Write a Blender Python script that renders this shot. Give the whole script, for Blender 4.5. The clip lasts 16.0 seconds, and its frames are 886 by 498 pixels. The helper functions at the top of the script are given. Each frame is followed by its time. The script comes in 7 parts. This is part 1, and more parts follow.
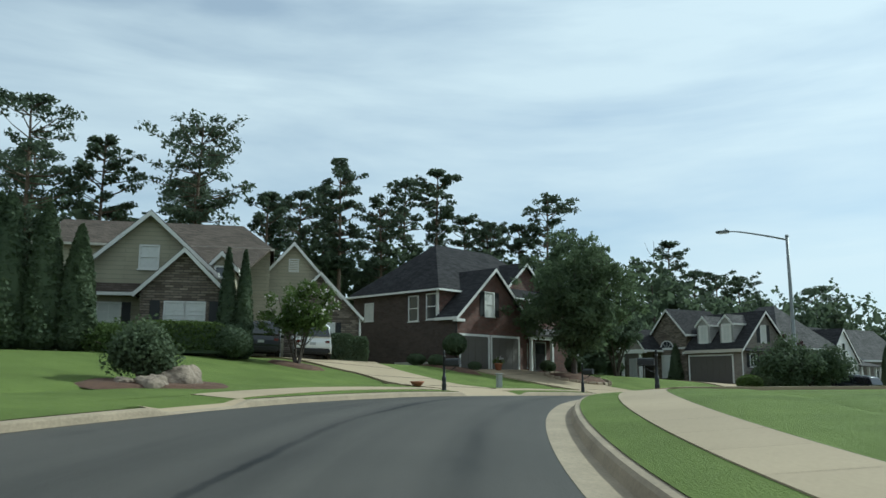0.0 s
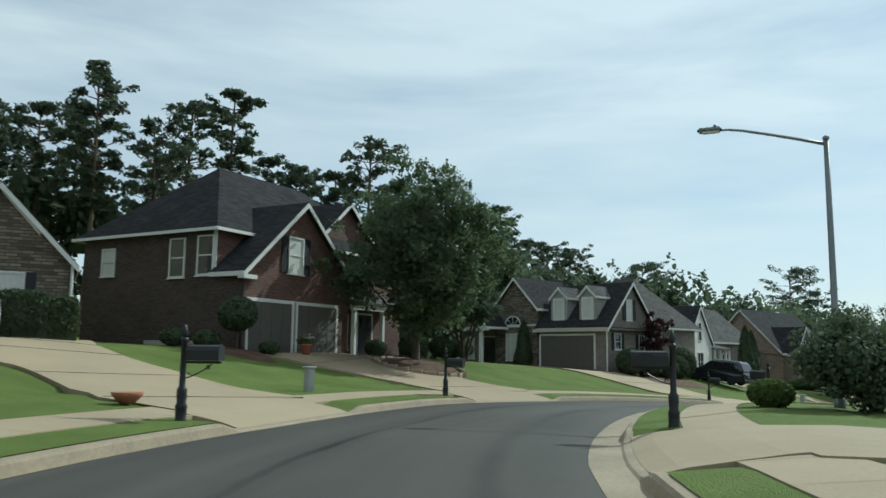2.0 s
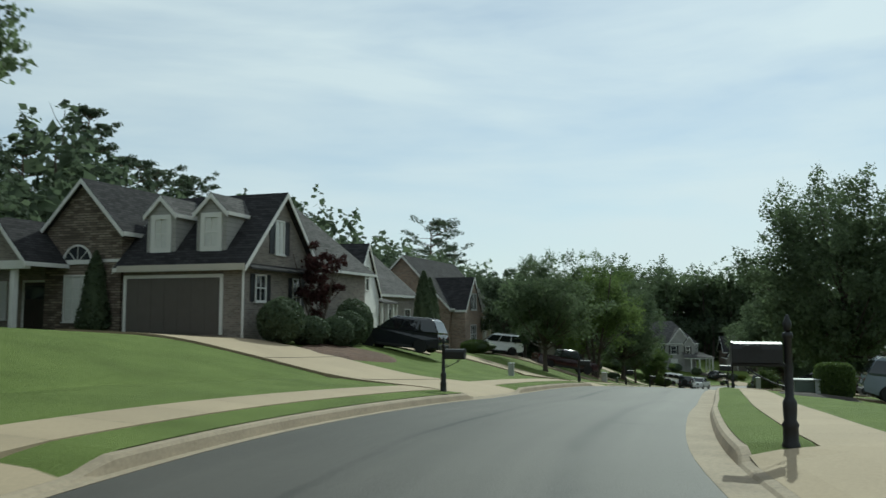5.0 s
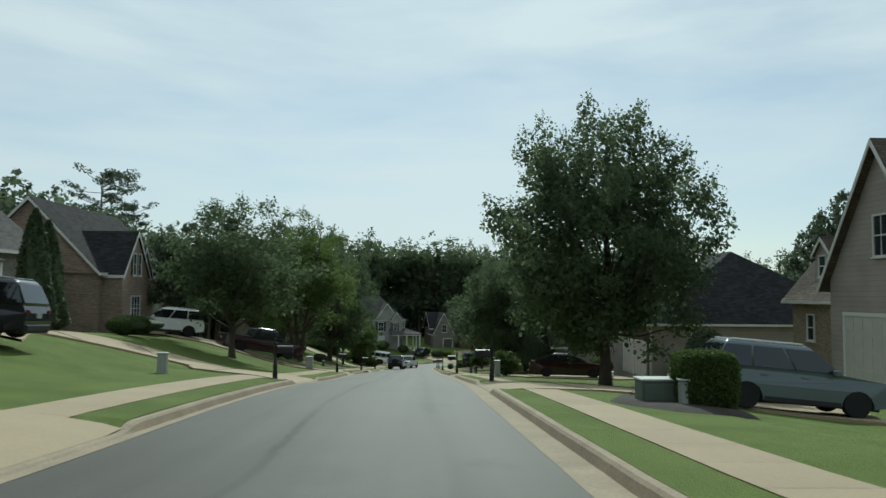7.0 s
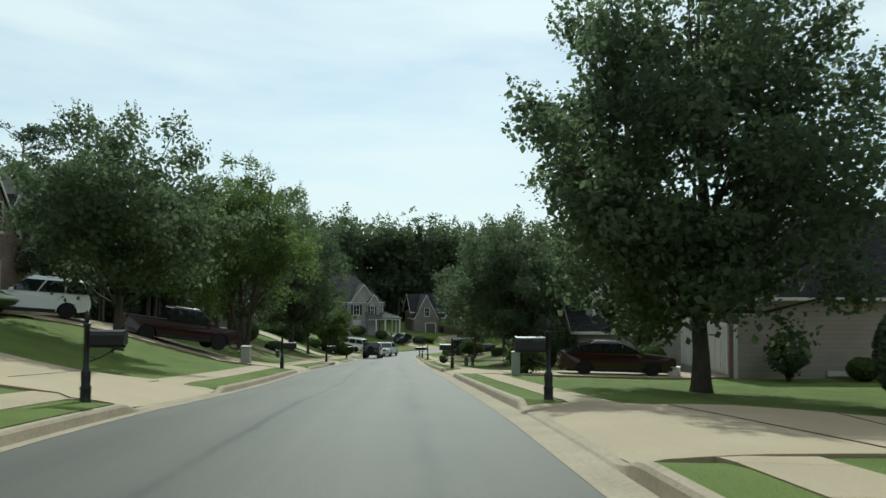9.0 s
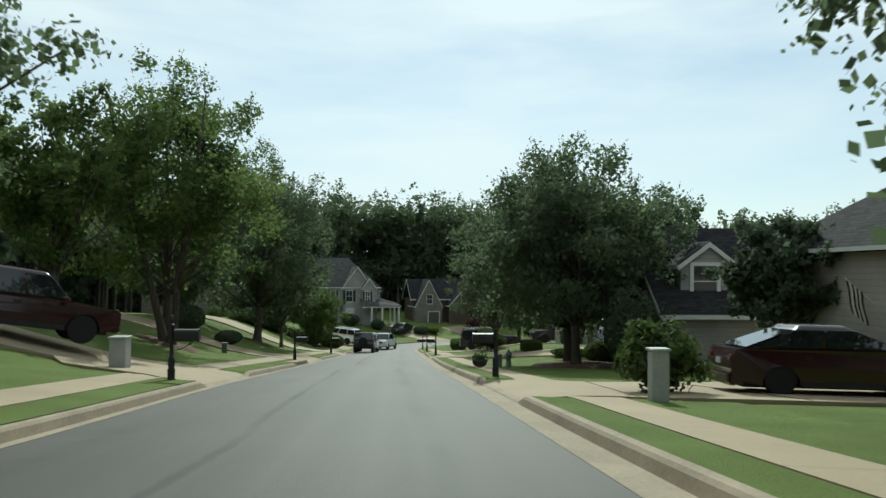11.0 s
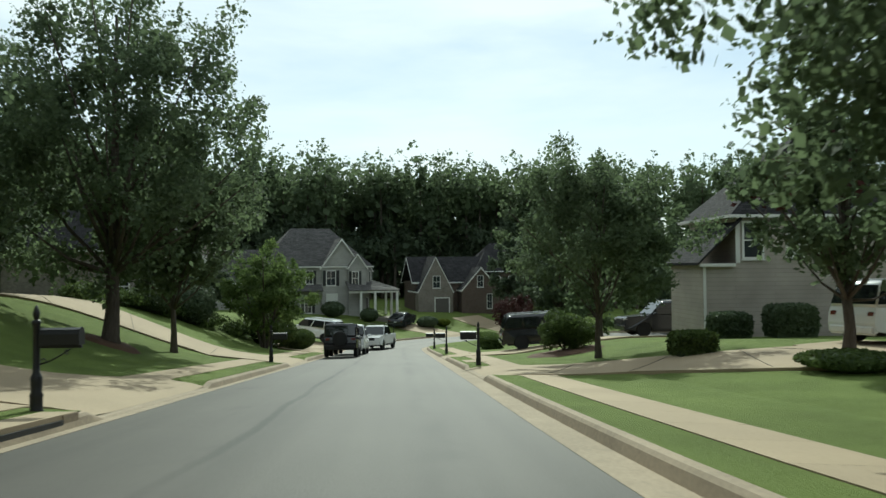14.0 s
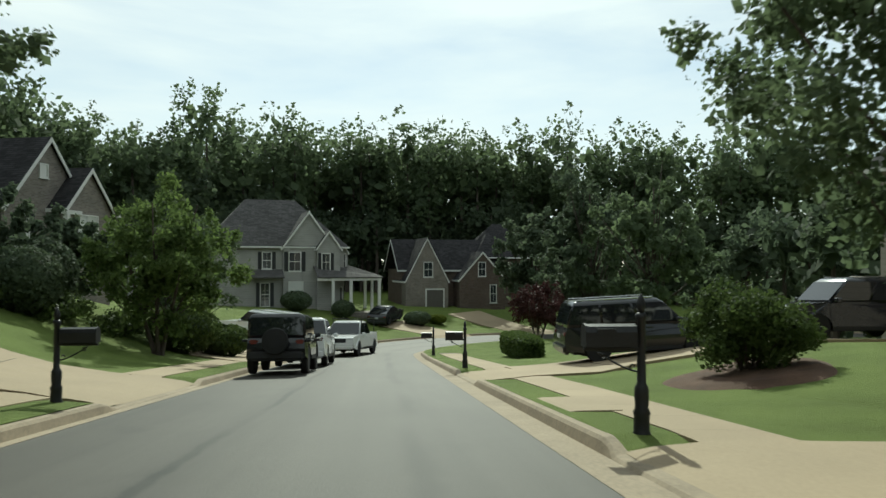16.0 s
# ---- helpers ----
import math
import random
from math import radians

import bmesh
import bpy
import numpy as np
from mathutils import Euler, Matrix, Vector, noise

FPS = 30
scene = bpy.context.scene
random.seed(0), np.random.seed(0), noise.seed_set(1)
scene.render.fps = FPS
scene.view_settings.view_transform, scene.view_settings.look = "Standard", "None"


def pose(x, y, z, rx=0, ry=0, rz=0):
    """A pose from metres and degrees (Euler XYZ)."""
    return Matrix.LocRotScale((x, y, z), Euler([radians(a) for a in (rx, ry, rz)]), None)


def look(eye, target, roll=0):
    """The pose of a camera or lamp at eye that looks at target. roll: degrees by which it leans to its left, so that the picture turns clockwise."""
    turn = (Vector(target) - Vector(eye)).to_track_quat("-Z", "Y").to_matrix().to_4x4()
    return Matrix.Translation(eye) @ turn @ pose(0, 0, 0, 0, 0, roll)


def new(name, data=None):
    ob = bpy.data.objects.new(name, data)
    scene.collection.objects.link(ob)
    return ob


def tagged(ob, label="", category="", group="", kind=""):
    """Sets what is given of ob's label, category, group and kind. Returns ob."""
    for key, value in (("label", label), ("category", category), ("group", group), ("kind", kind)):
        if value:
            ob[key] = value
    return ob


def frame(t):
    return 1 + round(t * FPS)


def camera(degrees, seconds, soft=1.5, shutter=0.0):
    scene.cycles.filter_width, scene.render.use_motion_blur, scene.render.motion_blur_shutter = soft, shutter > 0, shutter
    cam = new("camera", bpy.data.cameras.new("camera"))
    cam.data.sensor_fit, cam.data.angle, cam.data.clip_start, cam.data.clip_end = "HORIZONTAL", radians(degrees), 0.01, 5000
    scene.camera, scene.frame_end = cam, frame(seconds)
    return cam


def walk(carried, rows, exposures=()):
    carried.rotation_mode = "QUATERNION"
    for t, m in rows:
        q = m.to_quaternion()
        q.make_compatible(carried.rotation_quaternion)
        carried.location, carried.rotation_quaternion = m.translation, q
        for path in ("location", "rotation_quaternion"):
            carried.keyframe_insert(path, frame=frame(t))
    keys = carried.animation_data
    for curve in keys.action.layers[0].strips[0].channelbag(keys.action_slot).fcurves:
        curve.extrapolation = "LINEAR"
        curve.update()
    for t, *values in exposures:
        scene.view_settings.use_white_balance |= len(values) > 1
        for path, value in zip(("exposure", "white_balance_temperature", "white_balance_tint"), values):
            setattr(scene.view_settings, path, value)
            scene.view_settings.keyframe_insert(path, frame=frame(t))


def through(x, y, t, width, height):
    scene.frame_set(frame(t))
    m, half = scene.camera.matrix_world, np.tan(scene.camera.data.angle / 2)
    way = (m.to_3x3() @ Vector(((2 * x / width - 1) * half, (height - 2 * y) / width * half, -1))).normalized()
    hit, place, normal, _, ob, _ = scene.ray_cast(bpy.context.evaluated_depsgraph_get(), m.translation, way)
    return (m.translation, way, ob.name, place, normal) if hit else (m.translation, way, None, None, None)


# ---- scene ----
cam = camera(58.1, 16.0, soft=1.5, shutter=0.2)
METRES, EYE, TILT, LEAN, TURN = 135.0, 1.38, 0.0, 0.0, 0.0
ROWS = [
    (0.0, 0.0, 0.0, 0.0, -0.01, 9.33, -0.09),
    (0.5, -0.001, 0.032, 0.0015, -2.33, 8.85, 0.09),
    (1.0, -0.0007, 0.063, 0.0029, -5.33, 8.81, 0.03),
    (1.5, 0.0019, 0.0935, 0.0043, -9.65, 8.38, -0.93),
    (2.0, 0.0068, 0.1226, 0.005, -14.0, 7.52, -0.64),
    (2.5, 0.0136, 0.1514, 0.0055, -17.62, 6.22, -1.24),
    (3.0, 0.0215, 0.1775, 0.0054, -21.11, 5.5, -1.12),
    (3.5, 0.0316, 0.2038, 0.0051, -25.22, 5.22, -0.51),
    (4.0, 0.0435, 0.2284, 0.0046, -29.87, 5.17, -0.46),
    (4.5, 0.0576, 0.2522, 0.0041, -35.11, 5.22, -0.34),
    (5.0, 0.0744, 0.2749, 0.0038, -40.71, 4.82, -0.05),
    (7.5, 0.1842, 0.3584, -0.0016, -63.74, 2.65, -0.17),
    (8.0, 0.2082, 0.3719, -0.0035, -63.88, 2.11, 0.28),
    (8.5, 0.2327, 0.3862, -0.0054, -63.41, 2.25, 0.09),
    (9.0, 0.2578, 0.401, -0.0074, -63.18, 2.23, -0.31),
    (9.5, 0.2839, 0.4165, -0.0095, -63.24, 1.75, -0.49),
    (12.0, 0.4279, 0.4994, -0.0243, -63.15, 1.54, -0.21),
    (12.5, 0.4586, 0.5176, -0.0271, -62.93, 1.36, -0.04),
    (13.0, 0.49, 0.5361, -0.0302, -62.99, 1.34, -0.03),
    (13.5, 0.5217, 0.5549, -0.0333, -63.28, 1.08, 0.07),
    (14.0, 0.5538, 0.5733, -0.0366, -63.56, 1.27, 0.48),
    (14.5, 0.5855, 0.5917, -0.0396, -63.81, 1.24, -0.02),
    (15.0, 0.6173, 0.61, -0.0428, -64.17, 1.09, -0.38),
    (15.5, 0.6473, 0.6268, -0.0457, -64.56, 0.94, -0.11),
    (16.0, 0.6758, 0.643, -0.0485, -64.82, 1.27, 0.02),
]
walk(cam, [(t, pose(0, 0, EYE, TILT, LEAN, TURN) @ pose(METRES * x, METRES * y, METRES * z, 90 + pitch, roll, yaw)) for t, x, y, z, yaw, pitch, roll in ROWS],
     [(t, stops, kelvin, -10) for t, stops, kelvin in ((0, 0.36, 5300), (2.5, 0.22, 5450), (5, 0.14, 5600), (7.5, 0.10, 5650), (8.5, 0.25, 5700), (9.5, 0.44, 5700), (12, 0.36, 5700), (13, 0.61, 5750), (14, 0.56, 5850), (15, 0.52, 5950), (16, 0.50, 6050))])

# ---- world, sun ----
SUN_AZ, SUN_EL = radians(26), radians(37)
world = bpy.data.worlds.new("sky")
scene.world = world
world.use_nodes = True
wn, wl = world.node_tree.nodes, world.node_tree.links
wn.clear()
w_out, w_bg = wn.new("ShaderNodeOutputWorld"), wn.new("ShaderNodeBackground")
w_sky = wn.new("ShaderNodeTexSky")
w_sky.sky_type, w_sky.sun_disc = "NISHITA", False
w_sky.sun_elevation, w_sky.sun_rotation = SUN_EL, radians(90) - SUN_AZ
w_sky.air_density, w_sky.dust_density, w_sky.ozone_density = 1.0, 0.15, 2.0
# thin streaky high cloud
w_tc, w_map = wn.new("ShaderNodeTexCoord"), wn.new("ShaderNodeMapping")
w_map.inputs["Scale"].default_value = (1.0, 1.3, 5.5)
w_map.inputs["Rotation"].default_value = (radians(6), radians(-8), radians(25))
w_n1, w_n2 = wn.new("ShaderNodeTexNoise"), wn.new("ShaderNodeTexNoise")
w_n1.inputs["Scale"].default_value, w_n1.inputs["Detail"].default_value, w_n1.inputs["Roughness"].default_value = 1.7, 6, 0.52
w_n1.inputs["Distortion"].default_value = 0.4
w_n2.inputs["Scale"].default_value, w_n2.inputs["Detail"].default_value = 6.0, 5
w_add = wn.new("ShaderNodeMath")
w_add.operation, w_add.inputs[1].default_value = "MULTIPLY_ADD", 0.22
w_ramp = wn.new("ShaderNodeValToRGB")
w_ramp.color_ramp.elements[0].position, w_ramp.color_ramp.elements[0].color = 0.40, (0.42, 0.42, 0.42, 1)
w_ramp.color_ramp.elements[1].position, w_ramp.color_ramp.elements[1].color = 0.74, (0.92, 0.92, 0.92, 1)
w_mix = wn.new("ShaderNodeMix")
w_mix.data_type = "RGBA"
wl.new(w_tc.outputs["Generated"], w_map.inputs[0])
wl.new(w_map.outputs[0], w_n1.inputs[0])
wl.new(w_map.outputs[0], w_n2.inputs[0])
wl.new(w_n2.outputs[0], w_add.inputs[0])
wl.new(w_n1.outputs[0], w_add.inputs[2])
wl.new(w_add.outputs[0], w_ramp.inputs[0])
wl.new(w_ramp.outputs[0], w_mix.inputs[0])
w_dot, w_pos, w_pow, w_gain, w_col = wn.new("ShaderNodeVectorMath"), wn.new("ShaderNodeMath"), wn.new("ShaderNodeMath"), wn.new("ShaderNodeMath"), wn.new("ShaderNodeVectorMath")
w_dot.operation = "DOT_PRODUCT"
w_dot.inputs[1].default_value = (math.cos(SUN_AZ) * math.cos(SUN_EL), math.sin(SUN_AZ) * math.cos(SUN_EL), math.sin(SUN_EL))
w_pos.operation, w_pos.inputs[1].default_value = "MAXIMUM", 0.0
w_pow.operation, w_pow.inputs[1].default_value = "POWER", 3.0
w_gain.operation, w_gain.inputs[1].default_value, w_gain.inputs[2].default_value = "MULTIPLY_ADD", 0.22, 0.99
w_col.operation, w_col.inputs[0].default_value = "SCALE", (6.3, 6.15, 6.15)
wl.new(w_tc.outputs["Generated"], w_dot.inputs[0])
wl.new(w_dot.outputs["Value"], w_pos.inputs[0])
wl.new(w_pos.outputs[0], w_pow.inputs[0])
wl.new(w_pow.outputs[0], w_gain.inputs[0])
wl.new(w_gain.outputs[0], w_col.inputs["Scale"])
wl.new(w_col.outputs[0], w_mix.inputs[7])
w_dim = wn.new("ShaderNodeMix")
w_dim.data_type, w_dim.blend_type, w_dim.inputs[0].default_value = "RGBA", "MULTIPLY", 1.0
w_dim.inputs[7].default_value = (0.86, 0.74, 0.69, 1)
wl.new(w_sky.outputs[0], w_dim.inputs[6])
wl.new(w_dim.outputs[2], w_mix.inputs[6])
wl.new(w_mix.outputs[2], w_bg.inputs[0])
wl.new(w_bg.outputs[0], w_out.inputs[0])
w_bg.inputs[1].default_value = 0.10
sun_data = bpy.data.lights.new("sun", "SUN")
sun_data.energy, sun_data.angle, sun_data.color = 3.1, radians(0.6), (1.0, 0.93, 0.82)
sun = new("sun", sun_data)
sun.matrix_world = look((math.cos(SUN_AZ) * 300, math.sin(SUN_AZ) * 300, 300 * math.tan(SUN_EL)), (0, 0, 0))

# ---- materials ----
MATS = {}


def material(name, col, rough=0.8, vary=0.25, scale=2.0, fine=30.0, bump=0.3, metal=0.0, col2=None, spec=0.4, island=0.0, stretch=(1, 1, 1), bump_dist=0.02, rand=0.0, coat=0.0):
    """A surface with broad stains and fine grain: two noises mix col and col2 and drive a bump."""
    if name in MATS:
        return MATS[name]
    m = bpy.data.materials.new(name)
    m.use_nodes = True
    n, l = m.node_tree.nodes, m.node_tree.links
    b = n["Principled BSDF"]
    b.inputs["Roughness"].default_value, b.inputs["Metallic"].default_value = rough, metal
    b.inputs["Specular IOR Level"].default_value = spec
    b.inputs["Coat Weight"].default_value = coat
    tc, mp = n.new("ShaderNodeTexCoord"), n.new("ShaderNodeMapping")
    geo = n.new("ShaderNodeNewGeometry")
    mp.inputs["Scale"].default_value = stretch
    l.new(geo.outputs["Position"], mp.inputs[0])
    big, small = n.new("ShaderNodeTexNoise"), n.new("ShaderNodeTexNoise")
    big.inputs["Scale"].default_value, big.inputs["Detail"].default_value = scale, 5
    small.inputs["Scale"].default_value, small.inputs["Detail"].default_value = fine, 4
    l.new(mp.outputs[0], big.inputs[0])
    l.new(mp.outputs[0], small.inputs[0])
    mixf = n.new("ShaderNodeMath")
    mixf.operation = "ADD"
    l.new(big.outputs[0], mixf.inputs[0])
    l.new(small.outputs[0], mixf.inputs[1])
    val = mixf.outputs[0]
    for out, amount in ((geo.outputs["Random Per Island"], island), (None, rand)):
        if amount:
            if out is None:
                oi = n.new("ShaderNodeObjectInfo")
                out = oi.outputs["Random"]
            add = n.new("ShaderNodeMath")
            add.operation, add.inputs[1].default_value = "MULTIPLY_ADD", amount
            l.new(out, add.inputs[0])
            l.new(val, add.inputs[2])
            sub = n.new("ShaderNodeMath")
            sub.operation, sub.inputs[1].default_value = "SUBTRACT", amount / 2
            l.new(add.outputs[0], sub.inputs[0])
            val = sub.outputs[0]
    ramp = n.new("ShaderNodeValToRGB")
    c2 = col2 or tuple(min(1, c * (1 + vary)) for c in col)
    c1 = tuple(c * (1 - vary) for c in col) if col2 is None else col
    ramp.color_ramp.elements[0].position, ramp.color_ramp.elements[0].color = 0.33, (*c1, 1)
    ramp.color_ramp.elements[1].position, ramp.color_ramp.elements[1].color = 0.67, (*c2, 1)
    half = n.new("ShaderNodeMath")
    half.operation, half.inputs[1].default_value = "MULTIPLY", 0.5
    l.new(val, half.inputs[0])
    l.new(half.outputs[0], ramp.inputs[0])
    l.new(ramp.outputs[0], b.inputs["Base Color"])
    if bump:
        bp = n.new("ShaderNodeBump")
        bp.inputs["Strength"].default_value, bp.inputs["Distance"].default_value = bump, bump_dist
        l.new(small.outputs[0], bp.inputs["Height"])
        l.new(bp.outputs[0], b.inputs["Normal"])
    MATS[name] = m
    return m


def coursed(name, col, mortar, bw, bh, gap=0.012, vary=0.3, rough=0.85, bump=0.5, row=0.5):
    """Brick, stone or shingle courses laid on walls, in object space: along the wall and up."""
    if name in MATS:
        return MATS[name]
    m = bpy.data.materials.new(name)
    m.use_nodes = True
    n, l = m.node_tree.nodes, m.node_tree.links
    b = n["Principled BSDF"]
    b.inputs["Roughness"].default_value, b.inputs["Specular IOR Level"].default_value = rough, 0.3 if rough < 0.9 else 0.08
    tc, geo = n.new("ShaderNodeTexCoord"), n.new("ShaderNodeNewGeometry")
    sep, com = n.new("ShaderNodeSeparateXYZ"), n.new("ShaderNodeCombineXYZ")
    add = n.new("ShaderNodeMath")
    l.new(tc.outputs["Object"], sep.inputs[0])
    l.new(sep.outputs[0], add.inputs[0])
    l.new(sep.outputs[1], add.inputs[1])
    l.new(add.outputs[0], com.inputs[0])
    l.new(sep.outputs[2], com.inputs[1])
    br = n.new("ShaderNodeTexBrick")
    br.offset = row
    br.inputs["Scale"].default_value = 1.0
    br.inputs["Brick Width"].default_value, br.inputs["Row Height"].default_value = bw, bh
    br.inputs["Mortar Size"].default_value, br.inputs["Mortar Smooth"].default_value = gap, 0.3
    br.inputs["Bias"].default_value = 0.0
    br.inputs["Color1"].default_value = (*[c * (1 - vary) for c in col], 1)
    br.inputs["Color2"].default_value = (*[min(1, c * (1 + vary)) for c in col], 1)
    br.inputs["Mortar"].default_value = (*mortar, 1)
    l.new(com.outputs[0], br.inputs[0])
    no = n.new("ShaderNodeTexNoise")
    no.inputs["Scale"].default_value, no.inputs["Detail"].default_value = 0.9, 5
    l.new(geo.outputs["Position"], no.inputs[0])
    mix = n.new("ShaderNodeMix")
    mix.data_type, mix.blend_type = "RGBA", "MULTIPLY"
    mix.inputs[0].default_value = 0.5
    l.new(br.outputs[0], mix.inputs[6])
    rp = n.new("ShaderNodeValToRGB")
    rp.color_ramp.elements[0].position, rp.color_ramp.elements[0].color = 0.3, (0.55, 0.55, 0.55, 1)
    rp.color_ramp.elements[1].position = 0.7
    l.new(no.outputs[0], rp.inputs[0])
    l.new(rp.outputs[0], mix.inputs[7])
    l.new(mix.outputs[2], b.inputs["Base Color"])
    bp = n.new("ShaderNodeBump")
    bp.inputs["Strength"].default_value, bp.inputs["Distance"].default_value = bump, 0.02
    bp.invert = True
    l.new(br.outputs[1], bp.inputs["Height"])
    l.new(bp.outputs[0], b.inputs["Normal"])
    MATS[name] = m
    return m


def leaf_material(name, dark, light, through=0.35, gloss=0.14):
    if name in MATS:
        return MATS[name]
    m = bpy.data.materials.new(name)
    m.use_nodes = True
    n, l = m.node_tree.nodes, m.node_tree.links
    n.clear()
    out = n.new("ShaderNodeOutputMaterial")
    geo, no, ramp = n.new("ShaderNodeNewGeometry"), n.new("ShaderNodeTexNoise"), n.new("ShaderNodeValToRGB")
    no.inputs["Scale"].default_value = 0.5
    l.new(geo.outputs["Position"], no.inputs[0])
    ad = n.new("ShaderNodeMath")
    ad.operation, ad.inputs[1].default_value = "MULTIPLY_ADD", 0.32
    l.new(geo.outputs["Random Per Island"], ad.inputs[0])
    sc = n.new("ShaderNodeMath")
    sc.operation, sc.inputs[1].default_value = "MULTIPLY", 0.5
    l.new(no.outputs[0], sc.inputs[0])
    l.new(sc.outputs[0], ad.inputs[2])
    wide, wad = n.new("ShaderNodeTexNoise"), n.new("ShaderNodeMath")
    wide.inputs["Scale"].default_value = 0.13
    wad.operation, wad.inputs[1].default_value = "MULTIPLY_ADD", 0.6
    l.new(geo.outputs["Position"], wide.inputs[0])
    l.new(wide.outputs[0], wad.inputs[0])
    l.new(ad.outputs[0], wad.inputs[2])
    low = n.new("ShaderNodeMath")
    low.operation, low.inputs[1].default_value = "SUBTRACT", 0.21
    l.new(wad.outputs[0], low.inputs[0])
    l.new(low.outputs[0], ramp.inputs[0])
    ramp.color_ramp.elements[0].position, ramp.color_ramp.elements[0].color = 0.15, (*dark, 1)
    ramp.color_ramp.elements[1].position, ramp.color_ramp.elements[1].color = 0.8, (*light, 1)
    p, tr, mx = n.new("ShaderNodeBsdfPrincipled"), n.new("ShaderNodeBsdfTranslucent"), n.new("ShaderNodeMixShader")
    p.inputs["Roughness"].default_value, p.inputs["Specular IOR Level"].default_value = 0.68, gloss
    mx.inputs[0].default_value = through
    l.new(ramp.outputs[0], p.inputs["Base Color"])
    l.new(ramp.outputs[0], tr.inputs["Color"])
    l.new(p.outputs[0], mx.inputs[1])
    l.new(tr.outputs[0], mx.inputs[2])
    l.new(mx.outputs[0], out.inputs[0])
    MATS[name] = m
    return m


def glass_material(name, col, rough=0.05):
    if name in MATS:
        return MATS[name]
    m = bpy.data.materials.new(name)
    m.use_nodes = True
    b = m.node_tree.nodes["Principled BSDF"]
    b.inputs["Base Color"].default_value, b.inputs["Roughness"].default_value = (*col, 1), rough
    b.inputs["Specular IOR Level"].default_value = 0.8
    MATS[name] = m
    return m


def road_material(name, col):
    """Asphalt with a wandering tar seam, a broken second seam, and streaks along the wheel paths; UV holds metres along and across."""
    m = material(name, col, rough=0.68, spec=0.22, vary=0.22, scale=0.25, fine=45, bump=0.5, bump_dist=0.01)
    n, l = m.node_tree.nodes, m.node_tree.links
    b = n["Principled BSDF"]
    base = b.inputs["Base Color"].links[0].from_socket
    uv, sep = n.new("ShaderNodeUVMap"), n.new("ShaderNodeSeparateXYZ")
    uv.uv_map = "lane"
    l.new(uv.outputs[0], sep.inputs[0])

    def tex(scale, stretch, detail=4):
        mp, no = n.new("ShaderNodeMapping"), n.new("ShaderNodeTexNoise")
        mp.inputs["Scale"].default_value = stretch
        no.inputs["Scale"].default_value, no.inputs["Detail"].default_value = scale, detail
        l.new(uv.outputs[0], mp.inputs[0])
        l.new(mp.outputs[0], no.inputs[0])
        return no.outputs[0]

    def calc(op, a, c, d=None):
        k = n.new("ShaderNodeMath")
        k.operation = op
        for i, v in enumerate((a, c, d)):
            if v is None:
                continue
            if isinstance(v, (int, float)):
                k.inputs[i].default_value = v
            else:
                l.new(v, k.inputs[i])
        return k.outputs[0]

    def ramp(v, lo, hi, a, c):
        k = n.new("ShaderNodeMapRange")
        k.inputs[1].default_value, k.inputs[2].default_value, k.inputs[3].default_value, k.inputs[4].default_value = lo, hi, a, c
        l.new(v, k.inputs[0])
        return k.outputs[0]

    wander = calc("MULTIPLY_ADD", tex(1.0, (0.09, 0.0, 1), 2), 0.8, -0.4)
    fray = calc("MULTIPLY_ADD", tex(1.0, (2.5, 2.5, 1), 4), 0.14, -0.07)
    total = None
    patchy = ramp(tex(1.0, (0.16, 0.4, 1), 3), 0.38, 0.6, 0.25, 1.0)
    for centre, width, soft, depth in ((-1.85, 0.035, 0.06, 0.6), (-1.75, 0.1, 0.55, 0.26), (0.35, 0.05, 0.16, 0.34), (0.45, 0.1, 0.5, 0.22), (-3.4, 0.2, 0.5, 0.14)):
        off = calc("ABSOLUTE", calc("SUBTRACT", calc("SUBTRACT", sep.outputs[1], calc("ADD", wander, fray)), centre), 0)
        band = calc("MULTIPLY", ramp(off, width, width + soft, depth, 0.0), patchy)
        total = band if total is None else calc("ADD", total, band)
    streak = ramp(tex(1.0, (0.035, 1.7, 1), 5), 0.3, 0.7, -0.16, 0.16)
    blot = ramp(tex(1.0, (0.5, 0.7, 1), 5), 0.62, 0.78, 0.0, 0.3)
    keep = calc("SUBTRACT", calc("SUBTRACT", calc("ADD", streak, 1.0), total), blot)
    mix = n.new("ShaderNodeVectorMath")
    mix.operation = "SCALE"
    l.new(base, mix.inputs[0])
    l.new(keep, mix.inputs["Scale"])
    l.new(mix.outputs[0], b.inputs["Base Color"])
    return m


ROADWAY = road_material("worn_street_asphalt", (0.060, 0.054, 0.046))
CONCRETE = material("warm_concrete", (0.315, 0.246, 0.158), rough=0.9, vary=0.13, scale=0.5, fine=25, bump=0.2, bump_dist=0.01, rand=0.25)
KERB = material("kerb_concrete", (0.27, 0.216, 0.148), rough=0.9, vary=0.25, scale=1.2, fine=20, bump=0.3, bump_dist=0.01)
JOINT = material("joint_dirt_edge_shade", (0.145, 0.118, 0.082), rough=0.95, vary=0.3)
GRASS = material("lawn_grass", (0.080, 0.108, 0.024), rough=0.95, col2=(0.148, 0.190, 0.048), scale=0.6, fine=40, bump=0.8, bump_dist=0.05, spec=0.15)
MULCH_DARK = material("dark_bark_mulch", (0.045, 0.036, 0.03), rough=0.95, vary=0.4, scale=2, fine=30, bump=0.9, bump_dist=0.05)
MULCH = material("pine_straw_mulch", (0.10, 0.055, 0.034), rough=0.95, vary=0.4, scale=2, fine=30, bump=0.9, bump_dist=0.05)
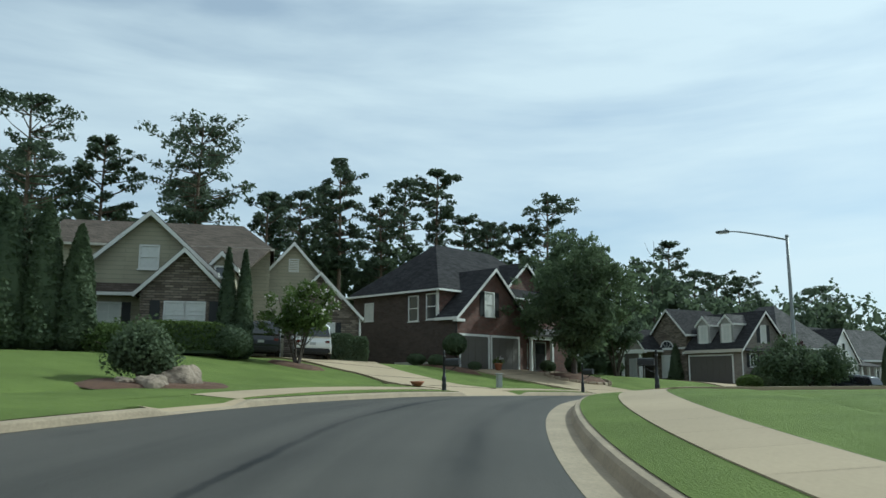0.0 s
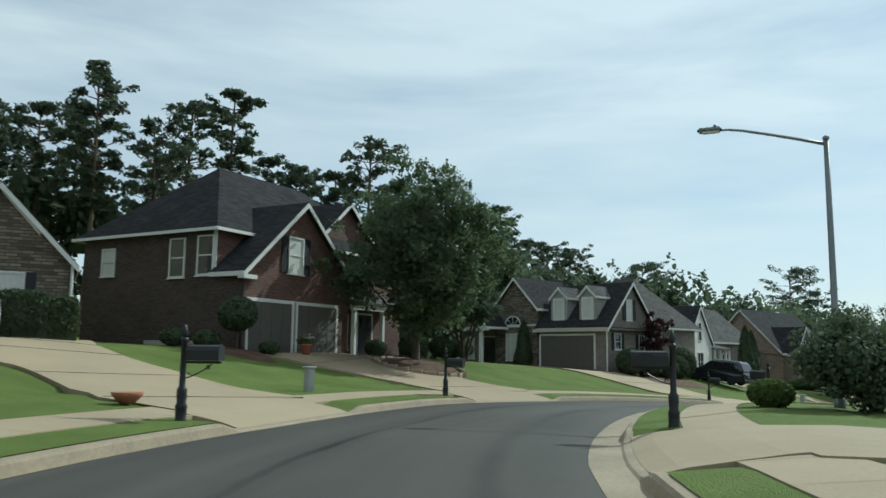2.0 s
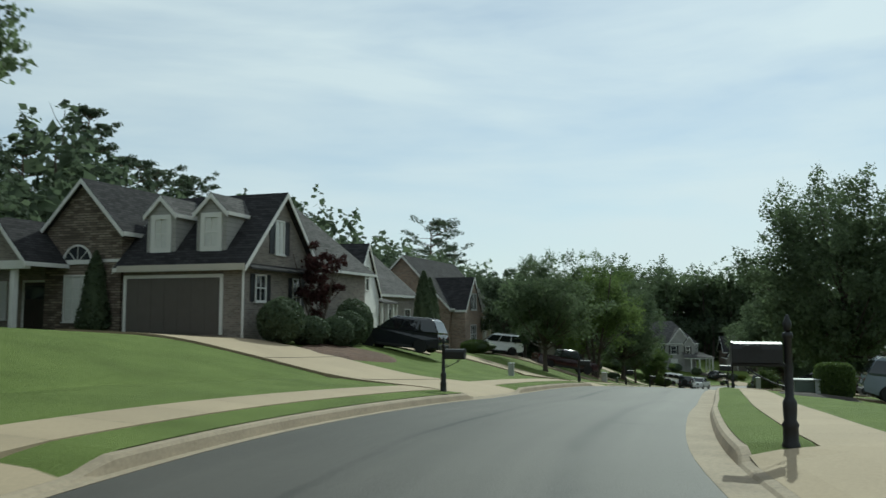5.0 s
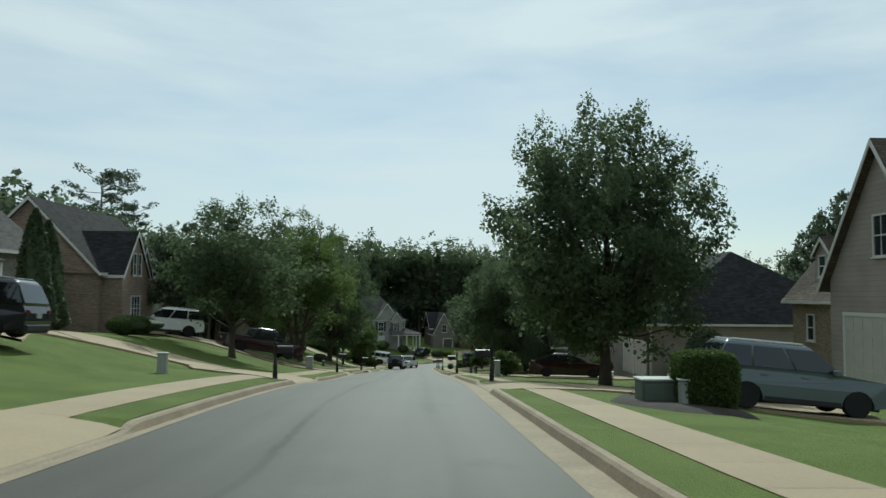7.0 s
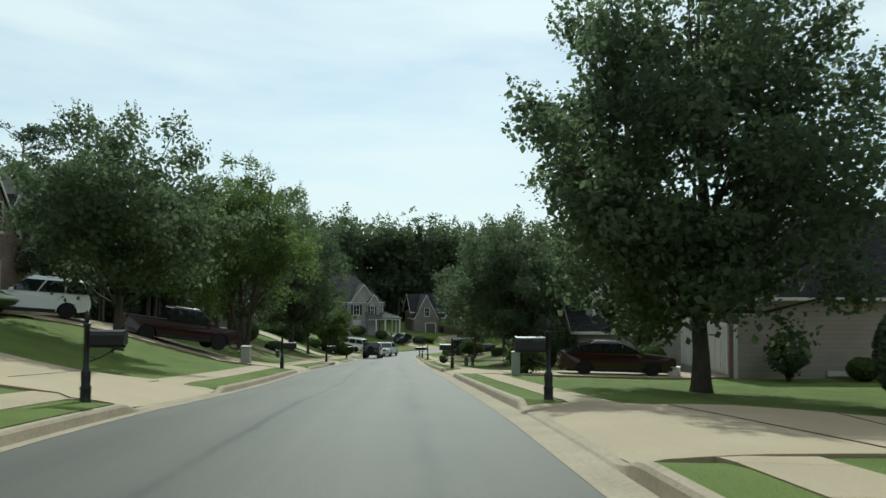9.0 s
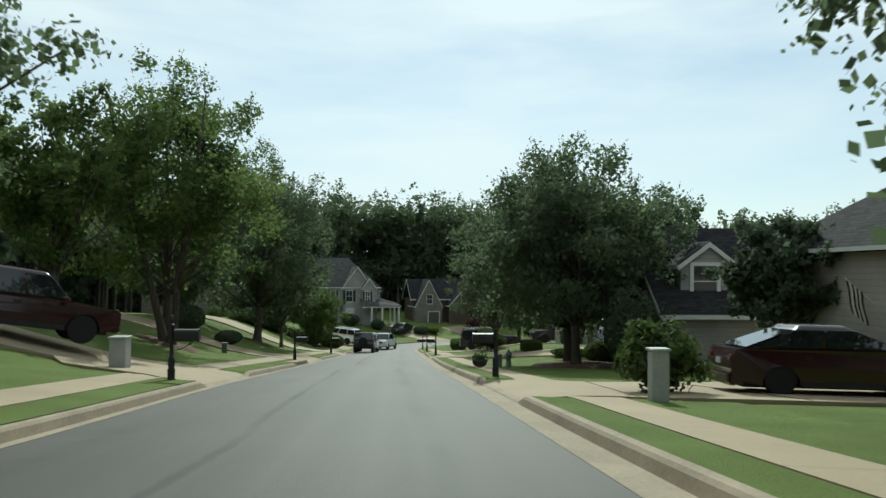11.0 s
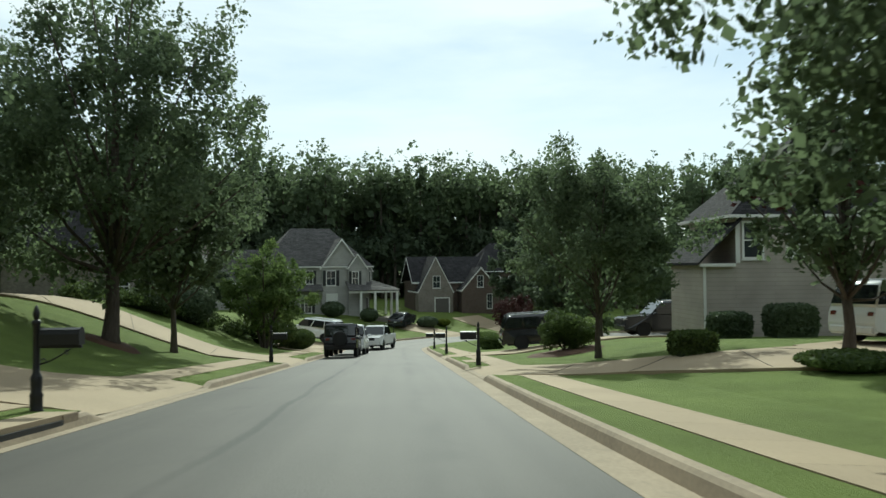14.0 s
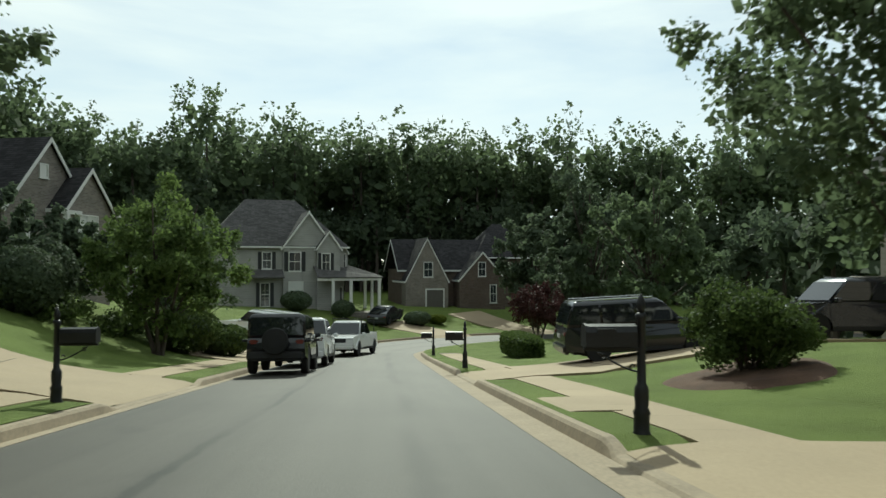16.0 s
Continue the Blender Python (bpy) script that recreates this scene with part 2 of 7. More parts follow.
ROCK = material("boulder_rock", (0.21, 0.165, 0.125), rough=0.9, vary=0.4, scale=1.5, fine=9, bump=0.8, bump_dist=0.06)
BARK = material("bark", (0.075, 0.06, 0.048), rough=0.95, vary=0.4, scale=2, fine=14, bump=1.0, bump_dist=0.04, stretch=(1, 1, 0.25))
PINEBARK = material("pine_bark", (0.12, 0.085, 0.06), rough=0.95, vary=0.4, scale=2, fine=10, bump=1.0, bump_dist=0.05, stretch=(1, 1, 0.3))
LEAF = leaf_material("broad_leaf", (0.078, 0.104, 0.062), (0.138, 0.178, 0.088), 0.6)
LEAF_LIGHT = leaf_material("light_leaf", (0.070, 0.105, 0.036), (0.15, 0.20, 0.06), 0.62)
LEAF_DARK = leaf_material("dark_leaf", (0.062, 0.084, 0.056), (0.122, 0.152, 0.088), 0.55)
NEEDLE = leaf_material("pine_needle", (0.060, 0.080, 0.056), (0.105, 0.130, 0.078), 0.4)
HEDGE = leaf_material("hedge_leaf", (0.042, 0.064, 0.022), (0.115, 0.155, 0.045), 0.42)
HEDGE_DARK = leaf_material("dark_hedge_leaf", (0.054, 0.076, 0.046), (0.105, 0.132, 0.070), 0.35)
HEDGE_GOLD = leaf_material("golden_hedge_leaf", (0.06, 0.085, 0.012), (0.17, 0.20, 0.03), 0.3)
MAROON = leaf_material("maroon_leaf", (0.030, 0.014, 0.014), (0.085, 0.035, 0.032), 0.3)
PETAL = leaf_material("pale_petal", (0.5, 0.45, 0.42), (0.75, 0.68, 0.66), 0.3)
SIDING = coursed("tan_siding", (0.36, 0.33, 0.24), (0.24, 0.22, 0.16), 3.6, 0.19, gap=0.010, vary=0.04, rough=0.7, bump=0.6)
SIDING_GREY = coursed("grey_siding", (0.34, 0.33, 0.31), (0.23, 0.22, 0.21), 3.6, 0.19, gap=0.010, vary=0.04, rough=0.7, bump=0.6)
SIDING_BEIGE = coursed("beige_siding", (0.38, 0.335, 0.295), (0.28, 0.245, 0.215), 3.6, 0.19, gap=0.010, vary=0.04, rough=0.7, bump=0.6)
WHITE_BRICK = coursed("white_painted_brick", (0.78, 0.77, 0.74), (0.70, 0.69, 0.66), 0.22, 0.075, vary=0.05, bump=0.3)
BRICK_RED = coursed("red_brick", (0.125, 0.052, 0.041), (0.15, 0.125, 0.105), 0.22, 0.075, vary=0.35)
# darker copy of the red brick, shade put into its colour
BRICK_RED_SHADED = coursed("shaded_red_brick", (0.078, 0.055, 0.046), (0.10, 0.085, 0.075), 0.22, 0.075, vary=0.3)
BRICK_GREY = coursed("grey_brick", (0.21, 0.18, 0.155), (0.27, 0.25, 0.22), 0.22, 0.075, vary=0.3)
BRICK_BROWN = coursed("brown_brick", (0.11, 0.075, 0.06), (0.16, 0.14, 0.12), 0.22, 0.075, vary=0.3)
BRICK_TAN = coursed("tan_brick", (0.30, 0.21, 0.155), (0.33, 0.29, 0.24), 0.22, 0.075, vary=0.3)
STONE = coursed("stacked_stone", (0.19, 0.155, 0.12), (0.08, 0.07, 0.06), 0.36, 0.11, gap=0.016, vary=0.5, bump=1.0, row=0.37)
TRIM = material("white_trim_paint", (0.62, 0.61, 0.58), rough=0.55, vary=0.05, bump=0.05)
TRIM_TAN = material("tan_trim_paint", (0.45, 0.42, 0.36), rough=0.6, vary=0.06, bump=0.05)
SHUTTER = material("black_shutter_paint", (0.014, 0.015, 0.016), rough=0.5, vary=0.2, bump=0.1)
GARAGE_GREY = material("grey_garage_paint", (0.098, 0.088, 0.078), rough=0.6, vary=0.08, bump=0.1)
GARAGE_PALE = material("pale_garage_paint", (0.50, 0.48, 0.44), rough=0.6, vary=0.08, bump=0.1)
DOOR_DARK = material("dark_door_paint", (0.028, 0.022, 0.020), rough=0.4, vary=0.2)
ROOF_BROWN = coursed("brown_shingle", (0.105, 0.085, 0.070), (0.045, 0.038, 0.033), 0.30, 0.11, gap=0.010, vary=0.25, rough=0.95)
ROOF_DARK = coursed("charcoal_shingle", (0.042, 0.040, 0.042), (0.02, 0.02, 0.021), 0.30, 0.11, gap=0.010, vary=0.3, rough=0.95)
ROOF_GREY = coursed("grey_shingle", (0.105, 0.10, 0.098), (0.05, 0.048, 0.047), 0.30, 0.11, gap=0.010, vary=0.25, rough=0.95)
GLASS = glass_material("window_glass", (0.03, 0.035, 0.04))
BLIND = material("window_blind", (0.55, 0.55, 0.52), rough=0.35, vary=0.08, spec=0.7, scale=1, fine=8, bump=0.05)
CARGLASS = glass_material("car_glass", (0.012, 0.014, 0.016), 0.03)
IRON = material("black_cast_iron", (0.012, 0.012, 0.013), rough=0.5, vary=0.3, metal=0.0, bump=0.15)
STEEL = material("galvanised_steel", (0.20, 0.21, 0.21), rough=0.5, vary=0.15, metal=0.6, bump=0.1)
TYRE = material("tyre_rubber", (0.014, 0.014, 0.014), rough=0.85, vary=0.2)
ALLOY = material("alloy_rim", (0.42, 0.43, 0.44), rough=0.35, vary=0.1, metal=0.8)
CHROME = material("chrome", (0.62, 0.63, 0.64), rough=0.15, vary=0.05, metal=1.0, bump=0)
PLASTIC = material("black_plastic", (0.018, 0.018, 0.019), rough=0.6, vary=0.2)
RED_LAMP = glass_material("red_lamp", (0.10, 0.009, 0.008), 0.2)
CLEAR_LAMP = glass_material("clear_lamp", (0.55, 0.56, 0.57), 0.1)
UTIL_GREEN = material("utility_green_paint", (0.10, 0.125, 0.10), rough=0.6, vary=0.15)
UTIL_PALE = material("utility_pale_paint", (0.33, 0.34, 0.32), rough=0.6, vary=0.15)
TERRACOTTA = material("terracotta", (0.32, 0.13, 0.07), rough=0.85, vary=0.25)


def paint(name, col, rough=0.18):
    return material(name, col, rough=rough, vary=0.05, spec=0.45, bump=0, coat=0.3)


WHITE_PAINT = paint("white_car_paint", (0.72, 0.72, 0.71))
BLACK_PAINT = paint("black_car_paint", (0.010, 0.010, 0.012))
DARK_PAINT = paint("dark_grey_car_paint", (0.016, 0.017, 0.021))
BLUE_PAINT = paint("slate_blue_car_paint", (0.105, 0.125, 0.14))
MAROON_PAINT = paint("maroon_car_paint", (0.026, 0.006, 0.007))
SILVER_PAINT = paint("silver_car_paint", (0.40, 0.41, 0.42))

# ---- the road's line: x, y, z of the driven line, and the ground on both sides ----
LINE = [(0.55, -16, -0.75), (0.28, -8, -0.38), (0, 0, 0), (-0.11, 8, 0.37), (0.8, 15.94, 0.66), (2.81, 23.67, 0.73),
        (5.97, 31.01, 0.62), (10.46, 37.61, 0.5), (16.37, 42.98, 0.29), (23.08, 47.32, -0.09), (30.02, 51.32, -0.62),
        (36.91, 55.38, -1.17), (43.82, 59.41, -1.81), (50.77, 63.37, -2.57), (57.69, 67.38, -3.27), (64.58, 71.45, -3.92),
        (71.47, 75.51, -4.6), (78.4, 79.51, -5.28), (85.35, 83.48, -5.97), (92.31, 87.42, -6.65)]
END_S, END_R = 178.0, 24.0     # where the bend at the bottom begins, and its radius


def build_line():
    pts = [np.array(p) for p in LINE]
    out = []
    for k in range(12, 0, -1):      # back behind the start, bending gently
        a = k * 5 / 90
        out.append(np.array([0.55 + 90 * (1 - math.cos(a)), -16 - 90 * math.sin(a), -0.75 - 0.2 * k]))
    ext = [2 * pts[0] - pts[1]] + pts + [2 * pts[-1] - pts[-2]]
    for i in range(1, len(ext) - 2):
        p0, p1, p2, p3 = ext[i - 1:i + 3]
        for u in np.arange(0, 1, 0.125):
            out.append(0.5 * (2 * p1 + (p2 - p0) * u + (2 * p0 - 5 * p1 + 4 * p2 - p3) * u * u + (3 * p1 - p0 - 3 * p2 + p3) * u ** 3))
    p, h, s, z = pts[-1].copy(), math.atan2(0.494, 0.869), 136.0, -6.65
    while s < 330:
        out.append(np.array([p[0], p[1], z]))
        if END_S < s < END_S + END_R * radians(78):
            h -= 1 / END_R
        grade = 0.086 if s < END_S - 8 else 0.086 - 0.06 * min(1, (s - END_S + 8) / 25)
        p[:2] += (math.cos(h), math.sin(h))
        z -= grade
        s += 1
    return np.array(out)


RL = build_line()
RS = np.r_[0, np.cumsum(np.hypot(*np.diff(RL[:, :2], axis=0).T))]
RS -= RS[np.argmin(np.hypot(RL[:, 0], RL[:, 1]))]
RL[:, 2] += np.interp(RS, [0, 38, 45, 62, 72, 84, 108, 122, 330], [0.12, 0.12, 0.02, 0.02, 0.14, 0.27, 0.27, 0.18, 0.2])
RT = np.gradient(RL[:, :2], axis=0)
RT /= np.linalg.norm(RT, axis=1)[:, None]
L_EDGE, R_EDGE = 4.3, 2.2         # from the driven line to the kerb faces


def left_edge(s):
    return L_EDGE + np.interp(s, [-20, 7, 11, 14, 16.3, 22, 30, 45, 55, 62, 90], [3.1, 2.9, 2.2, 1.4, 0.95, 0.1, -0.28, -0.25, -0.1, 0.0, 0.08])


def right_edge(s):
    return R_EDGE + np.interp(s, [0, 14, 20, 26, 31, 36, 41, 46, 50, 55, 66, 72, 80, 90], [-0.4, -0.45, -0.44, -0.4, -0.16, -0.04, 0.04, 0.02, -0.05, -0.12, -0.18, -0.15, -0.05, 0.04])


def along(s, d):
    """The plan position at s metres along the road and d metres to the right of the driven line."""
    s, d = np.asarray(s, float), np.asarray(d, float)
    tx, ty = np.interp(s, RS, RT[:, 0]), np.interp(s, RS, RT[:, 1])
    return np.interp(s, RS, RL[:, 0]) + ty * d, np.interp(s, RS, RL[:, 1]) - tx * d


def to_road(x, y):
    """s, d and the road's height for plan positions."""
    x, y = np.atleast_1d(np.asarray(x, float)), np.atleast_1d(np.asarray(y, float))
    s, d = np.empty_like(x), np.empty_like(x)
    for a in range(0, len(x), 4000):
        dx, dy = x[a:a + 4000, None] - RL[None, :, 0], y[a:a + 4000, None] - RL[None, :, 1]
        i = np.argmin(dx * dx + dy * dy, axis=1)
        k = np.arange(len(i))
        along_t = dx[k, i] * RT[i, 0] + dy[k, i] * RT[i, 1]
        s[a:a + 4000] = RS[i] + along_t
        d[a:a + 4000] = dx[k, i] * RT[i, 1] - dy[k, i] * RT[i, 0]
    return s, d, np.interp(s, RS, RL[:, 2])


# stretches of lowered kerb at the driveways: (from, to)
L_DRIVES = [(14.4, 16.2), (29.0, 33.8), (40.9, 46.2), (61.0, 66.4), (83.4, 89.6), (106.0, 111.5), (128.0, 134.5), (148.4, 154.4), (166.5, 170.5)]
R_DRIVES = [(24.9, 28.9), (44.6, 48.7), (76.9, 83.4), (101.0, 106.5), (136.6, 142.2), (153.9, 158.2)]
KERB_H = 0.15


def kerb_height(s, drives):
    s = np.asarray(s, float)
    h = np.full(s.shape, KERB_H)
    for a, b in drives:
        f = np.clip(np.minimum(s - a, b - s) / 0.5 + 1, 0, 1)
        h = h - (KERB_H - 0.03) * f
    return h


def smooth(u):
    u = np.clip(u, 0, 1)
    return u * u * (3 - 2 * u)


WALK_L, WALK_R = (0.92, 1.98), (0.86, 1.9)     # the footways, metres outward from the kerbs


def walk_shift(s, side):
    """The left footway starts at the kerb and swings away from it."""
    return np.interp(s, [16.6, 22], [-0.62, 0.0]) if side < 0 else 0.0 * s


def ground_sd(s, d, road):
    s, d = np.asarray(s, float), np.asarray(d, float)
    dl, dr = -d - left_edge(s), d - right_edge(s)
    fade = lambda D: np.clip(1 - D / 1.2, 0, 1)
    rise_l = np.interp(s, [-10, 18, 28, 45, 65, 85, 108, 125, 145, 160, 175, 185, 195, 205, 220], [0.7, 0.9, 1.2, 1.2, 1.25, 1.6, 2.1, 2.1, 2.5, 2.9, 2.9, 2.2, 1.6, 1.4, 1.0])
    rise_r = np.interp(s, [0, 55, 70, 80, 100, 112, 130, 142, 160, 185], [0.1, 0.0, -0.7, -0.55, -0.2, 0.05, 0.1, 0.8, 0.8, 0.6])
    lean_r = np.interp(s, [45, 58, 66, 80, 135, 150], [0.07, 0.01, -0.01, -0.05, -0.05, 0.0])
    zl = kerb_height(s, L_DRIVES) * fade(dl) + (KERB_H) * (1 - fade(dl)) + 0.07 * np.clip(dl, 0, 2.6) + rise_l * smooth((dl - 2.1) / 9.5) + 0.035 * np.clip(dl - 8, 0, 40)
    zr = kerb_height(s, R_DRIVES) * fade(dr) + (KERB_H) * (1 - fade(dr)) + lean_r * np.clip(dr, 0, 2.3) + rise_r * smooth((dr - 2.2) / 8.0)
    z = np.where(dl > 0, zl, np.where(dr > 0, zr, 0.0))
    return road + z


def ground(x, y):
    s, d, r = to_road(x, y)
    return ground_sd(s, d, r)


def gz(x, y):
    return float(ground(x, y)[0])


# ---- mesh helpers ----
def mesh_of(name, verts, faces, mat, smooth_faces=False):
    me = bpy.data.meshes.new(name)
    me.from_pydata([tuple(v) for v in verts], [], [tuple(int(i) for i in f) for f in faces])
    me.materials.append(mat)
    if smooth_faces:
        me.polygons.foreach_set("use_smooth", [True] * len(me.polygons))
    me.update()
    return me


def quads_mesh(name, v, mat):
    """A mesh of separate quads from an array of shape (n, 4, 3)."""
    n = len(v)
    me = bpy.data.meshes.new(name)
    me.vertices.add(n * 4)
    me.vertices.foreach_set("co", np.ascontiguousarray(v, dtype=np.float32).ravel())
    me.loops.add(n * 4)
    me.loops.foreach_set("vertex_index", np.arange(n * 4, dtype=np.int32))
    me.polygons.add(n)
    me.polygons.foreach_set("loop_start", np.arange(0, n * 4, 4, dtype=np.int32))
    me.update(calc_edges=True)
    me.materials.append(mat)
    return me


def empty(name, m, label, category, group=""):
    ob = new(name)
    ob.empty_display_size = 0.3
    ob.matrix_basis = m
    return tagged(ob, label, category, group)


def part(name, bm, mat, parent=None, label="", smooth_faces=False):
    """Links a bmesh as one mesh object under a thing or a part."""
    me = bpy.data.meshes.new(name)
    bmesh.ops.recalc_face_normals(bm, faces=bm.faces)
    bm.to_mesh(me)
    bm.free()
    me.materials.append(mat)
    if smooth_faces:
        me.polygons.foreach_set("use_smooth", [True] * len(me.polygons))
    ob = new(name, me)
    ob.parent = parent
    return tagged(ob, label)


def part_mesh(name, me, parent=None, label=""):
    ob = new(name, me)
    ob.parent = parent
    return tagged(ob, label)


def add_box(bm, x0, x1, y0, y1, z0, z1, m=None):
    vs = [bm.verts.new((m @ Vector(p)) if m else p) for p in ((x0, y0, z0), (x1, y0, z0), (x1, y1, z0), (x0, y1, z0), (x0, y0, z1), (x1, y0, z1), (x1, y1, z1), (x0, y1, z1))]
    for f in ((0, 3, 2, 1), (4, 5, 6, 7), (0, 1, 5, 4), (1, 2, 6, 5), (2, 3, 7, 6), (3, 0, 4, 7)):
        bm.faces.new([vs[i] for i in f])
    return vs


def box(x0, x1, y0, y1, z0, z1, bevel=0.0, seg=1):
    bm = bmesh.new()
    add_box(bm, x0, x1, y0, y1, z0, z1)
    if bevel:
        bmesh.ops.bevel(bm, geom=list(bm.edges), offset=bevel, segments=seg, affect="EDGES")
    return bm


def prism(poly, axis, a, b, bm=None):
    """A polygon of (p, q) pairs drawn out along an axis from a to b: 'x': (y, z), 'y': (x, z), 'z': (x, y)."""
    bm = bm or bmesh.new()
    place = {"x": lambda p, t: (t, p[0], p[1]), "y": lambda p, t: (p[0], t, p[1]), "z": lambda p, t: (p[0], p[1], t)}[axis]
    va, vb = [bm.verts.new(place(p, a)) for p in poly], [bm.verts.new(place(p, b)) for p in poly]
    bm.faces.new(va)
    bm.faces.new(vb[::-1])
    for i in range(len(poly)):
        j = (i + 1) % len(poly)
        bm.faces.new((va[i], vb[i], vb[j], va[j]))
    return bm


def ring_solid(profile, sides=12, cx=0, cy=0, bm=None):
    """A turned solid from (radius, z) pairs."""
    bm = bm or bmesh.new()
    rings = []
    for r, z in profile:
        rings.append([bm.verts.new((cx + r * math.cos(2 * math.pi * k / sides), cy + r * math.sin(2 * math.pi * k / sides), z)) for k in range(sides)])
    for a, b in zip(rings, rings[1:]):
        for k in range(sides):
            bm.faces.new((a[k], a[(k + 1) % sides], b[(k + 1) % sides], b[k]))
    bm.faces.new(rings[0][::-1])
    bm.faces.new(rings[-1])
    return bm


def tube(bm, pts, radii, sides=6):
    """A tapered tube through points."""
    pts = [Vector(p) for p in pts]
    rings = []
    for i, p in enumerate(pts):
        t = (pts[min(i + 1, len(pts) - 1)] - pts[max(i - 1, 0)]).normalized()
        a = t.cross(Vector((0.31, 0.87, 0.37))).normalized()
        b = t.cross(a)
        rings.append([bm.verts.new(p + (a * math.cos(2 * math.pi * k / sides) + b * math.sin(2 * math.pi * k / sides)) * radii[i]) for k in range(sides)])
    for a, b in zip(rings, rings[1:]):
        for k in range(sides):
            bm.faces.new((a[k], a[(k + 1) % sides], b[(k + 1) % sides], b[k]))
    bm.faces.new(rings[0][::-1])
    bm.faces.new(rings[-1])


# ---- the ground, the road and the footways ----
def strip(name, s0, s1, ds, cols, mat, height, kind="structure", label="", category=""):
    """A sheet along the road. cols: functions of s that give d; height: (s, d, column) -> z."""
    ss = np.linspace(s0, s1, max(2, int(round((s1 - s0) / ds)) + 1))
    verts, faces, nc = [], [], len(cols)
    road = np.interp(ss, RS, RL[:, 2])
    for j, c in enumerate(cols):
        d = c(ss) * np.ones_like(ss)
        x, y = along(ss, d)
        verts.append(np.stack([x, y, height(ss, d, j, road) * np.ones_like(ss)], 1))
    v = np.stack(verts, 1).reshape(-1, 3)
    for i in range(len(ss) - 1):
        for j in range(nc - 1):
            a = i * nc + j
            faces.append((a, a + 1, a + nc + 1, a + nc))
    me = mesh_of(name, v, faces, mat)
    if mat == ROADWAY:
        sd = np.stack([np.stack([ss, c(ss) * np.ones_like(ss)], 1) for c in cols], 1).reshape(-1, 2)
        layer = me.uv_layers.new(name="lane")
        layer.data.foreach_set("uv", sd[np.array([k.vertex_index for k in me.loops])].astype(np.float32).ravel())
    ob = new(name, me)
    return tagged(ob, label, category, kind=kind)


S0, S1 = -45.0, 300.0
GUT = 0.46
gut_l = lambda s: np.interp(s, [17, 23, 32, 60], [0.045, 0.07, 0.18, 0.25])
gx, gy = np.meshgrid(np.r_[-700, -450, -300, -200, -140, np.arange(-90, 240, 1.5), 260, 300, 380, 500, 700, 1000], np.r_[-600, -400, -250, -160, -110, np.arange(-70, 230, 1.5), 250, 300, 380, 500, 700, 1000])
g_s, g_d, g_r = to_road(gx.ravel(), gy.ravel())
g_z = ground_sd(g_s, g_d, g_r)
g_sunk = np.maximum(smooth((-g_d - left_edge(g_s) - 2.9) / 1.5), smooth((g_d - right_edge(g_s) - 2.5) / 1.5))
far_fall = 0.02 * np.clip(np.abs(g_d) - 70, 0, 400)
g_z = g_z - 0.03 - (1 - g_sunk) * 0.45 - far_fall
nx, ny = gx.shape[1], gx.shape[0]
gi = np.arange(nx * ny).reshape(ny, nx)
g_faces = np.stack([gi[:-1, :-1], gi[:-1, 1:], gi[1:, 1:], gi[1:, :-1]], -1).reshape(-1, 4)
ground_ob = new("ground", mesh_of("ground", np.stack([gx.ravel(), gy.ravel(), g_z], 1), g_faces, GRASS, True))
tagged(ground_ob, "green mown lawn sloping along the street", "lawn", kind="structure")

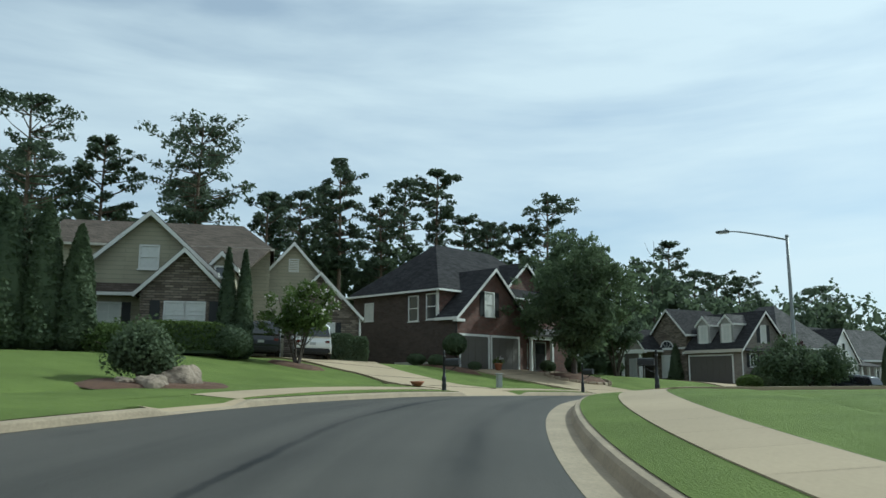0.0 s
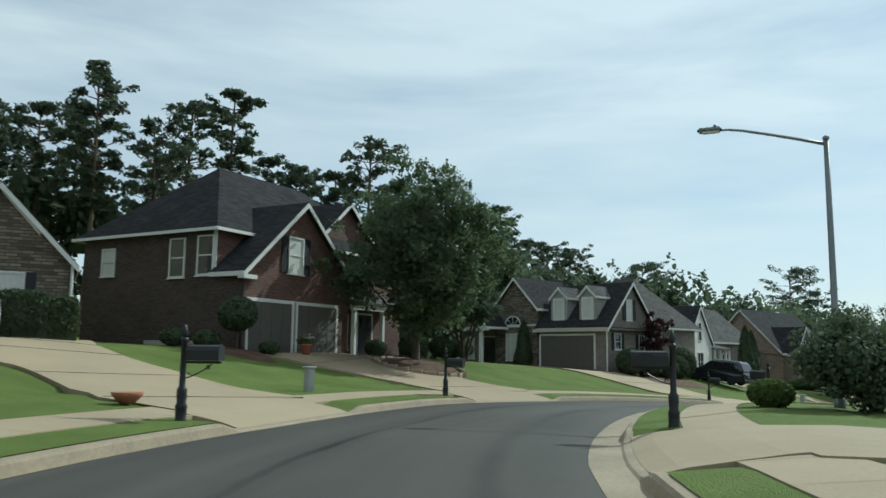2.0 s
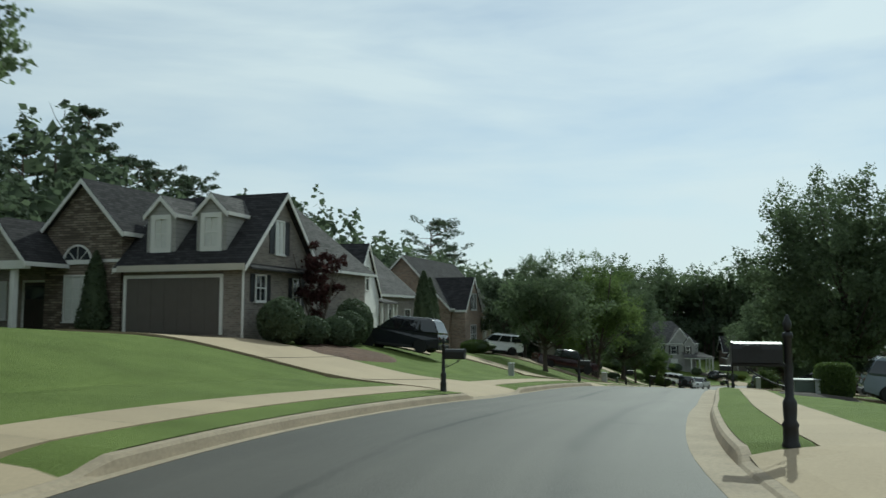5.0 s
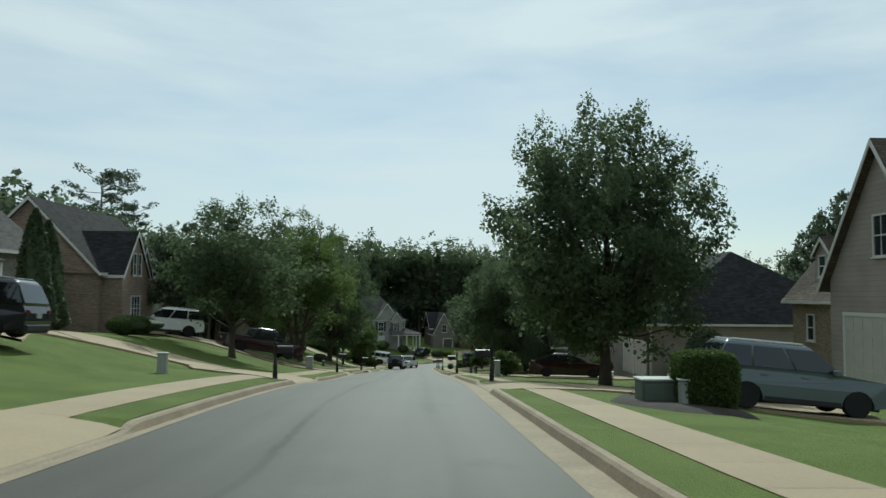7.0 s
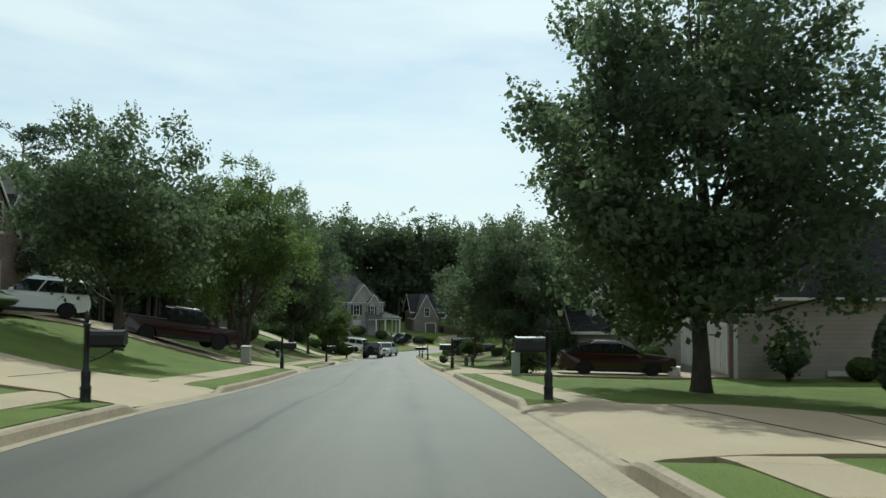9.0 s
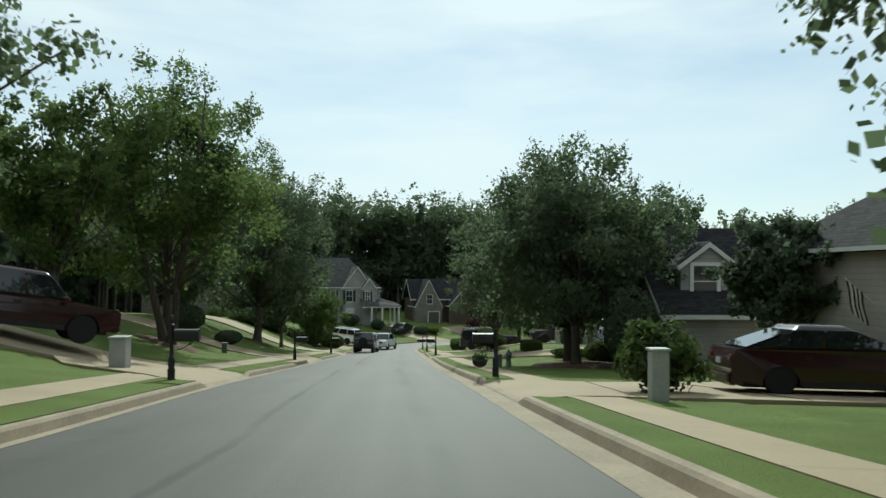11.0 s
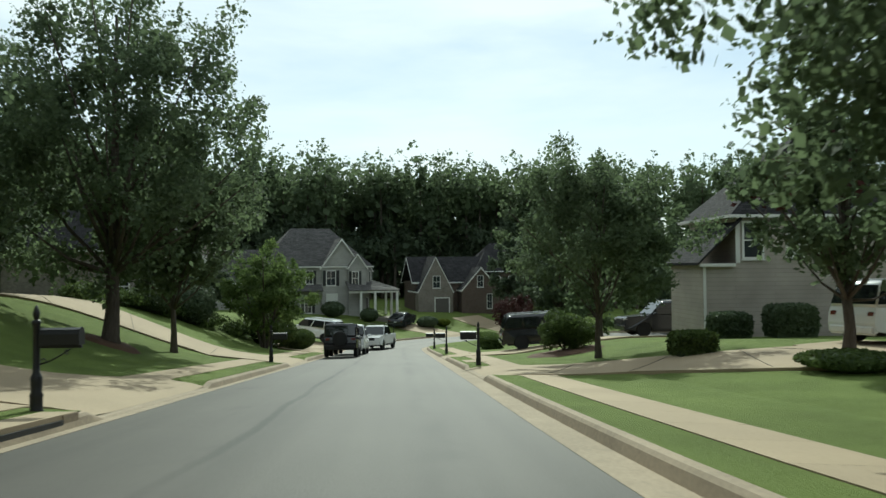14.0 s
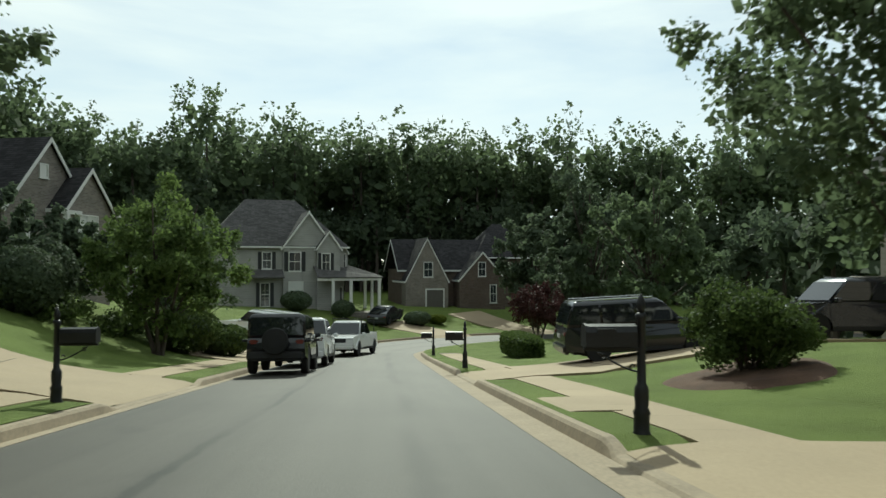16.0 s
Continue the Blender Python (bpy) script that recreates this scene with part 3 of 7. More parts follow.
crown = lambda s, d, j, road: road + (0.0, 0.03, 0.05, 0.03, 0.0)[j]
strip("road", S0, S1, 1.0, [lambda s: -left_edge(s) + gut_l(s), lambda s: -left_edge(s) * 0.6, lambda s: (right_edge(s) - left_edge(s)) / 2, lambda s: right_edge(s) - 1.6, lambda s: right_edge(s) - GUT],
      ROADWAY, crown, label="worn grey asphalt street with tyre tracks", category="road")
for side, edge, drives, name in ((-1, left_edge, L_DRIVES, "kerb_1"), (1, right_edge, R_DRIVES, "kerb_2")):
    kh = lambda s, dr=drives: kerb_height(s, dr)
    cols = [lambda s, e=edge, q=side: q * (e(s) - (GUT if q > 0 else gut_l(s))), lambda s, e=edge, q=side: q * (e(s) - 0.04), lambda s, e=edge, q=side: q * (e(s) - 0.005),
            lambda s, e=edge, q=side: q * (e(s) + 0.03), lambda s, e=edge, q=side: q * (e(s) + 0.13), lambda s, e=edge, q=side: q * (e(s) + 0.14)]
    zs = lambda s, d, j, road, k=kh: road + (0.004, -0.004, 0, 0, 0, 0)[j] + (0, 0, 0.75, 1, 1, 0)[j] * k(s) + (0, 0, 0, 0, 0.012, -0.2)[j]
    if side < 0:
        cols = cols[::-1]
        zs_l = lambda s, d, j, road, f=zs: f(s, d, 5 - j, road)
        strip(name, S0, S1, 0.25, cols, KERB, zs_l, label="pale concrete kerb and gutter, lowered at the driveways", category="kerb")
    else:
        strip(name, S0, S1, 0.25, cols, KERB, zs, label="pale concrete kerb and gutter, lowered at the driveways", category="kerb")
    a, b = WALK_L if side < 0 else WALK_R
    order = 1 if side > 0 else -1
    zg = lambda s, d, j, road, k=kh: ground_sd(s, d, road) + 0.015 - 0.09 * np.clip(1.25 * (1 - k(s) / KERB_H), 0, 1)
    offs = [0.0, 0.45, 0.95, 1.0]
    strip("verge_1" if side < 0 else "verge_2", S0, S1, 0.5, [lambda s, e=edge, q=side, o=o, a=a: q * (e(s) + 0.12 + o * (a - 0.12 + walk_shift(s, q))) for o in offs][::order], GRASS, zg, label="mown grass verge between kerb and footway", category="verge")
    offs = [b - 0.02, b + 0.6, b + 1.2, b + 2.0, b + 3.0]
    n_off = len(offs)
    zo = lambda s, d, j, road, q=side: ground_sd(s, d, road) + np.array((0.012, 0.01, 0.0, -0.01, -0.12))[j if q > 0 else 4 - j]
    strip("lawn_edge_1" if side < 0 else "lawn_edge_2", S0, S1, 0.5, [lambda s, e=edge, q=side, o=o: q * (e(s) + o + walk_shift(s, q)) for o in offs][::order], GRASS, zo, label="mown lawn edge along the footway", category="lawn")


# ---- houses ----
def window_ring(m, h, f, z0, z1):
    """The four-sided casing of a window as one closed frame."""
    bm = bmesh.new()
    loops = []
    for y, q in ((0.0, f), (-0.06, f), (-0.06, 0.0), (0.0, 0.0)):
        loops.append([bm.verts.new(m @ Vector((x, y, z))) for x, z in ((-h - q, z0 - q), (h + q, z0 - q), (h + q, z1 + q), (-h - q, z1 + q))])
    for a, b in zip(loops, loops[1:] + loops[:1]):
        for k in range(4):
            bm.faces.new((a[k], a[(k + 1) % 4], b[(k + 1) % 4], b[k]))
    bmesh.ops.recalc_face_normals(bm, faces=bm.faces)
    return bm


class House:
    """A house in its own frame: u along the front, y into the plot, heights above sea as the street's."""

    def __init__(self, label, x, y, z0, rot, category="house"):
        self.z0 = z0
        self.e = empty("house", pose(x, y, z0, 0, 0, rot), label, category, "houses along the street")

    def put(self, name, bm, mat, parent=None, label=""):
        bmesh.ops.translate(bm, verts=bm.verts, vec=(0, 0, -self.z0))
        return part(name, bm, mat, parent or self.e, label)

    def wall(self, u0, u1, y0, y1, za, zb, mat, name="wall", label=""):
        return self.put(name, box(u0, u1, y0, y1, za, zb), mat, label=label)

    def gable(self, p0, p1, q0, q1, za, ze, apex, wall, roof, axis="y", over=0.35, at=None, trim=TRIM, thick=0.13, rake=0.12):
        """A gabled block. axis 'y': the gable faces front, p is u and q is y; axis 'x': it faces sideways, p is y and q is u."""
        mid = (p0 + p1) / 2 if at is None else at
        if wall:
            self.put("wall", prism([(p0, za), (p1, za), (p1, ze), (mid, apex), (p0, ze)], axis, q0, q1), wall)
        lift = 0.03
        for e0, sgn in ((p0, -1), (p1, 1)):
            run = abs(mid - e0)
            k = (apex - ze) / run
            d, zt = e0 + sgn * over, ze - k * over
            bm = prism([(d, zt + lift), (mid, apex + lift), (mid, apex + lift + thick), (d, zt + lift + thick)], axis, q0 - over, q1 + over)
            self.put("roof", bm, roof)
            if trim:
                ends = (q0 - over - 0.04,) if axis == "y" else (q0 - over - 0.04, q1 + over)
                for qe in ends:
                    self.put("rake_board", prism([(d, zt + lift - rake), (mid, apex + lift - rake), (mid, apex + lift + thick * 0.7), (d, zt + lift + thick * 0.7)], axis, qe, qe + 0.04), trim)
                fx = d + sgn * 0.04
                self.put("fascia", prism([(d, zt + lift - 0.05), (fx, zt + lift - 0.05), (fx, zt + lift + thick), (d, zt + lift + thick)], axis, q0 - over, q1 + over), trim)

    def hip(self, u0, u1, y0, y1, ze, zr, roof, over=0.4, inset=None, trim=TRIM, left=True, right=True):
        """A hipped roof with a soffit and fascia."""
        a0, a1, b0, b1 = u0 - over, u1 + over, y0 - over, y1 + over
        h = (b1 - b0) / 2 if inset is None else inset
        m = (b0 + b1) / 2
        bm = bmesh.new()
        e = [bm.verts.new(p) for p in ((a0, b0, ze), (a1, b0, ze), (a1, b1, ze), (a0, b1, ze))]
        r = [bm.verts.new(p) for p in ((a0 + (h if left else 0.0), m, zr), (a1 - (h if right else 0.0), m, zr))]
        for f in ((e[0], e[1], r[1], r[0]), (e[2], e[3], r[0], r[1]), (e[1], e[2], r[1]), (e[3], e[0], r[0]), (e[3], e[2], e[1], e[0])):
            bm.faces.new(f)
        self.put("roof", bm, roof)
        if trim:
            for c in ((a0, a1, b0 - 0.04, b0), (a0, a1, b1, b1 + 0.04), (a0 - 0.04, a0, b0, b1), (a1, a1 + 0.04, b0, b1)):
                self.put("fascia", box(*c, ze - 0.10, ze + 0.03), trim)

    def slab_roof(self, pts_front, pts_back, thick, roof, name="roof"):
        bm = bmesh.new()
        lo = [bm.verts.new(p) for p in (*pts_front, *pts_back)]
        hi = [bm.verts.new((p[0], p[1], p[2] + thick)) for p in (*pts_front, *pts_back)]
        n = len(lo)
        bm.faces.new(lo)
        bm.faces.new(hi[::-1])
        for i in range(n):
            bm.faces.new((lo[i], lo[(i + 1) % n], hi[(i + 1) % n], hi[i]))
        self.put(name, bm, roof)

    def face(self, face, a, at):
        """The matrix of a wall face: x along it to its right as seen from outside, -y outward."""
        turn = {"f": 0, "l": -90, "r": 90, "b": 180}[face]
        return {"f": pose(a, at, 0), "l": pose(at, a, 0, 0, 0, -90), "r": pose(at, a, 0, 0, 0, 90)}[face]

    def bars(self, name, m, rects, mat, parent=None, label=""):
        bm = bmesh.new()
        for r in rects:
            add_box(bm, *r, m)
        return self.put(name, bm, mat, parent, label)

    def window(self, face, a, at, z0, z1, w, mat=None, cols=2, rows=3, shutters=0.0, frame_w=0.07, sill=True, frame=None, sash=True):
        """A window centred at a on a face, with frame, glazing bars, panes and a sill."""
        m = self.face(face, a, at)
        h = w / 2
        f = frame_w
        trimm = frame or TRIM
        rects = [(-h - f, -h, -0.06, 0.0, z0 - f, z1 + f), (h, h + f, -0.06, 0.0, z0 - f, z1 + f), (-h, h, -0.06, 0.0, z0 - f, z0), (-h, h, -0.06, 0.0, z1, z1 + f)]
        zm = (z0 + z1) / 2
        if sash:
            rects.append((-h, h, -0.05, -0.012, zm - 0.025, zm + 0.025))
        for i in range(1, cols):
            x = -h + w * i / cols
            rects.append((x - 0.011, x + 0.011, -0.042, -0.012, z0, z1))
        for i in range(1, rows):
            z = z0 + (z1 - z0) * i / rows
            rects.append((-h, h, -0.041, -0.012, z - 0.011, z + 0.011))
        ob = self.put("window", window_ring(m, h, f, z0, z1), trimm)
        for r in rects[4:]:
            self.bars("glazing_bar", m, [r], trimm, ob)
        for za, zb in ((z0, zm), (zm, z1)) if sash else ((z0, z1),):
            self.bars("pane", m, [(-h + 0.004, h - 0.004, -0.012, -0.004, za + 0.004, zb - 0.004)], mat or GLASS, ob)
        if sill:
            self.bars("sill", m, [(-h - f - 0.05, h + f + 0.05, -0.10, -0.002, z0 - f - 0.05, z0 - f - 0.002)], trimm, ob)
        if shutters:
            for s in (-1, 1):
                x0 = s * (h + f + 0.03 + shutters / 2) - shutters / 2
                sl = [(x0, x0 + 0.05, -0.045, -0.004, z0 - f, z1 + f), (x0 + shutters - 0.05, x0 + shutters, -0.045, -0.004, z0 - f, z1 + f)]
                n = max(4, int((z1 - z0) / 0.12))
                for i in range(n):
                    z = z0 - f + (z1 - z0 + 2 * f) * i / n
                    sl.append((x0 + 0.05, x0 + shutters - 0.05, -0.035, -0.004, z, z + (z1 - z0) / n * 0.8))
                shut = self.bars("shutter", m, [(x0, x0 + shutters, -0.03, -0.004, z0 - f, z1 + f)], SHUTTER, label="black louvred shutter")
                for r in sl:
                    self.bars("stile" if r[1] - r[0] < 0.06 else "louvre", m, [r], SHUTTER, shut)
        return ob

    def arch_window(self, face, a, at, z_spring, w, mat=None):
        m = self.face(face, a, at)
        r = w / 2
        bm, pb = bmesh.new(), bmesh.new()
        n = 12
        for i in range(n):
            t0, t1 = math.pi * i / n, math.pi * (i + 1) / n
            q = [(rr * math.cos(t), z_spring + rr * math.sin(t)) for rr, t in ((r, t0), (r + 0.08, t0), (r + 0.08, t1), (r, t1))]
            va, vb = [bm.verts.new(m @ Vector((x, -0.06, z))) for x, z in q], [bm.verts.new(m @ Vector((x, 0, z))) for x, z in q]
            bm.faces.new(va)
            bm.faces.new(vb[::-1])
            for k in range(4):
                bm.faces.new((va[k], vb[k], vb[(k + 1) % 4], va[(k + 1) % 4]))
        add_box(bm, -r, r, -0.06, 0, z_spring - 0.07, z_spring, m)
        for t in (0.25, 0.5, 0.75):
            c, s = math.cos(math.pi * t), math.sin(math.pi * t)
            add_box(bm, -0.012, 0.012, -0.04, -0.012, 0, r, m @ Matrix.Translation((0, 0, z_spring)) @ Matrix.Rotation(math.pi / 2 - math.pi * t, 4, "Y"))
        ob = self.put("arch_window", bm, TRIM)
        vs = [pb.verts.new(m @ Vector((r * math.cos(math.pi * i / n), -0.008, z_spring + r * math.sin(math.pi * i / n)))) for i in range(n + 1)]
        pb.faces.new(vs)
        self.put("pane", pb, mat or GLASS, ob)

    def garage(self, face, a, at, z0, z1, w, mat, rows=4, trim=TRIM):
        m = self.face(face, a, at)
        h = w / 2
        ob = self.bars("garage_door", m, [(-h, h, -0.02, 0.0, z0, z1)], mat, label="panelled garage door")
        n = max(4, int(w / 0.6))
        for r in range(rows):
            za, zb = z0 + (z1 - z0) * r / rows, z0 + (z1 - z0) * (r + 1) / rows
            for i in range(n):
                self.bars("panel", m, [(-h + w * i / n + 0.05, -h + w * (i + 1) / n - 0.05, -0.038, -0.018, za + 0.07, zb - 0.07)], mat, ob)
        self.bars("door_frame", m, [(-h - 0.14, -h, -0.05, 0.0, z0, z1 + 0.14), (h, h + 0.14, -0.05, 0.0, z0, z1 + 0.14), (-h, h, -0.05, 0.0, z1, z1 + 0.14)], trim)

    def column(self, u, y, z0, z1, r=0.11, square=False):
        if square:
            self.put("column", box(u - r, u + r, y - r, y + r, z0, z1, 0.015), TRIM)
        else:
            self.put("column", ring_solid([(r * 1.5, z0), (r * 1.5, z0 + 0.1), (r * 1.1, z0 + 0.14), (r, z0 + 0.5), (r * 0.85, z1 - 0.2), (r * 1.3, z1 - 0.1), (r * 1.3, z1)], 12, u, y), TRIM)

    def door(self, face, a, at, z0, z1, w, mat=None):
        m = self.face(face, a, at)
        h = w / 2
        ob = self.bars("door", m, [(-h, h, -0.03, 0, z0, z1)], mat or DOOR_DARK)
        self.bars("panel", m, [(-h + 0.1, -0.04, -0.045, -0.028, z0 + 0.2, z1 - 0.9), (0.04, h - 0.1, -0.045, -0.028, z0 + 0.2, z1 - 0.9)], mat or DOOR_DARK, ob)
        self.bars("pane", m, [(-h + 0.12, h - 0.12, -0.04, -0.028, z1 - 0.75, z1 - 0.15)], GLASS, ob)
        self.bars("door_frame", m, [(-h - 0.1, -h, -0.05, 0, z0, z1 + 0.1), (h, h + 0.1, -0.05, 0, z0, z1 + 0.1), (-h, h, -0.05, 0, z1, z1 + 0.1)], TRIM)


# tan house with paired gables
h = House("tan sided house with stacked stone gables and brown shingle roof", -10.9, 33.5, 2.2, 12)
h.wall(-7.9, 2.3, 4.6, 10.0, 0.5, 5.6, SIDING)
h.wall(-7.9, 3.4, 9.4, 20.0, 0.5, 8.4, SIDING)
h.wall(2.3, 6.6, 11.2, 20.0, 0.5, 6.2, SIDING)
h.hip(-8.3, 3.3, 9.2, 20.6, 8.4, 10.75, ROOF_BROWN, left=False, inset=1.9, over=0.3, trim=TRIM_TAN)
h.slab_roof([(-1.5, 4.2, 6.4), (2.2, 4.2, 6.4)], [(3.45, 9.0, 8.35), (-1.5, 9.0, 8.35)], 0.12, ROOF_BROWN)
h.gable(-4.15, 0.95, 0.8, 11, 0.5, 6.1, 8.45, SIDING, ROOF_BROWN)
h.gable(-1.72, 1.66, -0.3, 5, 0.5, 5.05, 6.74, STONE, ROOF_BROWN, over=0.25)
h.slab_roof([(-4.5, 0.3, 4.95), (-1.5, 0.3, 4.95)], [(-1.5, 0.8, 5.35), (-4.5, 0.8, 5.35)], 0.08, ROOF_BROWN)
h.bars("fascia", h.face("f", 0, 0.3), [(-4.5, -1.5, -0.03, 0, 4.86, 5.0)], TRIM)
h.gable(0.85, 1.95, 1.0, 4, 5.6, 6.25, 6.85, SIDING, ROOF_BROWN, over=0.15, rake=0.12)
h.window("f", 1.4, 1.0, 5.85, 6.25, 0.5, cols=1, rows=1, sash=False)
h.window("f", -3.12, 0.8, 3.14, 4.55, 0.86, BLIND, 2, 4, 0.36)
h.window("f", -0.33, -0.3, 3.55, 4.54, 0.74, BLIND, 2, 3)
h.window("f", 0.47, -0.3, 3.55, 4.54, 0.74, BLIND, 2, 3)
for u in (-1.12, 1.25):
    h.bars("shutter", h.face("f", u, -0.3), [(-0.2, 0.2, -0.045, -0.004, 3.4, 4.62)], SHUTTER, label="black louvred shutter")
h.window("f", -1.62, 0.8, 6.12, 7.05, 0.7, BLIND, 2, 2)
h.gable(2.35, 7.1, 10.57, 15, 0.5, 6.28, 8.97, SIDING, ROOF_BROWN)
h.gable(4.07, 8.42, 10.3, 15, 0.5, 4.98, 7.3, STONE, ROOF_BROWN, over=0.25)
h.wall(1.6, 4.3, 9.6, 10.6, 0.5, 5.6, SIDING, "porch_wall")
h.arch_window("f", 3.35, 9.58, 4.2, 1.5, DOOR_DARK)
h.door("f", 3.35, 9.58, 2.3, 4.1, 1.4)
h.column(1.75, 0.9, 2.3, 5.5, 0.12)
h.window("f", 6.62, 10.3, 2.85, 4.5, 0.86, BLIND, 2, 4, 0.3)
h.bars("vent", h.face("f", 4.73, 10.57), [(-0.28, 0.28, -0.04, 0, 7.4, 7.45), (-0.28, -0.24, -0.04, 0, 7.45, 8.1), (0.24, 0.28, -0.04, 0, 7.45, 8.1), (-0.28, 0.28, -0.04, 0, 8.1, 8.15)] + [(-0.24, 0.24, -0.03, -0.004, 7.48 + 0.1 * i, 7.53 + 0.1 * i) for i in range(6)], TRIM, label="louvred gable vent")
h.put("downpipe", ring_solid([(0.05, 2.2), (0.05, 4.85)], 8, 8.5, 10.2), TRIM)

# red brick house with two garage doors
h = House("two-storey red brick house with charcoal hipped roof and white trim", 0.816, 48.8, 1.9, 47)
h.wall(0.0, 14.0, 1.5, 9.6, 0, 7.0, BRICK_RED)
h.hip(0.0, 14.0, 1.5, 9.6, 7.0, 10.8, ROOF_DARK, inset=4.4)
h.gable(0.0, 7.05, 0.0, 1.25, 0, 5.3, 8.4, BRICK_RED, ROOF_DARK, over=0.3, rake=0.12)
h.gable(1.95, 5.1, 1.3, 4.2, 6.6, 7.02, 8.4, None, ROOF_DARK, over=0.05, trim=None)
h.gable(6.4, 12.6, 2.0, 7.0, 6.0, 7.0, 9.6, BRICK_RED, ROOF_DARK, over=0.3)
h.bars("cornice", h.face("f", 0, 0.0), [(-0.32, 0.45, -0.34, 0, 4.92, 5.08)], TRIM)
h.bars("cornice", h.face("f", 0, 0.0), [(6.6, 7.38, -0.34, 0, 4.92, 5.08)], TRIM)
h.garage("f", 1.68, 0.0, 1.95, 4.08, 2.62, GARAGE_GREY)
h.garage("f", 4.74, 0.0, 1.95, 4.08, 2.72, GARAGE_GREY)
h.window("f", 3.15, 0.0, 5.45, 6.9, 0.85, BLIND, 1, 2, 0.42)
h.window("f", 7.2, 1.5, 5.5, 6.75, 1.3, BLIND, 2, 2)
h.window("f", 9.8, 1.5, 5.4, 6.8, 1.1, BLIND, 2, 2)
h.window("l", 2.07, 0.0, 5.2, 6.72, 0.8, GLASS, 1, 1)
h.window("l", 3.68, 0.0, 5.15, 6.68, 0.78, GLASS, 1, 1)
h.window("l", 7.95, 0.0, 5.36, 6.46, 0.76, BLIND, 1, 1)
# thin sheets darken the left brick wall as if in shade
h.bars("side_wall", h.face("l", 5.55, 0.0), [(-4.05, 4.05, -0.003, 0.002, 0, 6.98)], BRICK_RED_SHADED, label="red brick darkened for its shaded side")
h.bars("side_wall", h.face("l", 0.75, 0.0), [(-0.75, 0.75, -0.003, 0.002, 0, 5.28)], BRICK_RED_SHADED, label="red brick darkened for its shaded side")
h.bars("corner_board", h.face("l", 1.55, 0.0), [(-0.1, 0.1, -0.03, -0.004, 5.3, 7.0)], TRIM)
h.bars("foundation_band", h.face("l", 3.6, 0.0), [(-1.7, 1.7, -0.12, -0.004, 2.3, 2.5)], TRIM_TAN)
h.bars("foundation_band", h.face("l", 7.6, 0.0), [(-0.9, 0.9, -0.12, -0.004, 2.15, 2.35)], TRIM_TAN)
h.slab_roof([(7.1, -0.4, 4.35), (13.2, -0.4, 4.35)], [(13.2, 1.5, 4.95), (7.1, 1.5, 4.95)], 0.1, ROOF_GREY)
h.bars("porch_beam", h.face("f", 0, -0.3), [(7.1, 13.1, 0, 0.2, 4.1, 4.34)], TRIM)
for u in (7.35, 9.75, 12.9):
    h.column(u, -0.15, 1.95, 4.1, 0.1, True)
h.wall(7.1, 13.2, -0.5, 1.5, 0, 1.97, BRICK_RED, "porch_floor")
h.door("f", 10.6, 1.5, 1.97, 4.0, 1.2)
h.window("f", 8.5, 1.5, 2.3, 3.9, 1.1, GLASS, 2, 3)
h.put("downpipe", ring_solid([(0.05, 1.9), (0.05, 5.0)], 8, -0.06, -0.06), PLASTIC)

# grey brick house with dormers
h = House("grey brick and stone house with white dormers and dark roof", 24.7, 66.4, 1.0, -60)
h.wall(-14.5, -5.85, 0.6, 11.0, -1, 4.3, BRICK_GREY)
h.hip(-15.0, -4.0, 0.6, 12.0, 4.3, 8.2, ROOF_DARK)
h.gable(0.0, 5.8, -5.85, 0.0, -1, 4.05, 7.1, BRICK_GREY, ROOF_DARK, axis="x", over=0.3)
h.wall(-9.0, -0.9, 5.8, 13.5, -1, 4.2, BRICK_GREY)
h.hip(-9.0, -0.9, 5.8, 13.8, 4.2, 8.3, ROOF_GREY, inset=3.6)
h.bars("fascia", h.face("f", 0, -0.3), [(-5.9, 0.3, -0.06, 0, 3.74, 3.98)], TRIM_TAN)
h.garage("f", -3.33, 0.0, 1.15, 3.45, 4.62, GARAGE_GREY)
for u in (-4.25, -1.75):
    h.gable(u - 0.72, u + 0.72, 0.35, 2.6, 4.2, 6.15, 6.85, SIDING_GREY, ROOF_GREY, over=0.12, rake=0.14, thick=0.1)
    h.window("f", u, 0.35, 4.75, 5.95, 0.62, BLIND, 2, 2, frame_w=0.2, sill=False)
h.window("r", 2.75, 0.0, 4.6, 5.95, 0.62, BLIND, 2, 2, 0.4)
h.window("r", 1.3, 0.0, 2.55, 3.55, 0.7, GLASS, 2, 2, 0.3)
h.window("r", 4.25, 0.0, 1.95, 3.5, 0.6, GLASS, 2, 3, 0.28)
h.slab_roof([(0.0, 0.2, 3.95), (0.0, 5.7, 3.95)], [(0.45, 5.9, 3.75), (0.45, 0.0, 3.75)], 0.08, ROOF_DARK)
h.put("downpipe", ring_solid([(0.05, 1.0), (0.05, 3.8)], 8, 0.1, -0.1), TRIM)
h.gable(-10.3, -6.15, 0.2, 5.5, -1, 5.6, 7.75, STONE, ROOF_DARK, over=0.28)
h.arch_window("f", -8.5, 0.2, 4.2, 1.45)
h.window("f", -8.5, 0.2, 1.7, 3.6, 1.25, BLIND, 3, 4)
h.gable(-12.4, -9.2, -1.9, 0.6, 4.15, 4.2, 5.95, BRICK_GREY, ROOF_DARK, over=0.2)
h.bars("porch_beam", h.face("f", 0, -1.9), [(-12.5, -9.1, -0.1, 0.15, 3.85, 4.2)], TRIM)
for u in (-12.3, -9.95):
    h.column(u, -1.75, 1.0, 3.86, 0.12, True)
h.door("f", -11.2, 0.6, 1.2, 3.4, 1.3)
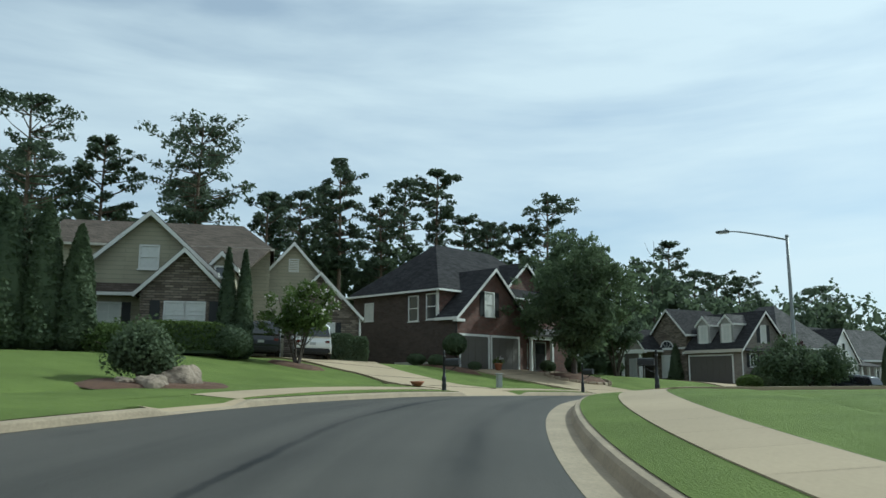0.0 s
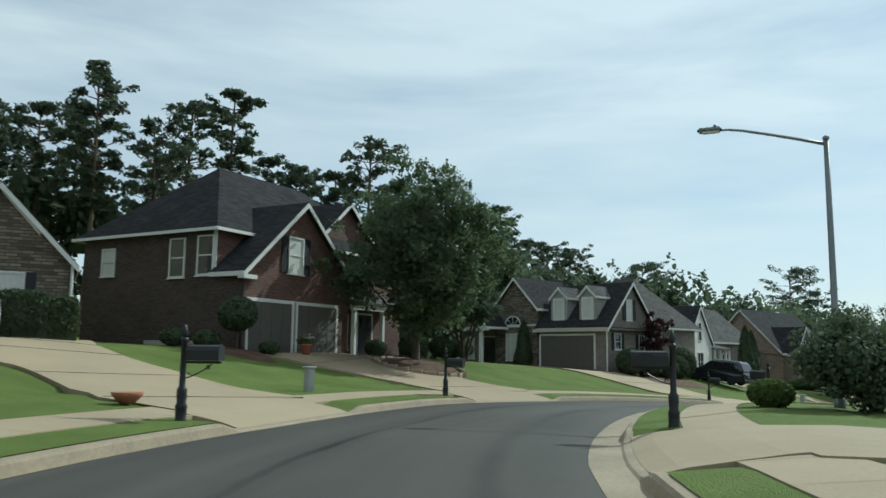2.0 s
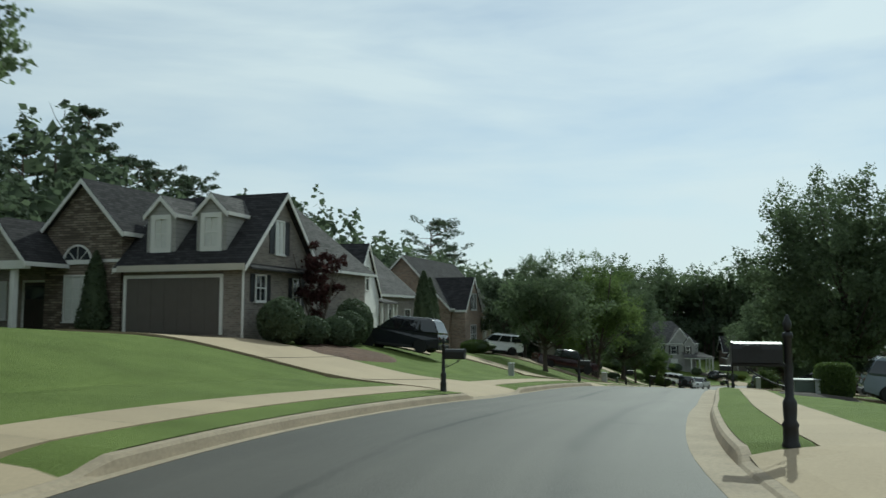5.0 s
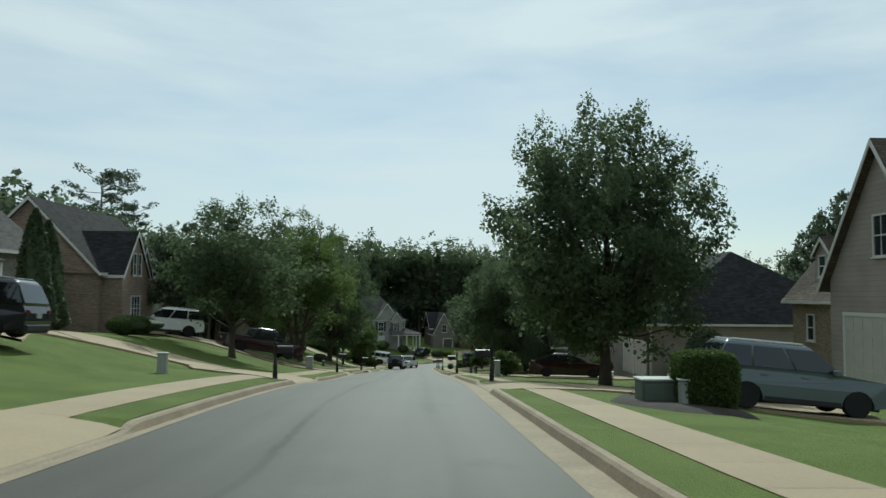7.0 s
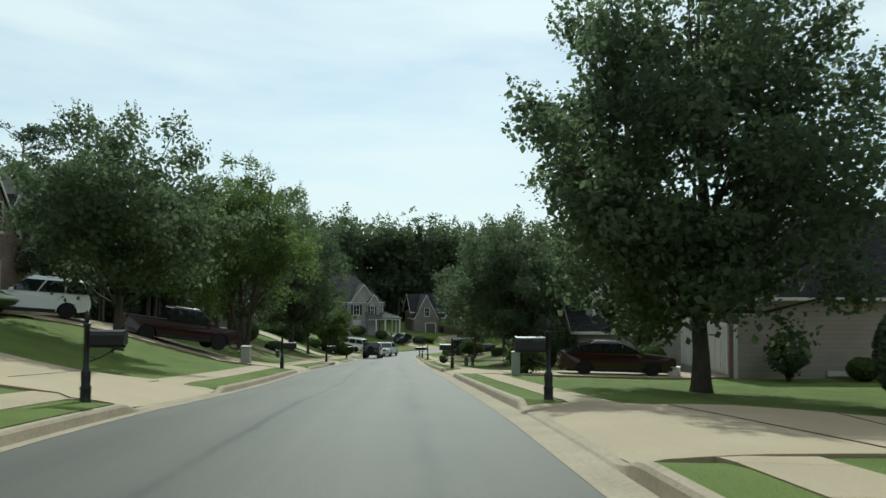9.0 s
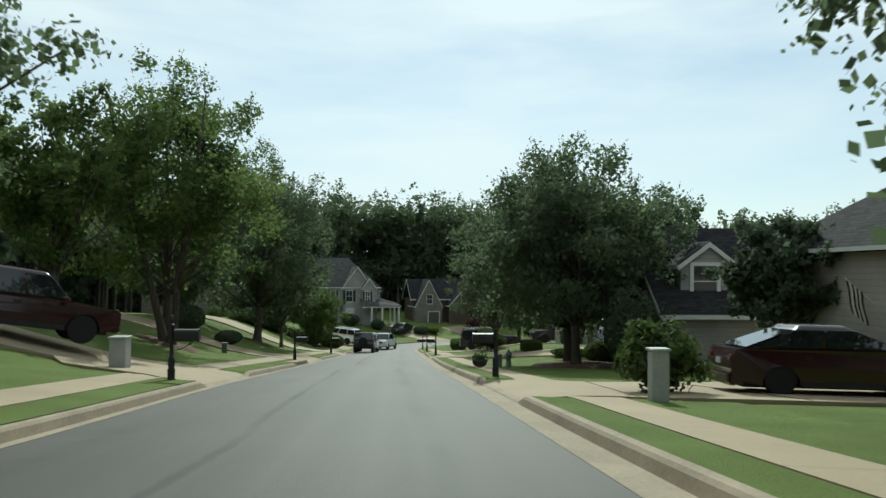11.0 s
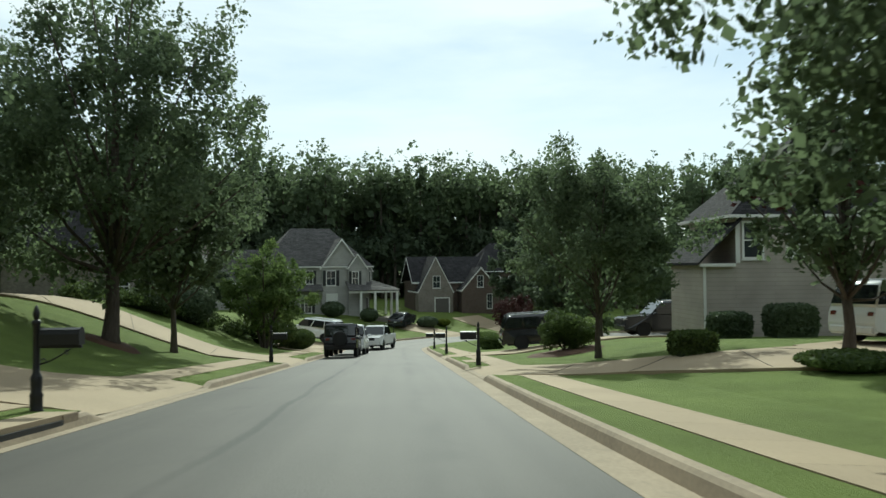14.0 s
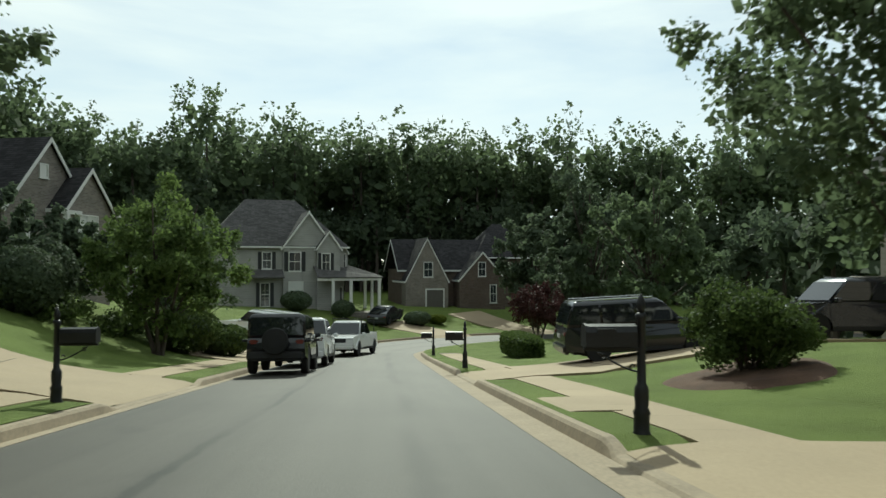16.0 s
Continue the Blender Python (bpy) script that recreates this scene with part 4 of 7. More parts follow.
h.window("f", -13.4, 0.6, 1.8, 3.4, 0.9, BLIND, 2, 4)

# white painted brick house
h = House("white painted brick house with steep dark roof and dormer", 38.6, 77.6, 0.4, 40)
h.wall(-3.0, 8.0, 1.8, 10.0, -2, 3.2, WHITE_BRICK)
h.gable(1.8, 10.0, -3.4, 8.2, 3.0, 3.2, 6.9, None, ROOF_DARK, axis="x", over=0.3)
h.gable(-2.9, 3.3, 0.0, 6.0, -2, 3.2, 6.25, WHITE_BRICK, ROOF_DARK, over=0.15, rake=0.1)
h.gable(3.6, 5.7, 1.6, 4.0, 3.4, 4.2, 5.35, WHITE_BRICK, ROOF_DARK, over=0.12, rake=0.1)
h.window("f", 0.2, 0.0, 3.5, 4.95, 0.7, GLASS, 1, 1, sill=False)
h.window("f", 4.65, 1.6, 3.7, 4.75, 0.7, GLASS, 1, 1, sill=False)
h.window("f", 0.2, 0.0, 0.9, 2.4, 1.4, GLASS, 2, 2)
h.slab_roof([(3.3, -0.3, 2.75), (8.2, -0.3, 2.75)], [(8.2, 1.8, 3.3), (3.3, 1.8, 3.3)], 0.1, ROOF_GREY)
for u in (3.7, 5.3, 6.9, 8.0):
    h.column(u, -0.1, 0.3, 2.75, 0.1, True)
h.door("f", 5.6, 1.8, 0.4, 2.5, 1.1)
h.wall(3.3, 8.2, -0.4, 1.8, -2, 0.35, BRICK_GREY, "porch_floor")
h = House("dark brick house with pale grey gabled roof", 44.9, 81.6, 0.0, 30)
h.wall(0.0, 8.0, 2.5, 10, -3, 3.6, BRICK_GREY)
h.gable(2.5, 10.0, 0, 8.0, 3.4, 3.6, 6.8, BRICK_GREY, ROOF_GREY, axis="x", over=0.3)
h.window("f", 2.7, 2.5, 0.8, 2.4, 1.2, GLASS, 2, 3)
h.window("f", 6.4, 2.5, 0.8, 2.4, 1.1, GLASS, 2, 3)

# tan brick house with a pointed gable
h = House("tan brick house with a steep pointed gable", 57.5, 88.2, -0.9, 30)
h.wall(-3.0, 10.0, 1.2, 9.5, -4, 2.7, BRICK_TAN)
h.gable(1.2, 9.5, -3.2, 10.4, 2.5, 2.7, 7.0, BRICK_TAN, ROOF_DARK, axis="x", over=0.3)
h.gable(-2.4, 2.3, 0.0, 6.0, -4, 2.4, 5.15, BRICK_TAN, ROOF_DARK, over=0.12, rake=0.12)
h.gable(2.2, 4.9, 0.7, 5.0, -4, 2.5, 4.35, BRICK_TAN, ROOF_DARK, over=0.12, rake=0.12)
h.window("f", -0.4, 0.0, 2.5, 3.8, 0.5, GLASS, 1, 1, 0.25)
h.window("f", 0.5, 0.0, 2.5, 3.8, 0.5, GLASS, 1, 1)
h.window("f", -0.1, 0.0, -0.4, 1.1, 1.5, GLASS, 3, 3)
h.door("f", 3.0, 0.7, -0.7, 1.4, 1.0)
for u in (4.1, 5.6):
    h.column(u, 0.2, -0.9, 1.9, 0.14)
h.window("f", 7.4, 1.2, -0.3, 1.3, 1.0, BLIND, 2, 3)

# dark brick house set above the bank
h = House("grey brick two-gabled house above a planted bank", 117.7, 120.3, -6.2, 13)
h.wall(-6.5, 6.5, 1.0, 9.0, -9, -2.4, BRICK_GREY)
h.hip(-6.5, 6.5, 1.0, 9.0, -2.3, 1.6, ROOF_DARK)
h.gable(-2.7, 2.9, 0.0, 6.0, -9, -2.35, 0.95, BRICK_GREY, ROOF_DARK, over=0.2, rake=0.14)
h.gable(0.2, 3.7, -0.9, 5.0, -9, -2.3, -0.35, BRICK_GREY, ROOF_DARK, over=0.2, rake=0.14)
h.window("f", -1.5, 0.0, -4.1, -2.75, 0.65, BLIND, 1, 2, 0.3)
h.window("f", 1.9, -0.9, -3.6, -2.65, 1.4, BLIND, 2, 2)
h.window("f", -0.2, 0.0, -0.85, -0.3, 0.45, TRIM, 1, 1, sash=False)
h.column(0.2, -1.0, -6.2, -2.5, 0.12, True)
h.bars("porch_beam", h.face("f", 0, -0.95), [(0.0, 1.2, -0.15, 0.1, -2.62, -2.44)], TRIM)
h.window("f", -4.6, 1.0, -5.4, -4.0, 1.0, GLASS, 2, 3)
h.bars("band_board", h.face("f", 0, 0.0), [(-2.7, 0.6, -0.05, -0.004, -4.75, -4.6)], TRIM_TAN)

# grey two-storey house with a corner porch
h = House("grey sided two-storey house with a white columned porch", 150, 126, -9.2, -45)
h.wall(-9.8, 1.9, 0.3, 10.0, -12, -3.5, SIDING_GREY)
h.hip(-9.8, 1.9, 0.3, 10.0, -3.45, 1.0, ROOF_GREY, inset=4.0)
h.gable(-3.5, 0.9, 0.0, 5.0, -12, -3.45, -0.45, SIDING_GREY, ROOF_GREY, over=0.2, rake=0.14)
h.gable(-0.63, 1.38, -0.5, 5.0, -12, -3.55, -2.15, SIDING_GREY, ROOF_GREY, over=0.15, rake=0.12)
h.gable(1.45, 2.3, 0.6, 4.0, -6.0, -3.9, -3.2, SIDING_GREY, ROOF_GREY, over=0.1, rake=0.1)
h.window("f", -2.5, 0.0, -5.5, -3.95, 0.95, GLASS, 2, 2, 0.34)
h.window("f", 0.12, -0.5, -5.5, -4.05, 0.65, GLASS, 2, 2, 0.26)
h.window("f", 1.88, 0.6, -5.3, -4.05, 0.42, GLASS, 2, 2)
h.window("f", -4.85, 0.3, -5.3, -3.95, 0.7, GLASS, 2, 2, 0.3)
h.window("f", -2.4, 0.0, -7.75, -6.5, 1.15, BLIND, 3, 2)
h.window("f", -5.0, 0.3, -8.5, -6.6, 0.7, GLASS, 2, 3, 0.3)
h.slab_roof([(-0.9, -2.2, -6.15), (4.8, -2.2, -6.15)], [(4.8, 0.3, -5.9), (2.0, 1.0, -5.0), (-0.9, 0.0, -5.2)], 0.1, ROOF_GREY)
h.slab_roof([(-6.6, -0.9, -6.15), (-3.5, -0.9, -6.15)], [(-3.5, 0.3, -5.5), (-6.6, 0.3, -5.5)], 0.1, ROOF_GREY)
h.slab_roof([(1.9, 0.3, -6.1), (4.8, 0.3, -6.1)], [(4.8, 6.0, -6.1), (1.9, 6.0, -5.2)], 0.1, ROOF_GREY)
h.bars("porch_beam", h.face("f", 0, -2.1), [(-0.9, 4.7, 0, 0.2, -6.36, -6.16)], TRIM)
for u in (0.43, 2.0, 4.5):
    h.column(u, -2.0, -9.2, -6.36, 0.12, True)
for y in (0.5, 3.0):
    h.column(4.5, y, -9.2, -6.2, 0.12, True)
h.wall(-0.9, 4.8, -2.2, 6.0, -12, -9.15, BRICK_GREY, "porch_floor")
h.door("f", 1.2, 0.3, -9.1, -7.0, 1.0)
h.wall(-16.0, -9.8, 2.5, 9.0, -12, -5.0, SIDING_GREY)
h.gable(2.5, 9.0, -16, -9.8, -5.2, -5.0, -1.6, None, ROOF_GREY, axis="x", over=0.3)

# dark grey house by the bend
h = House("dark grey brick house with two steep gables by the bend", 164, 121, -10.2, -50)
h.wall(-3.9, 7.0, 2.0, 9.0, -13, -5.4, BRICK_BROWN)
h.gable(2.0, 9.0, -4.0, 7.0, -5.5, -5.4, -2.4, None, ROOF_DARK, axis="x", over=0.3)
h.gable(-3.85, 0.52, 0.0, 6.0, -13, -6.6, -2.4, BRICK_GREY, ROOF_DARK, over=0.1, rake=0.12)
h.gable(1.64, 6.5, -0.3, 6.0, -13, -6.5, -3.75, BRICK_BROWN, ROOF_DARK, over=0.15, rake=0.12)
h.wall(4.5, 11.5, 3.0, 11.0, -13, -4.3, BRICK_BROWN)
h.hip(4.5, 11.5, 3.0, 11.0, -4.2, -0.4, ROOF_DARK, inset=3.4)
h.window("f", -1.55, 0.0, -6.15, -4.75, 0.85, GLASS, 2, 1)
h.window("f", 4.0, -0.3, -6.1, -4.75, 0.7, GLASS, 2, 2)
h.window("f", 5.2, -0.3, -8.8, -7.05, 0.6, GLASS, 2, 2)
h.window("f", 7.3, 3.0, -6.3, -4.9, 0.7, GLASS, 2, 2)
h.window("f", 9.2, 3.0, -6.3, -4.9, 0.7, GLASS, 2, 2)
h.garage("f", -0.85, 0.0, -10.1, -7.5, 1.7, GARAGE_GREY)

# beige house with a bay and a steep front gable
h = House("beige stone and sided house with bay and steep front gable", 61.6, 50.07, -1.8, 210)
h.wall(-3.0, 11.0, 1.8, 10.0, -4, 1.5, BRICK_TAN)
h.gable(1.8, 10.0, -3.2, 11.2, 1.4, 1.5, 6.3, None, ROOF_BROWN, axis="x", over=0.3)
h.wall(0.3, 4.1, 0.2, 2.0, -4, 1.2, BRICK_TAN, "bay_wall")
h.hip(0.3, 4.1, 0.2, 3.4, 1.2, 2.6, ROOF_BROWN, over=0.35, inset=1.6)
h.window("f", 2.0, 0.2, -0.45, 0.6, 0.55, GLASS, 1, 2)
h.gable(-1.15, 0.35, 2.0, 5.0, 2.0, 3.4, 4.1, SIDING_BEIGE, ROOF_BROWN, over=0.12, rake=0.1)
h.window("f", -0.4, 2.0, 2.4, 3.3, 0.6, GLASS, 1, 2)
h.gable(5.2, 12.4, -0.6, 7.0, -4, 2.05, 6.9, SIDING_BEIGE, ROOF_BROWN, over=0.35)
h.garage("f", 8.8, -0.6, -1.8, 0.7, 5.0, GARAGE_PALE)
h.window("f", 8.8, -0.6, 2.9, 4.3, 0.9, GLASS, 2, 2)

# beige house with a street-facing double garage
h = House("beige rendered low house with dark hipped roof and white garage doors", 69.6, 58.3, -3.5, 210)
h.wall(-14.0, 0.0, 0.0, 14.0, -6, -0.4, SIDING_BEIGE)
h.hip(-14.0, 0.0, 0.0, 14.0, -0.28, 4.4, ROOF_DARK, inset=5.5)
h.garage("f", -1.85, 0.0, -3.5, -1.5, 2.3, GARAGE_PALE)
h.garage("f", -4.7, 0.0, -3.6, -1.5, 2.4, GARAGE_PALE)
h.bars("brick_face", h.face("f", 0, 0.0), [(-6.3, -0.02, -0.02, -0.004, -1.34, -0.4), (-0.45, -0.02, -0.02, -0.004, -3.6, -1.34), (-3.3, -3.2, -0.02, -0.004, -3.6, -1.34)], BRICK_RED)
h.bars("corner_board", h.face("r", 0.06, 0.0), [(-0.08, 0.08, -0.03, -0.004, -3.6, -0.42)], TRIM)
h.bars("foundation_band", h.face("r", 5.0, 0.0), [(-1.1, 1.1, -0.12, -0.004, -3.5, -3.3)], TRIM)
h.window("r", 9.5, 0.0, -2.6, -1.2, 1.0, GLASS, 2, 2)

# grey sided house with a roof dormer
h = House("grey sided house with a white trimmed roof dormer", 83.2, 69.3, -5.2, 210)
h.wall(-9.0, 0.0, 0.0, 12.0, -8, -2.7, SIDING_GREY)
h.gable(-9.0, 0.0, 0.0, 12.0, -2.8, -2.65, 0.9, SIDING_GREY, ROOF_DARK, over=0.35)
h.gable(0.9, 3.3, -2.6, -0.9, -2.6, -0.75, 0.15, SIDING_GREY, ROOF_DARK, axis="x", over=0.15, rake=0.12)
h.window("r", 1.95, -0.9, -2.05, -0.75, 1.0, GLASS, 1, 1, frame_w=0.16)
h.bars("foundation_band", h.face("r", 4.5, 0.0), [(-4.4, 4.4, -0.05, -0.004, -4.9, -4.75)], TRIM)
h.window("f", -4.5, 0.0, -4.2, -3.0, 1.4, GLASS, 2, 2)

# beige two-storey house
h = House("beige sided two-storey house with dark hipped roof", 112, 81.5, -6.8, 210)
h.wall(-5.5, 0.0, 0.0, 8.0, -9, -1.5, SIDING_BEIGE)
h.hip(-5.5, 0.0, 0.0, 8.0, -1.42, 2.5, ROOF_DARK, inset=2.7)
h.wall(-4.0, 0.02, -1.5, 0.0, -9, -3.6, SIDING_BEIGE)
h.slab_roof([(-4.2, -1.8, -3.6), (0.3, -1.8, -3.6)], [(0.3, 0.2, -1.6), (-4.2, 0.2, -1.6)], 0.12, ROOF_DARK)
h.bars("fascia", h.face("r", -0.8, 0.05), [(-0.9, 0.7, -0.2, 0, -3.66, -3.52)], TRIM)
h.wall(-11.0, -5.5, 2.5, 9.0, -9, -1.6, SIDING_BEIGE)
h.gable(2.5, 9.0, -11.2, -5.3, -1.7, -1.6, 1.8, SIDING_BEIGE, ROOF_DARK, axis="x", over=0.3)
h.window("r", 0.78, 0.0, -3.25, -1.75, 0.8, GLASS, 1, 1, frame_w=0.1)
h.window("r", 2.75, 0.0, -3.25, -1.75, 0.85, BLIND, 1, 2, frame_w=0.05)
h.bars("corner_board", h.face("r", 0.1, 0.0), [(-0.1, 0.1, -0.03, -0.004, -3.5, -1.5)], TRIM)
h.bars("corner_board", h.face("r", -1.42, 0.02), [(-0.06, 0.06, -0.03, -0.004, -6.8, -3.6)], TRIM)


# ---- plants ----
def leaf_quads(rng, centres, radii, count, size, flat=0.0, droop=0.0):
    """Separate rhombic leaves scattered round the centres: an array (n, 4, 3)."""
    k = rng.integers(0, len(centres), count)
    v = rng.normal(size=(count, 3))
    v /= np.linalg.norm(v, axis=1)[:, None]
    r = rng.random(count) ** 0.6
    p = centres[k] + v * (r * radii[k])[:, None] * np.array([1, 1, 1 - flat])
    n = rng.normal(size=(count, 3)) + v * 0.6 + np.array([0, 0, 0.5])
    n /= np.linalg.norm(n, axis=1)[:, None]
    a = np.cross(n, rng.normal(size=(count, 3)))
    a /= np.linalg.norm(a, axis=1)[:, None]
    a[:, 2] -= droop
    b = np.cross(n, a)
    s = size * (0.55 + 0.9 * rng.random(count))[:, None]
    return np.stack([p - a * s * 0.5, p + b * s * 0.32, p + a * s * 0.6, p - b * s * 0.32], 1)


def quads_at(rng, p, out, size, slim=0.44):
    """One leaf at each point, facing roughly along out and upward."""
    n = rng.normal(size=p.shape) + out * 0.7 + np.array([0, 0, 0.5])
    n /= np.linalg.norm(n, axis=1)[:, None]
    a = np.cross(n, rng.normal(size=p.shape))
    a /= np.linalg.norm(a, axis=1)[:, None]
    b = np.cross(n, a)
    s = size * (0.55 + 0.9 * rng.random(len(p)))[:, None]
    return np.stack([p - a * s * 0.5, p + b * s * slim, p + a * s * 0.6, p - b * s * slim], 1)


def clump_leaves(rng, centres, radii, count, size, squash=0.85, slim=0.44):
    """Leaves filling round clumps, thicker towards their skin."""
    w = radii ** 2
    k = rng.choice(len(centres), count, p=w / w.sum())
    v = rng.normal(size=(count, 3))
    v[:, 2] += 0.25
    v /= np.linalg.norm(v, axis=1)[:, None]
    r = rng.random(count) ** 0.4
    p = centres[k] + v * (r * radii[k])[:, None] * np.array([1, 1, squash])
    return quads_at(rng, p, v, size, slim)


def shoot_leaves(rng, centres, radii, axis, each, per, size):
    """Leafy shoots that stand out of the clumps, away from the crown's axis and upward."""
    k = np.repeat(np.arange(len(centres)), each)
    out = centres[k] - axis
    out /= np.linalg.norm(out, axis=1)[:, None] + 1e-6
    v = out * 0.9 + rng.normal(size=out.shape) * 0.4 + np.array([0, 0, 0.4])
    v /= np.linalg.norm(v, axis=1)[:, None]
    reach = radii[k] * (0.85 + 0.45 * rng.random(len(k)))
    u = np.linspace(0.5, 1.0, per)[None, :] + rng.normal(size=(len(k), per)) * 0.04
    p = centres[k][:, None] + v[:, None] * (reach[:, None] * u)[..., None]
    p = p + rng.normal(size=p.shape) * (size * 0.75 * (1.25 - u))[..., None]
    return quads_at(rng, p.reshape(-1, 3), np.repeat(v, per, axis=0), size)


def crown_shape(rng, height, radius, base, clumps, squeeze=1.0, lobes=0.25, belly=0.42, thick=1.0):
    """Clump centres inside an uneven crown, widest below its middle, more of them near its skin."""
    out, rad = [], []
    ph = rng.random(6) * 6.28
    mid = base + (height - base) * belly
    while len(out) < clumps:
        u = rng.normal(size=3)
        u /= np.linalg.norm(u)
        if u[2] < 0 and rng.random() < 0.3:
            continue
        az = math.atan2(u[1], u[0])
        wob = 1 + lobes * (math.sin(2 * az + ph[0] + 2 * u[2]) * 0.4 + math.sin(3 * az + ph[1] - 3 * u[2]) * 0.4 + 0.4 * math.sin(5 * az + ph[2] + 5 * u[2]))
        f = (0.3 + 0.7 * rng.random() ** 0.55) * min(wob, 1.12)
        r = thick * (0.10 + 0.10 * rng.random())
        f *= 1 - 0.8 * r
        vert = (height - mid) if u[2] > 0 else (mid - base)
        side = 1.0 + 0.12 * (1 - abs(u[2]))
        out.append((u[0] * radius * f * side, u[1] * radius * f * side, mid + u[2] * vert * f * squeeze))
        rad.append(radius * r)
    return np.array(out), np.array(rad)


def trunk_mesh(rng, height, base, r0, targets, stems=1, lean=0.0, bark=None, sides=8):
    bm, limbs = bmesh.new(), []
    for i in range(stems):
        a = 6.28 * i / max(stems, 1) + rng.random()
        off = (0.14 * height / 8 if stems > 1 else 0.0)
        spread = 0.22 if stems > 1 else 0.03
        top = np.array([math.cos(a) * spread * height, math.sin(a) * spread * height, height * 0.8])
        pts, rs = [], []
        for u in (0, 0.03, 0.12, 0.3, 0.5, 0.75, 1.0):
            w = np.array([math.cos(a) * off, math.sin(a) * off, -0.25 if u == 0 else 0])
            q = w + top * u ** 1.1 + rng.normal(size=3) * 0.02 * height * u * (1 - u)
            pts.append(q)
            rs.append(r0 / stems ** 0.5 * (1.5 if u == 0 else 1.15 if u == 0.03 else 1 - 0.82 * u))
        tube(bm, pts, rs, sides)
        for t in targets[i::stems]:
            u = min(0.9, max(0.24, (t[2] - 0.14 * height) / height * 0.8))
            s = np.array([np.interp(u, (0, 0.03, 0.12, 0.3, 0.5, 0.75, 1.0), [p[k] for p in pts]) for k in range(3)])
            mid = s * 0.5 + np.array(t) * 0.5 + np.array([0, 0, -0.02 * height])
            rr = r0 / stems ** 0.5 * (1 - 0.82 * u)
            limb = bmesh.new()
            tube(limb, [s, mid, t], [rr * 0.42, rr * 0.25, 0.02], 5)
            limbs.append(limb)
    return bm, limbs


def broadleaf(name, x, y, label, height, radius, base, seed, leaf=None, bark=None, leaves=9000, size=0.26, clumps=90, stems=1, r0=None, lobes=0.42, z=None, category="tree", flowers=None, group=""):
    rng = np.random.default_rng(seed)
    e = empty(name, pose(x, y, gz(x, y) if z is None else z), label, category, group)
    c, rad = crown_shape(rng, height, radius, base, int(clumps * 1.5), lobes=lobes)
    bole, limbs = trunk_mesh(rng, height, base, r0 or 0.018 * height + 0.02, [tuple(p) for p in c[::max(1, clumps // 16)]], stems)
    bole = part("trunk", bole, bark or BARK, e, smooth_faces=True)
    for limb in limbs:
        part("limb", limb, bark or BARK, bole, smooth_faces=True)
    axis = np.array([0, 0, base + (height - base) * 0.3])
    deep = np.hypot(np.hypot(c[:, 0], c[:, 1]) / radius, (c[:, 2] - axis[2]) / (height - base) * 1.5) < 0.7
    small = size * 0.43
    quads = [clump_leaves(rng, c, rad, int(leaves * 0.7), small), clump_leaves(rng, c, rad * 0.86, int(leaves * 0.5), small * 1.8), shoot_leaves(rng, c, rad, axis, max(3, int(leaves * 0.35 / 9 / len(c))), 9, small * 0.9)]
    if deep.any():
        quads.append(clump_leaves(rng, c[deep], rad[deep] * 1.5, leaves // 4, small * 2.0))
    part_mesh("crown", quads_mesh("crown", np.concatenate(quads), leaf or LEAF), e)
    if flowers:
        top = c[c[:, 2] > base + (height - base) * 0.35]
        part_mesh("blossom", quads_mesh("blossom", leaf_quads(rng, top, np.full(len(top), radius * 0.17), leaves // 16, size * 0.8), flowers), e, "blossom clusters in the crown")
    return e


def pine(name, x, y, label, height, radius, bare, seed, tufts=66, leaves=5200, size=0.42, leaf=None, group="", z=None):
    """A tall pine: bare stem, then uneven flat layers of needle tufts on level limbs."""
    rng = np.random.default_rng(seed)
    e = empty(name, pose(x, y, gz(x, y) if z is None else z), label, "pine tree", group)
    bm = bmesh.new()
    sway = rng.normal(size=2) * 0.012 * height
    at = lambda u: np.array([sway[0] * math.sin(3 * u), sway[1] * math.sin(2.5 * u), height * u])
    us = np.linspace(0, 0.98, 9)
    tube(bm, [at(u) + np.array([0, 0, -0.3 if u == 0 else 0]) for u in us], [0.011 * height * (1.15 - u) + 0.02 for u in us], 8)
    cs, rs, whorls = [], [], 7 + int(rng.random() * 4)
    for i in range(tufts):
        level = int(i / tufts * whorls)
        u = bare + (1 - bare) * ((level + 0.5 * rng.random()) / whorls) ** 0.9
        k = (u - bare) / (1 - bare)
        reach = radius * (0.3 + 0.7 * math.sin(math.pi * min(1, 0.2 + 0.8 * (1 - k)))) * (0.25 + 0.75 * rng.random() ** 0.7)
        if k > 0.9:
            reach *= 0.45
        a = rng.random() * 6.28
        tip = at(min(u, 0.99)) + np.array([math.cos(a) * reach, math.sin(a) * reach, reach * (0.05 + 0.45 * rng.random() * (0.4 + k))])
        tube(bm, [at(u * 0.98), (at(u * 0.98) + tip) / 2 + np.array([0, 0, -0.06 * reach]), tip], [0.05 + 0.02 * (1 - k), 0.04, 0.015], 4)
        for f in (0.6, 0.85, 1.0):
            cs.append(at(u) * (1 - f) + tip * f + rng.normal(size=3) * 0.12)
            rs.append(radius * (0.10 + 0.09 * rng.random()) * (0.75 + 0.4 * f))
    part("trunk", bm, PINEBARK, e, smooth_faces=True)
    part_mesh("crown", quads_mesh("crown", clump_leaves(rng, np.array(cs), np.array(rs), int(leaves * 0.95), size * 0.86, 0.5, 0.26), leaf or NEEDLE), e)
    return e


